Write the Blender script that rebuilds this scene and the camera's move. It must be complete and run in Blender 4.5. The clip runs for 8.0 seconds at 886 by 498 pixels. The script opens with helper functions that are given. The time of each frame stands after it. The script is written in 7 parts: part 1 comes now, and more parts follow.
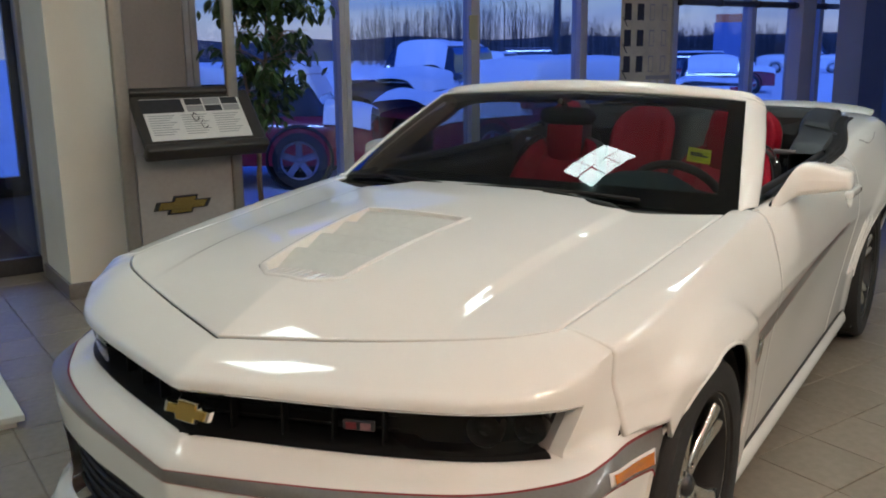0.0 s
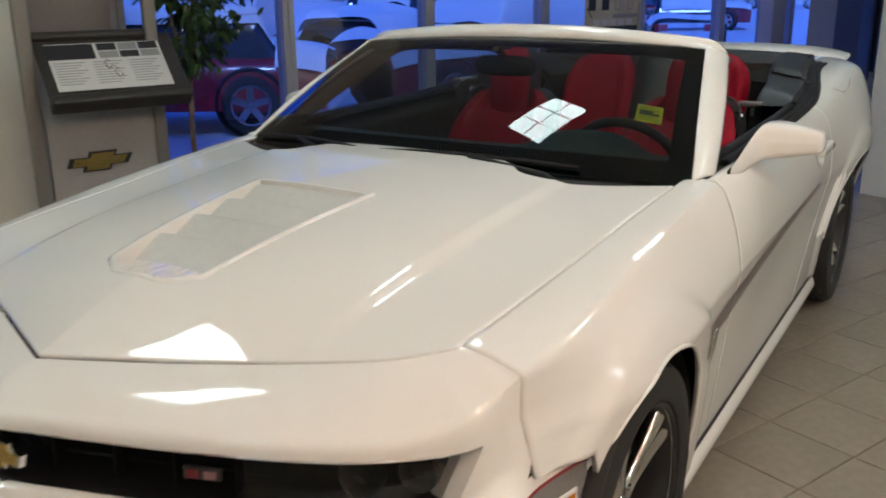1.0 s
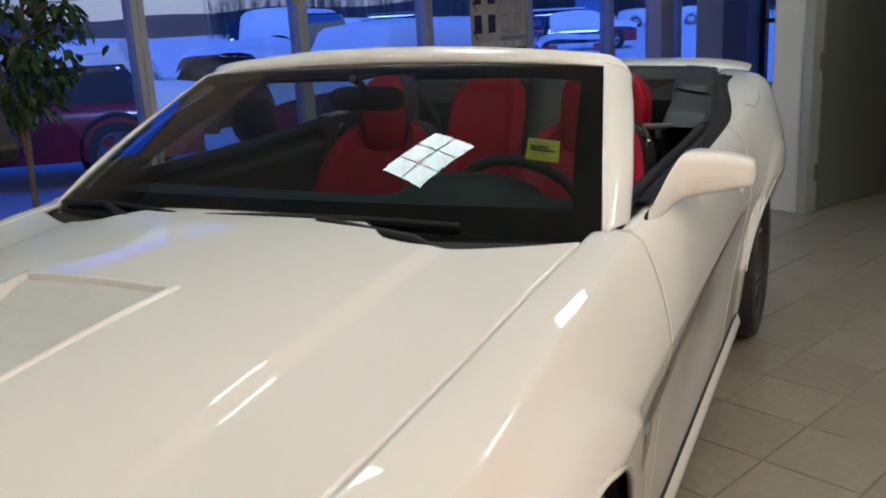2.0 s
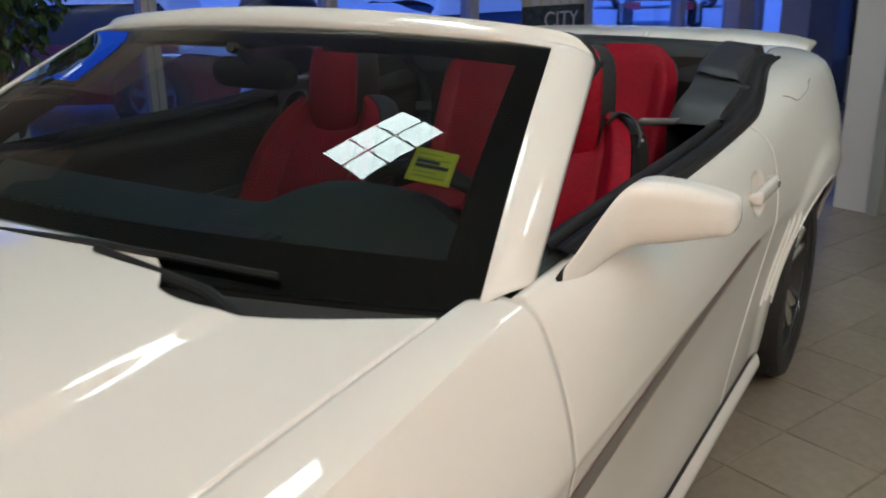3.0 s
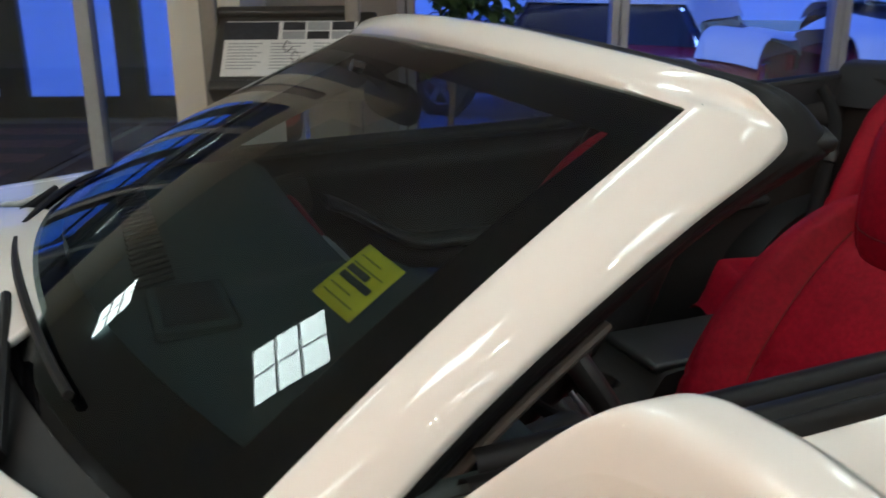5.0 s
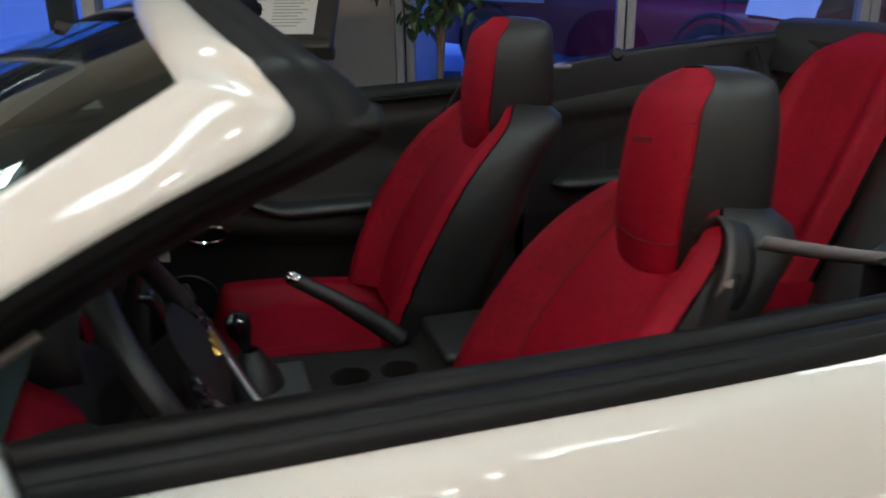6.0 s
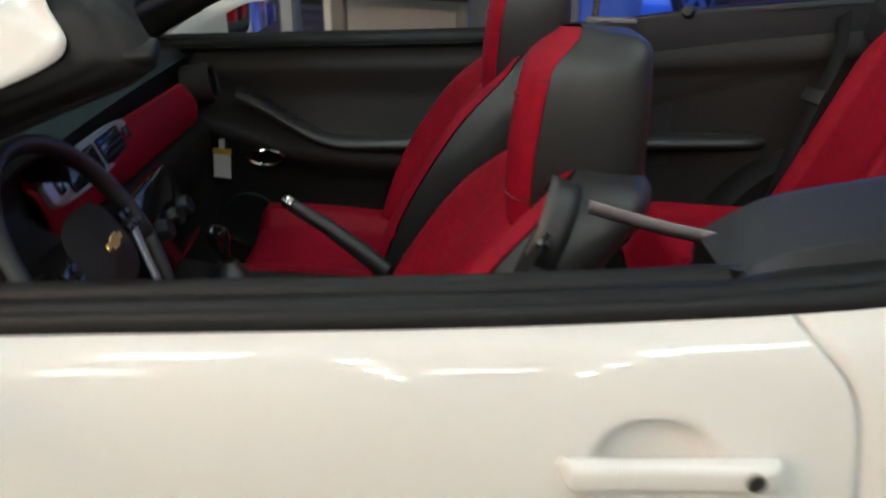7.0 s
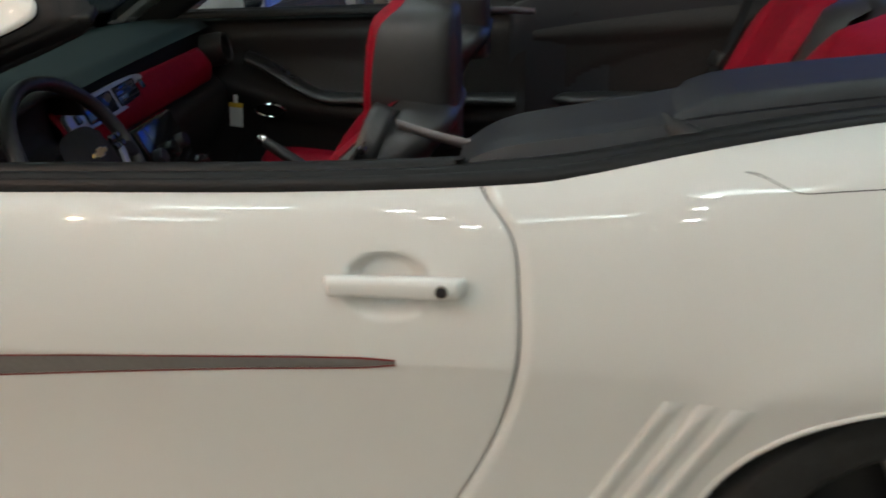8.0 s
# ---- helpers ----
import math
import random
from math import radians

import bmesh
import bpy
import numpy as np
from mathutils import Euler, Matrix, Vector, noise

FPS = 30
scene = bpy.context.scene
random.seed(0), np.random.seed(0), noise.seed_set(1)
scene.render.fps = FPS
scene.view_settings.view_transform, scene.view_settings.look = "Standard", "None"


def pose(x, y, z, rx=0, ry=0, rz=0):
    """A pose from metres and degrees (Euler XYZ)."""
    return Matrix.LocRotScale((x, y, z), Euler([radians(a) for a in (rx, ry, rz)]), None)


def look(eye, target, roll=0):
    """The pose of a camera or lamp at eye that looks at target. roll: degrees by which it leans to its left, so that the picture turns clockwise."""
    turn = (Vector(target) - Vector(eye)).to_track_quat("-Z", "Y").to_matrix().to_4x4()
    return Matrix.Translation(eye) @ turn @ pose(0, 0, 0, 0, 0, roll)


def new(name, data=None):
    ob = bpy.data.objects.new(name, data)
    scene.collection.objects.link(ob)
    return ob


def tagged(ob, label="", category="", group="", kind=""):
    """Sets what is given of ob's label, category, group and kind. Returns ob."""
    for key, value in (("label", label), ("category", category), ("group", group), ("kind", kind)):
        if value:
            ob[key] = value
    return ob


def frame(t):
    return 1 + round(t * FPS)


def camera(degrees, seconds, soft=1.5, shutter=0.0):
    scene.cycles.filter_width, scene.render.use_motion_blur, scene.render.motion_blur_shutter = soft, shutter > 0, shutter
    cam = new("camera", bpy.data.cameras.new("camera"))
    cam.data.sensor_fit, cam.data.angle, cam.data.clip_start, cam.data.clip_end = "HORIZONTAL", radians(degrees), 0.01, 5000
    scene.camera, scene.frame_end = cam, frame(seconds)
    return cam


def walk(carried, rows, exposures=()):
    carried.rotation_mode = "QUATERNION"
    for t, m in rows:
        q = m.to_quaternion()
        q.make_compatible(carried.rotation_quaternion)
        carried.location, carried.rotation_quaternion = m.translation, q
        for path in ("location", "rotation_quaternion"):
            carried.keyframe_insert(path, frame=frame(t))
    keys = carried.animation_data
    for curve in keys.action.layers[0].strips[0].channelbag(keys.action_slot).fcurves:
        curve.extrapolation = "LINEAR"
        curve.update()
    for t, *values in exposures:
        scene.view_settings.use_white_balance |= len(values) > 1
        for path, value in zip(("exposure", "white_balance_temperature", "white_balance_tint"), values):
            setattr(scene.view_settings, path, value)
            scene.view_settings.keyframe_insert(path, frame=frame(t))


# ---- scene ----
cam = camera(53.4, 8.0, soft=1.8, shutter=0.4)
PATH = [
    (0, (1.546, -2.194, 1.524), (0.477, -0.561, 1.085), -0.6),
    (0.2, (1.508, -2.121, 1.517), (0.446, -0.488, 1.062), -1.6),
    (0.5, (1.494, -2.003, 1.516), (0.412, -0.395, 1.022), -1.6),
    (0.8, (1.488, -1.832, 1.524), (0.431, -0.224, 0.979), -1.4),
    (1, (1.482, -1.734, 1.536), (0.475, -0.104, 0.964), -0.7),
    (1.3, (1.398, -1.593, 1.521), (0.426, 0.065, 0.968), -0.9),
    (1.5, (1.355, -1.490, 1.512), (0.456, 0.212, 0.967), -2.8),
    (1.8, (1.313, -1.297, 1.512), (0.501, 0.441, 0.943), -3.9),
    (2, (1.301, -1.160, 1.491), (0.467, 0.583, 0.974), -3.2),
    (2.2, (1.307, -1.019, 1.518), (0.474, 0.710, 0.955), -2.7),
    (3.3, (1.461, -0.219, 1.484), (0.353, 1.325, 0.858), -0.8),
    (3.5, (1.499, -0.106, 1.491), (0.280, 1.354, 0.873), -1.5),
    (3.8, (1.501, 0.095, 1.471), (0.198, 1.501, 0.900), -1.9),
    (4, (1.496, 0.196, 1.487), (0.123, 1.517, 0.880), -2.9),
    (4.2, (1.497, 0.271, 1.486), (0.027, 1.490, 0.891), -2.8),
    (5.3, (1.480, 0.760, 1.478), (-0.321, 1.367, 0.855), -1.3),
    (5.5, (1.479, 0.888, 1.484), (-0.324, 1.473, 0.845), -3.1),
    (5.7, (1.496, 1.026, 1.476), (-0.317, 1.550, 0.813), -3.8),
    (6, (1.556, 1.235, 1.467), (-0.253, 1.735, 0.777), -1.1),
    (6.3, (1.575, 1.390, 1.439), (-0.268, 1.740, 0.744), 0.7),
    (6.5, (1.542, 1.476, 1.448), (-0.279, 1.691, 0.651), 1.0),
    (6.8, (1.601, 1.621, 1.472), (-0.235, 1.735, 0.686), -0.7),
    (7, (1.701, 1.737, 1.478), (-0.133, 1.732, 0.681), -0.2),
    (7.3, (1.845, 1.920, 1.506), (0.041, 1.847, 0.647), 3.0),
    (7.5, (1.952, 2.008, 1.525), (0.120, 1.918, 0.729), 1.4),
    (7.8, (2.086, 2.146, 1.512), (0.296, 1.851, 0.672), -3.4),
    (8, (2.181, 2.220, 1.536), (0.380, 1.969, 0.704), -1.9),
]
walk(cam, [(t, look(eye, target, roll)) for t, eye, target, roll in PATH], [(0, 0.0), (2, 0.0), (3.5, -0.05), (6.5, 0.0), (6.8, 0.08), (7, 0.42), (7.3, 0.3), (7.5, 0.2), (7.8, 0.0), (8, -0.05)])

# ---- world, sun, exposure ----
scene.view_settings.exposure = 0.0
world = bpy.data.worlds.new("dusk")
scene.world = world
world.use_nodes = True
wn = world.node_tree.nodes
wl = world.node_tree.links
sky = wn.new("ShaderNodeTexSky")
sky.sky_type = "NISHITA"
sky.sun_disc = False
sky.sun_elevation = radians(9.0)
sky.sun_rotation = radians(160)
sky.air_density = 1.0
sky.dust_density = 0.3
sky.ozone_density = 6.0
tint = wn.new("ShaderNodeMix")
tint.data_type, tint.blend_type = "RGBA", "MULTIPLY"
tint.inputs[0].default_value = 1.0
tint.inputs[7].default_value = (0.37, 0.68, 2.3, 1)
wl.new(sky.outputs[0], tint.inputs[6])
wl.new(tint.outputs[2], wn["Background"].inputs[0])
wn["Background"].inputs[1].default_value = 0.19
# blue sun lamp added in place of the dusk sky's glow on the snow
sun_data = bpy.data.lights.new("sun", "SUN")
sun_data.energy, sun_data.angle, sun_data.color = 2.2, radians(12), (0.20, 0.36, 0.97)
sun = new("sun", sun_data)
sun.matrix_basis = look((0, 0, 30), (-12, 26, 0))


# ---- materials ----
def material(name, color, rough=0.5, metal=0.0, coat=0.0, spec=0.5, grain=0.0, scale=40.0, stain=0.0, stain_scale=2.5, bump=0.0, bump_scale=200.0, rand=0.0, emit=0.0, coat_rough=0.03):
    """Principled surface with fine grain, broad stains and relief."""
    m = bpy.data.materials.new(name)
    m.use_nodes = True
    nt = m.node_tree
    p = nt.nodes["Principled BSDF"]
    p.inputs["Roughness"].default_value = rough
    p.inputs["Metallic"].default_value = metal
    p.inputs["Coat Weight"].default_value = coat
    p.inputs["Coat Roughness"].default_value = coat_rough
    p.inputs["Specular IOR Level"].default_value = spec
    p.inputs["Base Color"].default_value = (*color, 1)
    tc = nt.nodes.new("ShaderNodeTexCoord")
    last = None
    for amount, sc in ((grain, scale), (stain, stain_scale)):
        if amount:
            no = nt.nodes.new("ShaderNodeTexNoise")
            no.inputs["Scale"].default_value = sc
            no.inputs["Detail"].default_value = 4
            nt.links.new(tc.outputs["Object"], no.inputs["Vector"])
            mr = nt.nodes.new("ShaderNodeMapRange")
            mr.inputs[1].default_value, mr.inputs[2].default_value = 0.3, 0.7
            mr.inputs[3].default_value, mr.inputs[4].default_value = 1 - amount, 1 + amount
            nt.links.new(no.outputs[0], mr.inputs[0])
            mx = nt.nodes.new("ShaderNodeVectorMath")
            mx.operation = "SCALE"
            if last:
                nt.links.new(last, mx.inputs[0])
            else:
                mx.inputs[0].default_value = color
            nt.links.new(mr.outputs[0], mx.inputs["Scale"])
            last = mx.outputs[0]
    if rand:
        oi = nt.nodes.new("ShaderNodeObjectInfo")
        mr = nt.nodes.new("ShaderNodeMapRange")
        mr.inputs[3].default_value, mr.inputs[4].default_value = 1 - rand, 1 + rand
        nt.links.new(oi.outputs["Random"], mr.inputs[0])
        mx = nt.nodes.new("ShaderNodeVectorMath")
        mx.operation = "SCALE"
        if last:
            nt.links.new(last, mx.inputs[0])
        else:
            mx.inputs[0].default_value = color
        nt.links.new(mr.outputs[0], mx.inputs["Scale"])
        last = mx.outputs[0]
    if last:
        nt.links.new(last, p.inputs["Base Color"])
    if bump:
        no = nt.nodes.new("ShaderNodeTexNoise")
        no.inputs["Scale"].default_value = bump_scale
        no.inputs["Detail"].default_value = 3
        nt.links.new(tc.outputs["Object"], no.inputs["Vector"])
        bp = nt.nodes.new("ShaderNodeBump")
        bp.inputs["Strength"].default_value = bump
        bp.inputs["Distance"].default_value = 0.002
        nt.links.new(no.outputs[0], bp.inputs["Height"])
        nt.links.new(bp.outputs[0], p.inputs["Normal"])
    if emit:
        p.inputs["Emission Color"].default_value = (*color, 1)
        p.inputs["Emission Strength"].default_value = emit
    return m


def pane_material(name, color, base=0.06, rough=0.0):
    """Thin sheet of glass: tinted straight-through light and a Fresnel-like gloss."""
    m = bpy.data.materials.new(name)
    m.use_nodes = True
    nt = m.node_tree
    nt.nodes.remove(nt.nodes["Principled BSDF"])
    tr = nt.nodes.new("ShaderNodeBsdfTransparent")
    tr.inputs[0].default_value = (*color, 1)
    gl = nt.nodes.new("ShaderNodeBsdfGlossy")
    gl.inputs["Roughness"].default_value = rough
    lw = nt.nodes.new("ShaderNodeLayerWeight")
    lw.inputs[0].default_value = 0.5
    po = nt.nodes.new("ShaderNodeMath")
    po.operation = "POWER"
    po.inputs[1].default_value = 5.0
    nt.links.new(lw.outputs["Facing"], po.inputs[0])
    ma = nt.nodes.new("ShaderNodeMath")
    ma.operation = "MULTIPLY_ADD"
    ma.inputs[1].default_value, ma.inputs[2].default_value = 1 - base, base
    nt.links.new(po.outputs[0], ma.inputs[0])
    mix = nt.nodes.new("ShaderNodeMixShader")
    nt.links.new(ma.outputs[0], mix.inputs[0])
    nt.links.new(tr.outputs[0], mix.inputs[1])
    nt.links.new(gl.outputs[0], mix.inputs[2])
    nt.links.new(mix.outputs[0], nt.nodes["Material Output"].inputs[0])
    return m


WHITE = material("white_paint", (0.80, 0.79, 0.76), 0.55, spec=0.25, coat=1.0, stain=0.012, stain_scale=1.3)
BLACK = material("black_plastic", (0.012, 0.012, 0.013), 0.5, grain=0.25, scale=300, bump=0.25, bump_scale=900)
GLOSSBLACK = material("gloss_black", (0.008, 0.008, 0.009), 0.12, coat=0.6, stain=0.2)
RUBBER = material("tyre_rubber", (0.018, 0.018, 0.018), 0.75, grain=0.2, scale=60, bump=0.4, bump_scale=300)
SEAL = material("rubber_seal", (0.008, 0.008, 0.009), 0.5, spec=0.3, grain=0.2, scale=80)
ALLOY = material("polished_alloy", (0.62, 0.61, 0.60), 0.16, metal=1.0, stain=0.05)
DARKALLOY = material("dark_alloy", (0.06, 0.06, 0.065), 0.4, metal=0.7, grain=0.1)
CHROME = material("chrome", (0.8, 0.8, 0.8), 0.06, metal=1.0)
GOLD = material("gold_badge", (0.62, 0.42, 0.10), 0.22, metal=0.9, coat=0.5, grain=0.08)
REDBADGE = material("red_badge", (0.45, 0.02, 0.02), 0.25, coat=0.6)
STRIPE = material("grey_vinyl", (0.17, 0.165, 0.16), 0.38, coat=0.4, grain=0.06, scale=120)
REDLINE = material("red_pinstripe", (0.22, 0.012, 0.015), 0.4, coat=0.3)
AMBER = material("amber_lens", (0.62, 0.19, 0.02), 0.15, coat=1.0, grain=0.1, scale=150)
LENS = pane_material("headlamp_glass", (0.62, 0.63, 0.64), 0.03)
WINDSHIELD = pane_material("windshield_glass", (0.41, 0.49, 0.49), 0.06)
PANE = pane_material("window_glass", (0.86, 0.90, 0.92), 0.07)
FRIT = material("glass_border", (0.004, 0.004, 0.005), 0.08, spec=0.4)
TILE = material("floor_tile", (0.275, 0.240, 0.190), 0.26, coat=0.12, coat_rough=0.12, grain=0.06, scale=30, stain=0.05, stain_scale=5, rand=0.05, bump=0.12, bump_scale=60)
GROUT = material("grout", (0.16, 0.13, 0.10), 0.8, grain=0.2, scale=60)
WALLPAINT = material("wall_paint", (0.78, 0.74, 0.64), 0.75, grain=0.02, scale=150, stain=0.03, bump=0.1, bump_scale=250)
PALEWALL = material("pale_wall_paint", (0.66, 0.66, 0.62), 0.75, grain=0.02, scale=150, stain=0.03, bump=0.1, bump_scale=250)
CEILING = material("ceiling_tile", (0.72, 0.71, 0.68), 0.9, grain=0.08, scale=90, bump=0.3, bump_scale=120)
ALU = material("window_aluminium", (0.50, 0.51, 0.52), 0.42, metal=0.35, grain=0.04, scale=30, stain=0.06)
DARKBASE = material("dark_base_tile", (0.20, 0.18, 0.155), 0.4, grain=0.1, scale=30, coat=0.2)
SNOW = material("snow", (0.82, 0.84, 0.88), 0.7, grain=0.04, scale=3, stain=0.06, stain_scale=0.3, bump=0.8, bump_scale=6)
REDCAR = material("red_car_paint", (0.26, 0.012, 0.025), 0.3, coat=0.8, stain=0.25, stain_scale=3)
DARKCAR = material("dark_car_paint", (0.03, 0.035, 0.05), 0.3, coat=0.8, stain=0.2)
CARGLASS = material("dark_car_glass", (0.02, 0.025, 0.035), 0.08, coat=0.8)
WOODS = material("bare_woods", (0.035, 0.032, 0.03), 0.9, grain=0.3, scale=1)
LAMP = material("lamp_diffuser", (0.82, 1.0, 0.99), 0.5, emit=16.0)
WARMLAMP = material("warm_lamp", (1.0, 0.62, 0.43), 0.5, emit=305.0)
PALELAMP = material("pale_lamp", (0.97, 0.97, 0.96), 0.5, emit=88.0)


# ---- mesh tools ----
def finish(name, bm, mat, parent=None, label="", smooth=40, thick=0.0, bevel=0.0, recalc=True):
    if recalc:
        bmesh.ops.recalc_face_normals(bm, faces=bm.faces)
    me = bpy.data.meshes.new(name)
    for f in bm.faces:
        f.smooth = smooth > 0
    bm.to_mesh(me)
    bm.free()
    if smooth:
        me.set_sharp_from_angle(angle=radians(smooth))
    for m in (mat if isinstance(mat, (list, tuple)) else [mat]):
        me.materials.append(m)
    ob = new(name, me)
    if parent:
        ob.parent = parent
    if label:
        ob["label"] = label
    if thick:
        so = ob.modifiers.new("thickness", "SOLIDIFY")
        so.thickness, so.offset = thick, -1
    if bevel:
        be = ob.modifiers.new("bevel", "BEVEL")
        be.width, be.segments, be.limit_method, be.angle_limit = bevel, 2, "ANGLE", radians(35)
    return ob


def part(name, bm, mat, parent, label="", **kw):
    return finish(name, bm, mat, parent, label, **kw)


def grid(fn, nu, nv, skip=None, closed_u=False):
    """Surface fn(u, v) over the unit square."""
    bm = bmesh.new()
    add_grid(bm, fn, nu, nv, skip, closed_u)
    return bm


def add_grid(bm, fn, nu, nv, skip=None, closed_u=False):
    cols = nu if closed_u else nu + 1
    vs = [[bm.verts.new(fn(i / nu, j / nv)) for j in range(nv + 1)] for i in range(cols)]
    for i in range(nu):
        for j in range(nv):
            if skip and skip((i + 0.5) / nu, (j + 0.5) / nv):
                continue
            a, b = vs[i], vs[(i + 1) % cols]
            try:
                bm.faces.new((a[j], b[j], b[j + 1], a[j + 1]))
            except ValueError:
                pass
    return vs


def box(bm, x0, x1, y0, y1, z0, z1, m=None, r=0.0):
    made = bmesh.ops.create_cube(bm, size=1)["verts"]
    for v in made:
        v.co = Vector((x0 + (v.co.x + 0.5) * (x1 - x0), y0 + (v.co.y + 0.5) * (y1 - y0), z0 + (v.co.z + 0.5) * (z1 - z0)))
    if r:
        es = list({e for v in made for e in v.link_edges})
        made = bmesh.ops.bevel(bm, geom=es, offset=r, segments=3, affect="EDGES", profile=0.5)["verts"]
        made = list({v for v in made})
    if m is not None:
        seen = set()
        todo = list(made)
        while todo:
            v = todo.pop()
            if v in seen:
                continue
            seen.add(v)
            todo += [e.other_vert(v) for e in v.link_edges]
        for v in seen:
            v.co = m @ v.co
    return bm


def boxed(x0, x1, y0, y1, z0, z1, m=None, r=0.0):
    return box(bmesh.new(), x0, x1, y0, y1, z0, z1, m, r)


def lathe(bm, prof, n=48, m=None):
    """Turns (radius, axis) pairs about the X axis."""
    m = m or Matrix()
    k = len(prof) - 1
    return add_grid(bm, lambda u, v: m @ Vector((prof[round(v * k)][1], prof[round(v * k)][0] * math.cos(2 * math.pi * u), prof[round(v * k)][0] * math.sin(2 * math.pi * u))), n, k, closed_u=True)


def tube(bm, pts, r, n=10, ends=True):
    """Round bar along points; r is a number or one radius a point."""
    pts = [Vector(p) for p in pts]
    rings = []
    ref = Vector((0, 0, 1))
    for i, p in enumerate(pts):
        d = (pts[min(i + 1, len(pts) - 1)] - pts[max(i - 1, 0)]).normalized()
        if abs(d.dot(ref)) > 0.95:
            ref = Vector((0, 1, 0)) if abs(d.y) < 0.9 else Vector((1, 0, 0))
        a = d.cross(ref).normalized()
        b = d.cross(a).normalized()
        rr = r[i] if isinstance(r, (list, tuple)) else r
        rings.append([bm.verts.new(p + rr * (math.cos(2 * math.pi * k / n) * a + math.sin(2 * math.pi * k / n) * b)) for k in range(n)])
    for i in range(len(rings) - 1):
        for k in range(n):
            bm.faces.new((rings[i][k], rings[i][(k + 1) % n], rings[i + 1][(k + 1) % n], rings[i + 1][k]))
    if ends:
        bm.faces.new(rings[0])
        bm.faces.new(rings[-1])
    return bm


def spline(pts, t):
    """Catmull-Rom through points, t from 0 to 1."""
    n = len(pts) - 1
    f = min(max(t, 0.0), 1.0) * n
    i = min(int(f), n - 1)
    f -= i
    p = [Vector(pts[min(max(i + k, 0), n)]) for k in (-1, 0, 1, 2)]
    return 0.5 * (2 * p[1] + (p[2] - p[0]) * f + (2 * p[0] - 5 * p[1] + 4 * p[2] - p[3]) * f * f + (3 * p[1] - p[0] - 3 * p[2] + p[3]) * f ** 3)


def ease(a, b, x):
    t = min(max((x - a) / (b - a), 0.0), 1.0)
    return t * t * (3 - 2 * t)


def ramp(x, xs, ys):
    """Smooth curve through a few knots."""
    return float(np.interp(x, xs, ys))


def curve(x, xs, ys):
    n = len(xs)
    if x <= xs[0]:
        return ys[0]
    if x >= xs[-1]:
        return ys[-1]
    i = next(k for k in range(n - 1) if x <= xs[k + 1])
    h = xs[i + 1] - xs[i]
    f = (x - xs[i]) / h
    s0 = (ys[i + 1] - ys[max(i - 1, 0)]) / (xs[i + 1] - xs[max(i - 1, 0)])
    s1 = (ys[min(i + 2, n - 1)] - ys[i]) / (xs[min(i + 2, n - 1)] - xs[i])
    return ys[i] * (1 + 2 * f) * (1 - f) ** 2 + h * s0 * f * (1 - f) ** 2 + ys[i + 1] * f * f * (3 - 2 * f) + h * s1 * f * f * (f - 1)


def empty(name, label, category, group="", loc=(0, 0, 0), rz=0.0):
    ob = new(name)
    ob.matrix_basis = pose(*loc, 0, 0, rz)
    return tagged(ob, label, category, group)


# ---- the showroom: d runs in from the window wall, s along it ----
ROOM = pose(-4.18, 1.6, 0, 0, 0, -22)
H_CEIL = 3.35


def room_box(name, d0, d1, s0, s1, z0, z1, mat, label="", kind="structure", category="", parent=None, r=0.0, smooth=0, bevel=0.004):
    """A box in the room's own axes."""
    ob = finish(name, boxed(d0, d1, s0, s1, z0, z1, None, r), mat, parent, smooth=smooth, bevel=bevel)
    if parent is None:
        ob.matrix_basis = ROOM
        tagged(ob, label, category, "", kind)
    return ob


def room_thing(name, label, category, kind="", d=0.0, s=0.0, z=0.0, rz=0.0, group=""):
    ob = new(name)
    ob.matrix_basis = ROOM @ pose(d, s, z, 0, 0, rz)
    return tagged(ob, label, category, group, kind)


# floor slab under the tiles
slab = room_box("floor", -0.1, 9.2, -6.2, 10.3, -0.12, -0.006, GROUT, "brown grout bed under beige ceramic floor tiles", category="floor", bevel=0)
room_box("vestibule_floor", -4.0, -0.1, -6.2, 0.95, -0.12, -0.001, GROUT, "dark brown patterned entrance matting on the vestibule floor", category="floor", bevel=0)
room_box("ceiling_vestibule", -4.1, -0.12, -6.3, 0.9, H_CEIL, H_CEIL + 0.1, CEILING, "white suspended ceiling of the entrance vestibule", category="ceiling", bevel=0)
ceiling_ob = room_box("ceiling", -0.12, 9.3, -6.3, 10.4, H_CEIL, H_CEIL + 0.1, CEILING, "white suspended ceiling of square acoustic tiles", category="ceiling", bevel=0)

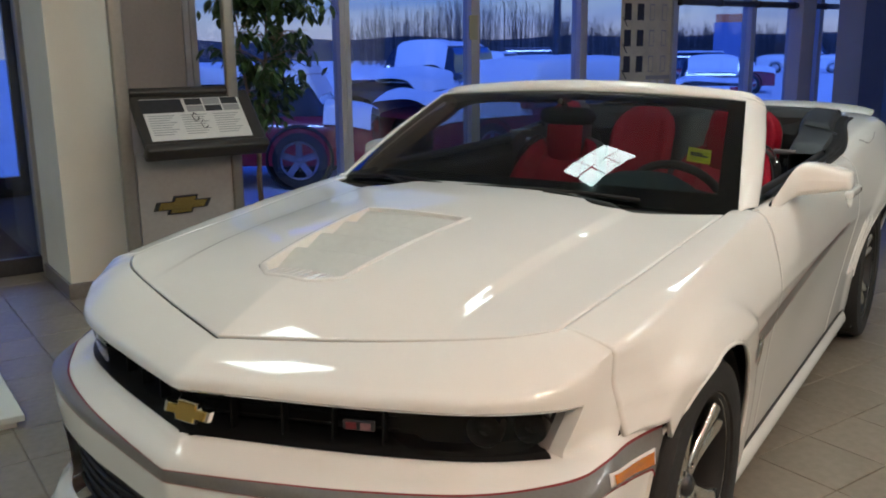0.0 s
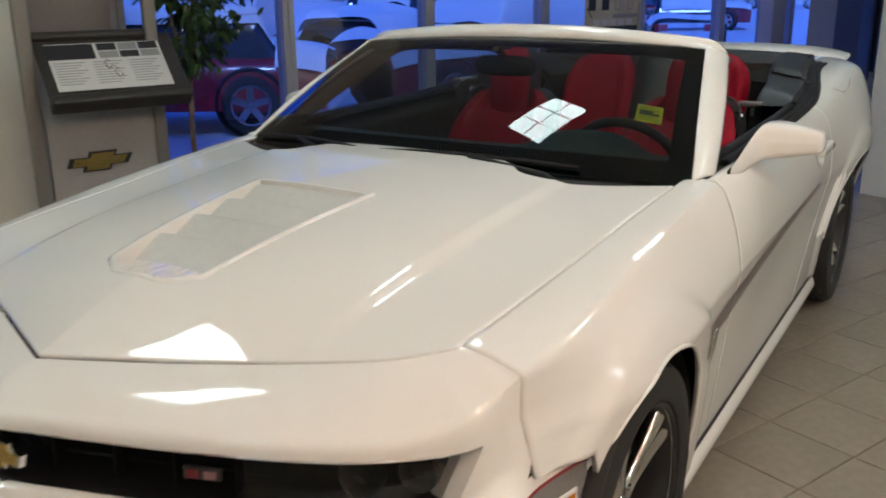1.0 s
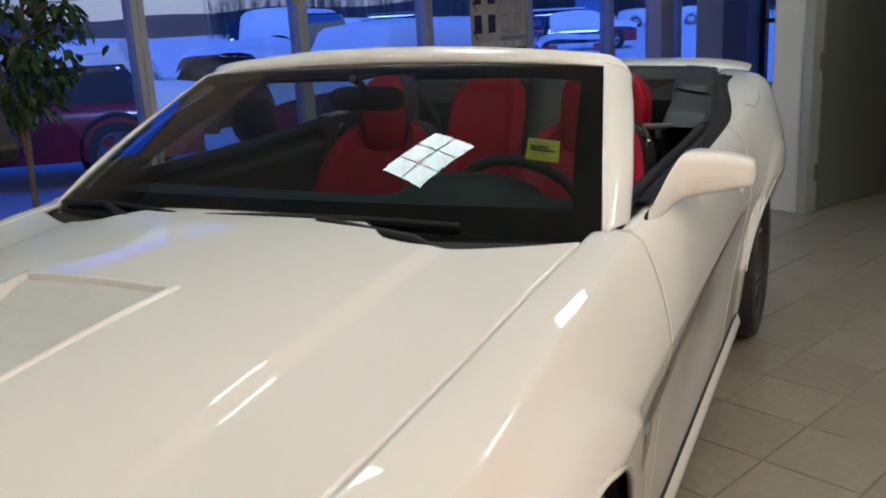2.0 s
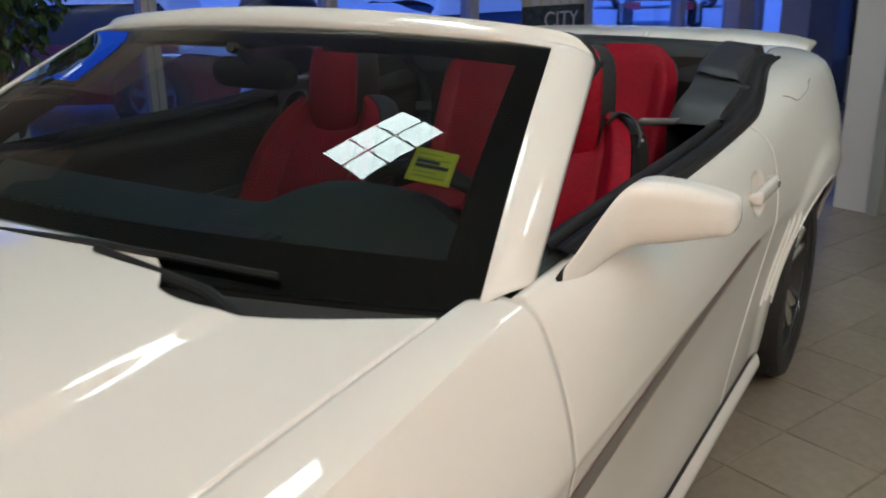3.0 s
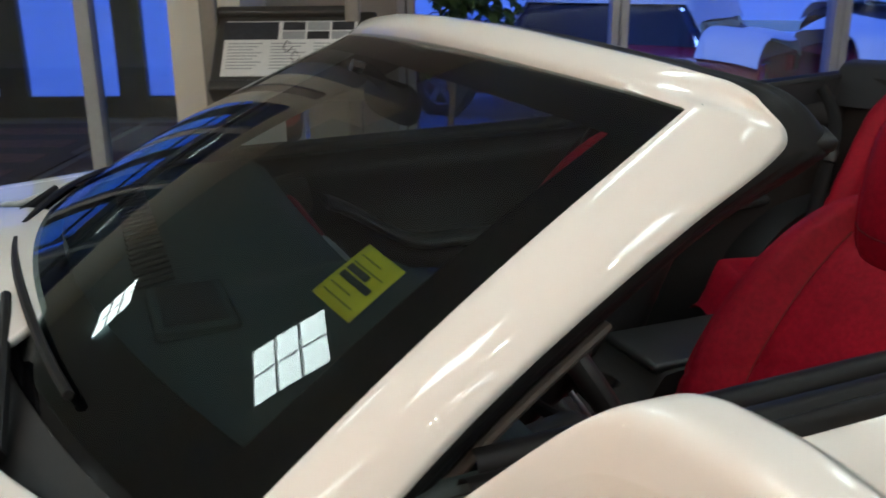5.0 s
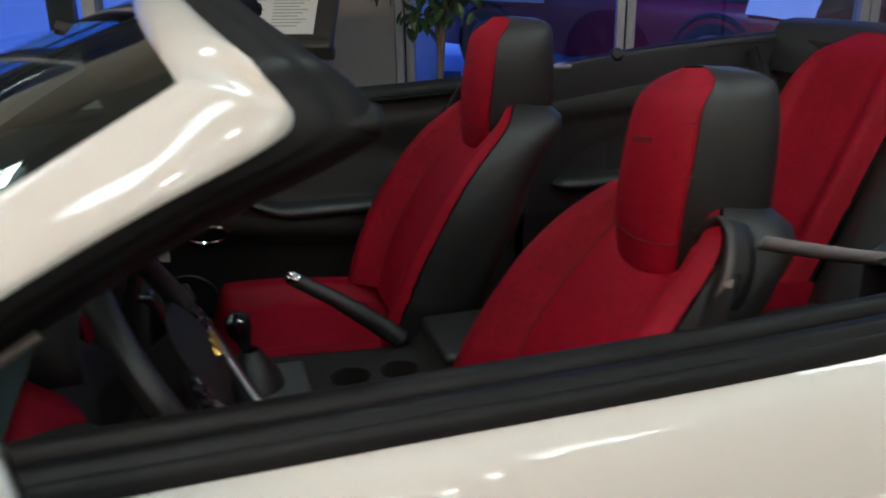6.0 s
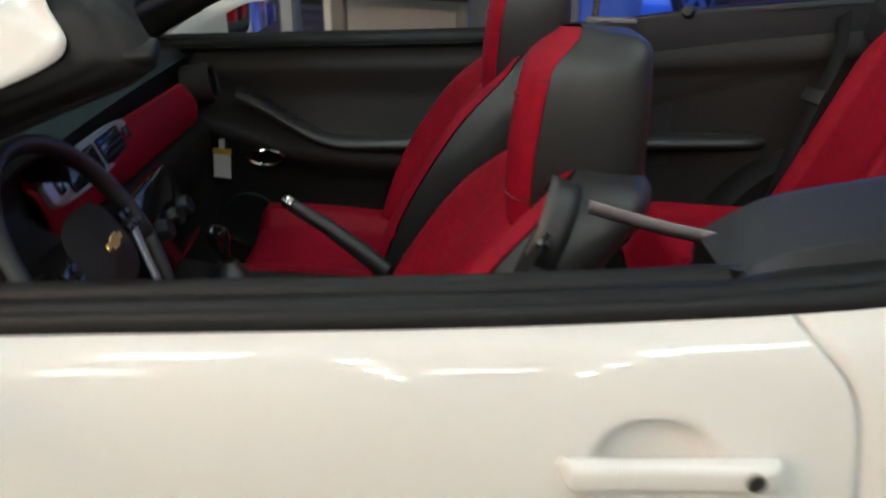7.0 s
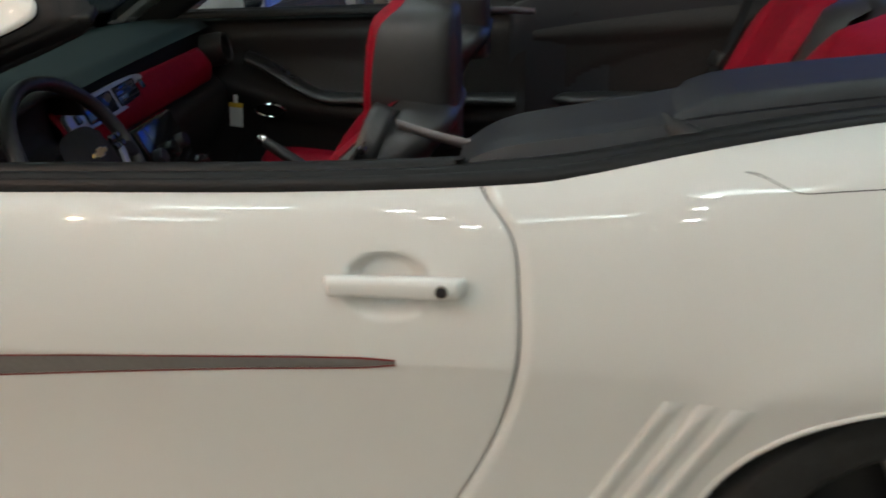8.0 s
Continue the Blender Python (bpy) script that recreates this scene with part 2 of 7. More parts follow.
# window wall: aluminium mullions and large panes
room_box("window_sill_wall", -0.12, 0.02, 0.95, 10.2, -0.1, 0.10, ALU, "low aluminium sill along the glazed wall", category="sill")
room_box("wall_window_head", -0.12, 0.04, 0.90, 10.2, 2.62, H_CEIL, WALLPAINT, "beige painted wall above the windows", category="wall")
MULLIONS = [0.98] + [2.30 + 1.37 * k for k in range(6)] + [10.14]
for k in range(len(MULLIONS) - 1):
    s0, s1 = MULLIONS[k], MULLIONS[k + 1]
    win = room_thing("window_%d" % (k + 1), "tall fixed showroom window in a grey aluminium frame", "window", "structure", 0, 0, 0)
    part("jamb", boxed(-0.09, 0.05, s0 - 0.055, s0 - 0.008, 0.10, 2.62), ALU, win, smooth=0, bevel=0.004)
    part("jamb", boxed(-0.06, 0.03, s0 + 0.004, s0 + 0.055, 0.10, 2.62), ALU, win, smooth=0, bevel=0.004)
    part("gasket", boxed(-0.07, 0.01, s0 - 0.008, s0 + 0.004, 0.10, 2.62), BLACK, win, smooth=0)
    part("bottom_rail", boxed(-0.06, 0.03, s0 + 0.055, s1 - 0.055, 0.10, 0.17), ALU, win, smooth=0, bevel=0.004)
    part("top_rail", boxed(-0.06, 0.03, s0 + 0.055, s1 - 0.055, 2.54, 2.62), ALU, win, smooth=0, bevel=0.004)
    if k >= 4:
        part("transom", boxed(-0.06, 0.035, s0 + 0.055, s1 - 0.055, 1.995, 2.06), DARKALLOY, win, smooth=0, bevel=0.004)
    pane = part("pane", boxed(-0.022, -0.016, s0 + 0.05, s1 - 0.05, 0.16, 2.56), PANE, win, smooth=0)
    pane.visible_shadow = False
part("jamb", boxed(-0.09, 0.05, 10.09, 10.14, 0.10, 2.62), ALU, win, smooth=0, bevel=0.004)

# roller blinds drawn up over the last panes
for k in range(4):
    blind = room_thing("roller_blind", "rolled-up dark blue-grey roller blind at a window head", "blind", "", 0.07, 0.36 + MULLIONS[4] + 0.69 * k, 2.02, group="blinds")
    bmb = bmesh.new()
    tube(bmb, [(0, -0.32, 0), (0, 0.32, 0)], 0.035, 12)
    part("roll", bmb, material("blind_cloth", (0.08, 0.09, 0.12), 0.8, grain=0.1, scale=90) if k == 0 else blind_mat, blind)
    if k == 0:
        blind_mat = bpy.data.materials["blind_cloth"]
    part("bracket", boxed(-0.05, 0.01, -0.335, -0.325, -0.04, 0.04), DARKALLOY, blind, smooth=0)
    part("bracket", boxed(-0.05, 0.01, 0.325, 0.335, -0.04, 0.04), DARKALLOY, blind, smooth=0)

# pale post standing in front of the glazing, end wall
room_box("column_post", -0.06, 0.16, 8.56, 8.83, 0, H_CEIL, PALEWALL, "narrow cream painted post before the glazed wall", category="post")
room_box("wall_end", 0.14, 0.62, 9.35, 9.55, 0, H_CEIL, PALEWALL, "white painted end wall in blue dusk light", category="wall")
room_box("wall_end_pier", 0.64, 0.95, 9.10, 9.5, 0, H_CEIL, material("blue_grey_paint", (0.16, 0.18, 0.24), 0.6, grain=0.05, stain=0.05), "dark blue-grey painted pier", category="pier")
room_box("wall_end_sill", 0.95, 3.3, 9.42, 9.5, 0, 0.5, WALLPAINT, "low painted wall under the end window", category="wall")
room_box("wall_end_head", 0.95, 3.3, 9.42, 9.5, 2.3, H_CEIL, WALLPAINT, "painted wall above the end window", category="wall")
endwin = room_thing("window_9", "end window in dark blue frames with a cross rail", "window", "structure", 0, 9.45, 0)
for d0 in (0.95, 1.6, 2.3):
    part("jamb", boxed(d0, d0 + 0.06, -0.04, 0.04, 0.5, 2.3), DARKALLOY, endwin, smooth=0)
part("rail", boxed(1.01, 3.3, -0.035, 0.035, 1.18, 1.23), DARKALLOY, endwin, smooth=0)
pane = part("pane", boxed(0.95, 3.3, -0.004, 0.004, 0.5, 2.3), PANE, endwin, smooth=0)
pane.visible_shadow = False

# partition with the open door
room_box("wall_partition", 3.14, 3.36, 5.40, 5.56, 0, H_CEIL, PALEWALL, "white painted partition end beside a doorway", category="wall")
room_box("wall_partition_return", 3.14, 3.24, 5.56, 9.42, 0, H_CEIL, PALEWALL, "white painted partition running to the end wall", category="wall")
room_box("wall_partition_head", 3.36, 4.50, 5.42, 5.55, 2.12, H_CEIL, PALEWALL, "white painted wall above the doorway", category="wall")
room_box("wall_partition_far", 4.50, 9.2, 5.40, 5.56, 0, H_CEIL, PALEWALL, "white painted partition past the doorway", category="wall")
DOORGREY = material("door_grey", (0.34, 0.36, 0.33), 0.5, stain=0.05, grain=0.02)
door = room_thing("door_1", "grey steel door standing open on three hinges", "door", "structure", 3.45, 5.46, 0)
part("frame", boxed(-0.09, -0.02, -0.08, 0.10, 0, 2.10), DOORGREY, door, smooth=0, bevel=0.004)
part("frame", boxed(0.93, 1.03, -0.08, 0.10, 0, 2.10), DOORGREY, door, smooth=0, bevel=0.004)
# the leaf's darker grey has the doorway's shade painted into it
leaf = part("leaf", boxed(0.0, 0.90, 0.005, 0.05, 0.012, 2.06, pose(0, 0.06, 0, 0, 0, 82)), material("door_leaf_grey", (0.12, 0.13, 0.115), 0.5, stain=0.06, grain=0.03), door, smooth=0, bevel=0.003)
for z in (0.28, 1.04, 1.80):
    part("hinge", boxed(-0.024, 0.016, 0.025, 0.055, z - 0.06, z + 0.06), material("hinge_steel", (0.16, 0.15, 0.13), 0.4, metal=0.8) if z < 0.3 else bpy.data.materials["hinge_steel"], door, smooth=0, bevel=0.002)
bml = bmesh.new()
tube(bml, [(0.115, 0.86, 1.0), (0.065, 0.855, 1.0), (0.060, 0.76, 1.0)], 0.011, 8)
part("handle", bml, CHROME, door)
# dim room behind the doorway
room_box("back_room_wall", 3.3, 9.2, 8.6, 8.7, 0, H_CEIL, WALLPAINT, "dim painted wall of the room behind the doorway", category="wall")

# column beside the entrance, panelled wall behind the display stand
room_box("column_white", 0.22, 0.92, -0.22, 0.16, 0, H_CEIL, WALLPAINT, "square cream painted column beside the entrance", category="column")
room_box("column_base", 0.20, 0.94, -0.24, 0.18, 0, 0.10, DARKBASE, "dark tile base round the column", category="baseboard")
room_box("wall_panel", -0.10, 0.05, -0.22, 0.92, 0, H_CEIL, material("taupe_panel", (0.38, 0.35, 0.31), 0.6, stain=0.04, grain=0.03), "taupe wall panel between column and window", category="wall")

# entrance: inner glazed doors and the vestibule's outer doors
for k, s0 in enumerate((-1.05, -2.05, -3.1, -4.15, -5.2)):
    dr = room_thing("door_%d" % (k + 2), "inner glass entrance door in a grey frame", "door", "structure", 0.0, s0, 0)
    s1 = (-0.22 if k == 0 else (-1.05, -2.05, -3.1, -4.15)[k - 1]) - s0
    part("post", boxed(-0.06, 0.06, 0, 0.09, 0, 2.62), ALU, dr, smooth=0, bevel=0.004)
    part("bottom_rail", boxed(-0.03, 0.03, 0.09, s1, 0.0, 0.12), DARKALLOY, dr, smooth=0)
    part("top_rail", boxed(-0.04, 0.04, 0.09, s1, 2.10, 2.2), DARKALLOY, dr, smooth=0)
    pane = part("pane", boxed(-0.004, 0.004, 0.09, s1, 0.12, 2.6), PANE, dr, smooth=0)
    pane.visible_shadow = False
room_box("wall_entrance_head", -0.10, 0.05, -6.2, -0.22, 2.62, H_CEIL, WALLPAINT, "painted wall above the entrance doors", category="wall")
for k in range(5):
    s0 = -5.9 + 1.28 * k
    dr = room_thing("door_%d" % (k + 7), "outer glass entrance door in a dark bronze frame", "door", "structure", -3.9, s0, 0)
    part("stile", boxed(-0.05, 0.05, 0, 0.12, 0, 2.62), DARKALLOY, dr, smooth=0, bevel=0.004)
    part("stile", boxed(-0.05, 0.05, 1.1, 1.28, 0, 2.62), DARKALLOY, dr, smooth=0, bevel=0.004)
    part("bottom_rail", boxed(-0.04, 0.04, 0.12, 1.1, 0.0, 0.22), DARKALLOY, dr, smooth=0)
    part("top_rail", boxed(-0.04, 0.04, 0.12, 1.1, 2.15, 2.3), DARKALLOY, dr, smooth=0)
    pane = part("pane", boxed(-0.004, 0.004, 0.12, 1.1, 0.2, 2.6), PANE, dr, smooth=0)
    pane.visible_shadow = False
room_box("wall_vestibule_head", -4.0, -3.84, -6.2, 0.95, 2.62, H_CEIL, WALLPAINT, "painted wall above the outer doors", category="wall")
room_box("wall_vestibule_side", -3.84, -0.1, 0.55, 0.75, 0, H_CEIL, WALLPAINT, "painted side wall of the entrance vestibule", category="wall")
MAT = material("entrance_mat", (0.075, 0.04, 0.03), 0.95, grain=0.35, scale=14, bump=0.8, bump_scale=300)
for k in range(3):
    mt = room_thing("entrance_mat", "dark brown patterned entrance mat on the vestibule floor", "mat", "", -1.9, -1.0 - 1.7 * k, 0, group="mats")
    part("pile", boxed(-1.5, 1.5, -0.8, 0.8, 0.0, 0.012), MAT, mt, smooth=0, bevel=0.004)
    for j in range(4):
        part("figure", boxed(-1.2 + 0.65 * j, -0.85 + 0.65 * j, -0.55, 0.55, 0.012, 0.0145), material("mat_figure", (0.16, 0.07, 0.05), 0.95, grain=0.3, scale=14) if k + j == 0 else bpy.data.materials["mat_figure"], mt, smooth=0)

# walls behind the camera that close the showroom
room_box("wall_back", -4.1, 9.3, -6.3, -6.2, 0, H_CEIL, WALLPAINT, "beige painted showroom wall", category="wall")
room_box("wall_side", 9.2, 9.3, -6.2, 10.3, 0, H_CEIL, WALLPAINT, "beige painted showroom side wall", category="wall")

# white display plinth on the floor
plinth = room_thing("display_plinth", "low white display plinth on the tiled floor", "plinth", "", 2.4, -1.35, 0)
part("top", boxed(-0.75, 0.5, -0.55, 0.5, 0.03, 0.06), PALEWALL, plinth, smooth=0, bevel=0.004)
part("base", boxed(-0.72, 0.47, -0.52, 0.47, 0.0, 0.03), PALEWALL, plinth, smooth=0)

# ---- ceiling lamps ----
FRAMEWHITE = material("lamp_frame", (0.7, 0.7, 0.7), 0.5, grain=0.03)


def troffer(x, y, rz=-22, w=0.6, l=1.2, mat=LAMP, group="ceiling lamps"):
    t = new("ceiling_light")
    t.matrix_basis = pose(x, y, H_CEIL, 0, 0, rz)
    tagged(t, "recessed fluorescent ceiling light with a gridded diffuser", "ceiling light", group)
    for a, b, c, d in ((-w / 2 - 0.03, w / 2 + 0.03, -l / 2 - 0.03, -l / 2), (-w / 2 - 0.03, w / 2 + 0.03, l / 2, l / 2 + 0.03), (-w / 2 - 0.03, -w / 2, -l / 2, l / 2), (w / 2, w / 2 + 0.03, -l / 2, l / 2)):
        part("frame", boxed(a, b, c, d, -0.02, -0.001), FRAMEWHITE, t, smooth=0)
    part("diffuser", boxed(-w / 2, w / 2, -l / 2, l / 2, -0.010, -0.004), mat, t, smooth=0)
    for k in (1,):
        part("louvre", boxed(-w / 2 + k * w / 2 - 0.006, -w / 2 + k * w / 2 + 0.006, -l / 2, l / 2, -0.025, -0.0105), FRAMEWHITE, t, smooth=0)
    for k in (1, 2):
        part("louvre", boxed(-w / 2, w / 2, -l / 2 + k * l / 3 - 0.006, -l / 2 + k * l / 3 + 0.006, -0.026, -0.0105), FRAMEWHITE, t, smooth=0)
    return t


def spot(x, y, aim, glow):
    """Warm halogen track spot: can, ring and glowing lamp."""
    t = new("spot_lamp")
    t.matrix_basis = look((x, y, H_CEIL - 0.16), aim)
    tagged(t, "small warm halogen spotlight under the ceiling", "spotlight", "spots")
    b = bmesh.new()
    lathe(b, [(0.0, -0.12), (0.055, -0.12), (0.068, -0.06), (0.07, 0.02), (0.062, 0.02), (0.060, -0.005)], 20, Matrix.Rotation(radians(90), 4, "Y"))
    part("can", b, GLOSSBLACK, t)
    b = bmesh.new()
    lathe(b, [(0.0, 0.004), (0.03, 0.003), (0.060, 0.0)], 20, Matrix.Rotation(radians(90), 4, "Y"))
    part("lamp", b, glow, t)
    b = bmesh.new()
    tube(b, [(0, 0, 0.10), (0, 0.01, 0.13), (0, 0.02, 0.16)], 0.012, 8)
    part("stem", b, GLOSSBLACK, t)
    return t


ROW, ACROSS = Vector((0.385, 0.923)) * 2.25, Vector((0.923, -0.385)) * 2.25
for k in range(-3, 4):
    for j in range(-1, 4):
        p = Vector((-0.26, 1.50)) + ROW * k + ACROSS * j
        q = ROOM.inverted() @ Vector((p.x, p.y, 0))
        if 0.6 < q.x < 8.7 and -3.4 - 2.2 * (j < 1) < q.y < 9.4 and (k, j) != (-1, 1) and (j >= 0 or k < -1) and not (q.x > 3.1 and q.y > 5.2):
            troffer(p.x, p.y, -22, 0.42, 0.58)
for k in range(3):
    for j in range(4):
        spot(2.4 + 1.1 * k + 0.25 * (j % 2), -4.0 + 1.10 * j, (0.9, -0.3 + 0.40 * j, 0.6), WARMLAMP)
for k in range(3):
    for j in range(2):
        spot(2.7 + 1.30 * k + 0.25 * (j % 2), 1.3 + 1.2 * j, (0.9, 1.6 + 1.0 * j, 0.6), PALELAMP)

# ---- display stand ----
STANDBROWN = material("stand_brown", (0.040, 0.036, 0.031), 0.45, grain=0.1, scale=50, coat=0.15)
POLE = material("stand_pole", (0.26, 0.24, 0.21), 0.4, metal=0.3, grain=0.05)
stand = room_thing("display_stand", "brown display lectern with an open brochure on grey poles", "display stand", "", 1.3, 0.45, 0, rz=0)
part("pole", boxed(-0.03, 0.03, -0.40, -0.32, 0.0, 2.3, None, 0.012), POLE, stand)
part("pole", boxed(-0.03, 0.03, 0.29, 0.36, 0.0, 2.3, None, 0.012), POLE, stand)
part("panel", boxed(-0.012, 0.012, -0.31, 0.29, 0.22, 0.93), material("stand_panel", (0.36, 0.34, 0.31), 0.45, grain=0.04), stand, smooth=0, bevel=0.003)
part("foot", boxed(-0.25, 0.25, -0.42, -0.29, 0.0, 0.03, None, 0.008), STANDBROWN, stand)
part("foot", boxed(-0.25, 0.25, 0.27, 0.38, 0.0, 0.03, None, 0.008), STANDBROWN, stand)
TILT = pose(0.14, 0.0, 1.13, 0, 0, 0) @ pose(0, 0, 0, 0, 46, 0)
tray = part("tray", boxed(-0.24, 0.22, -0.32, 0.44, -0.05, 0.0, TILT, 0.02), STANDBROWN, stand)
part("lip", boxed(0.17, 0.23, -0.32, 0.44, -0.09, 0.015, TILT, 0.015), STANDBROWN, stand)
part("back_panel", boxed(-0.25, -0.20, -0.32, 0.33, -0.05, 0.03, TILT, 0.015), STANDBROWN, stand)
PAPER = material("brochure_paper", (0.74, 0.73, 0.70), 0.45, coat=0.2, grain=0.03)
INK = material("printing_ink", (0.03, 0.03, 0.035), 0.5, grain=0.2)
GREYINK = material("grey_ink", (0.36, 0.36, 0.36), 0.5, grain=0.15, scale=200)
brochure = room_thing("brochure", "open car brochure with dark photographs above printed text", "brochure", "", 1.3, 0.45, 0)
part("sheet", boxed(-0.17, 0.15, -0.27, 0.35, 0.0025, 0.006, TILT), PAPER, brochure, smooth=0)
part("photo", boxed(-0.165, -0.06, -0.278, -0.02, 0.0062, 0.0068, TILT), INK, brochure, smooth=0)
for k in range(3):
    part("photo", boxed(-0.165, -0.115, 0.0 + 0.115 * k, 0.105 + 0.115 * k, 0.0062, 0.0068, TILT), GREYINK if k % 2 else INK, brochure, smooth=0)
    part("photo", boxed(-0.108, -0.062, 0.0 + 0.115 * k, 0.105 + 0.115 * k, 0.0062, 0.0068, TILT), INK if k % 2 else GREYINK, brochure, smooth=0)
for k in range(9):
    for c in range(3):
        part("text_line", boxed(-0.04 + 0.018 * k, -0.034 + 0.018 * k, -0.25 + 0.2 * c, -0.09 + 0.2 * c - 0.02 * (k % 3), 0.0062, 0.0066, TILT), GREYINK, brochure, smooth=0)
wire = room_thing("page_clip", "bent black wire page clip lying on the brochure", "clip", "", 1.3, 0.45, 0)
b = bmesh.new()
for o, a in ((0.05, 0.03), (0.11, 0.07)):
    tube(b, [TILT @ Vector((o + 0.03 * math.sin(k * 0.9) - 0.06, a + 0.02 * math.cos(k * 0.9), 0.012 + 0.01 * (k % 2))) for k in range(7)], 0.0022, 6)
part("wire", b, GLOSSBLACK, wire)


def bowtie(name, w, h, t, m, parent, mat=GOLD, rim=CHROME):
    """Slanted cross badge, drawn as a plain shape."""
    def outline(k, z):
        pts = [(-0.5, -0.24), (-0.24, -0.24), (-0.27, -0.5), (0.17, -0.5), (0.20, -0.24), (0.46, -0.24), (0.54, 0.24), (0.27, 0.24), (0.30, 0.5), (-0.14, 0.5), (-0.17, 0.24), (-0.44, 0.24)]
        return [m @ Vector((a * w * k, b_ * h * k, z)) for a, b_ in pts]
    for nm, k, z0, z1, mt in ((name, 1.0, 0, t, rim), (name + "_face", 0.84, t, t * 1.35, mat)):
        bb = bmesh.new()
        lo = [bb.verts.new(p) for p in outline(k, z0)]
        hi = [bb.verts.new(p) for p in outline(k * 0.96, z1)]
        bb.faces.new(hi)
        bb.faces.new(lo[::-1])
        for i in range(12):
            bb.faces.new((lo[i], lo[(i + 1) % 12], hi[(i + 1) % 12], hi[i]))
        part(nm, bb, mt, parent, smooth=0)


bowtie("badge", 0.36, 0.115, 0.012, pose(0.013, -0.05, 0.60, 90, 0, 90), stand, GOLD, DARKALLOY)

# ---- ficus tree ----
LEAF = material("ficus_leaf", (0.035, 0.075, 0.022), 0.38, coat=0.25, rand=0.3, grain=0.3, scale=25)
BARK = material("ficus_bark", (0.20, 0.155, 0.115), 0.8, grain=0.25, scale=60, bump=0.5, bump_scale=90)
ficus = room_thing("ficus_tree", "potted ficus tree with a thin trunk and glossy green leaves", "plant", "", 0.55, 1.26, 0)
b = bmesh.new()
trunk_line = [(0, 0, 0.25), (0.01, -0.015, 0.6), (0.0, 0.01, 0.95), (0.03, 0.05, 1.25), (0.02, 0.09, 1.6), (0.05, 0.10, 1.95)]
tube(b, trunk_line, [0.022, 0.02, 0.018, 0.016, 0.012, 0.006], 8)
tube(b, [(0, 0, 0.7), (-0.01, -0.03, 1.0), (0.01, -0.09, 1.4), (-0.04, -0.11, 1.8)], [0.014, 0.013, 0.01, 0.005], 8)
part("trunk", b, BARK, ficus)
rnd = random.Random(5)
tips = []
b = bmesh.new()
for k in range(85):
    z = rnd.uniform(0.98, 2.35)
    base = spline(trunk_line, min((z - 0.25) / 1.7, 1.0))
    a = rnd.uniform(0, 6.283)
    reach = rnd.uniform(0.12, 0.50) * (1.0 if z > 1.2 else 0.75)
    tip = base + Vector((math.cos(a) * reach, math.sin(a) * reach, rnd.uniform(-0.12, 0.16)))
    mid = (base + tip) / 2 + Vector((0, 0, 0.05))
    tube(b, [base, mid, tip], [0.005, 0.0035, 0.0015], 5)
    tips.append((base, mid, tip))
part("twig_cluster", b, BARK, ficus)


def leaf_faces(bm, p, yaw, droop, size, roll):
    m = Matrix.Translation(p) @ Euler((roll, droop, yaw)).to_matrix().to_4x4()
    rows = [(0, 0), (0.25, 0.2), (0.55, 0.24), (0.8, 0.13), (1, 0)]
    vs = []
    for t, w in rows:
        c = m @ Vector((t * size, 0, -0.12 * t * t * size))
        e = m.to_3x3() @ Vector((0, w * size, 0.06 * size))
        g = m.to_3x3() @ Vector((0, -w * size, 0.06 * size))
        vs.append((bm.verts.new(c + e), bm.verts.new(c), bm.verts.new(c + g)) if w else (bm.verts.new(c),))
    for i in range(4):
        a, c = vs[i], vs[i + 1]
        if len(a) == 1:
            bm.faces.new((a[0], c[1], c[0]))
            bm.faces.new((a[0], c[2], c[1]))
        elif len(c) == 1:
            bm.faces.new((a[0], a[1], c[0]))
            bm.faces.new((a[1], a[2], c[0]))
        else:
            bm.faces.new((a[0], a[1], c[1], c[0]))
            bm.faces.new((a[1], a[2], c[2], c[1]))


b = bmesh.new()
for base, mid, tip in tips:
    for k in range(rnd.randint(10, 16)):
        t = rnd.uniform(0.3, 1.05)
        p = base.lerp(tip, t) + Vector((rnd.uniform(-.05, .05), rnd.uniform(-.05, .05), rnd.uniform(-.05, .05)))
        leaf_faces(b, p, rnd.uniform(0, 6.283), rnd.uniform(0.3, 1.3), rnd.uniform(0.075, 0.125), rnd.uniform(-0.5, 0.5))
tagged(part("crown", b, LEAF, ficus, smooth=0, recalc=False), kind="stuff")
b = bmesh.new()
lathe(b, [(0.0, 0.0), (0.13, 0.0), (0.17, 0.26), (0.185, 0.27), (0.185, 0.30), (0.165, 0.30), (0.16, 0.26), (0.0, 0.26)], 28, Matrix.Rotation(radians(-90), 4, "Y"))
part("pot", b, STANDBROWN, ficus)

# ---- poster in the window ----
poster = room_thing("poster", "printed poster of a pale apartment block with dark windows", "poster", "", 0.02, 5.58, 0)
part("sheet", boxed(0.0, 0.003, 0, 0.80, 0.78, 2.6), material("poster_print", (0.62, 0.58, 0.42), 0.5, stain=0.15, stain_scale=4, grain=0.06), poster, smooth=0)
for r_ in range(5):
    for c in range(4):
        w0 = 0.05 + 0.19 * c
        dark = c < 2
        z0 = 1.28 + 0.27 * r_
        part("printed_window", boxed(0.003, 0.0045, w0, w0 + (0.10 if dark else 0.075), z0, z0 + 0.17), INK if dark else GREYINK, poster, smooth=0)
        if not dark:
            part("printed_sash", boxed(0.0045, 0.005, w0 + 0.008, w0 + 0.067, z0 + 0.01, z0 + 0.155), bpy.data.materials["poster_print"], poster, smooth=0)
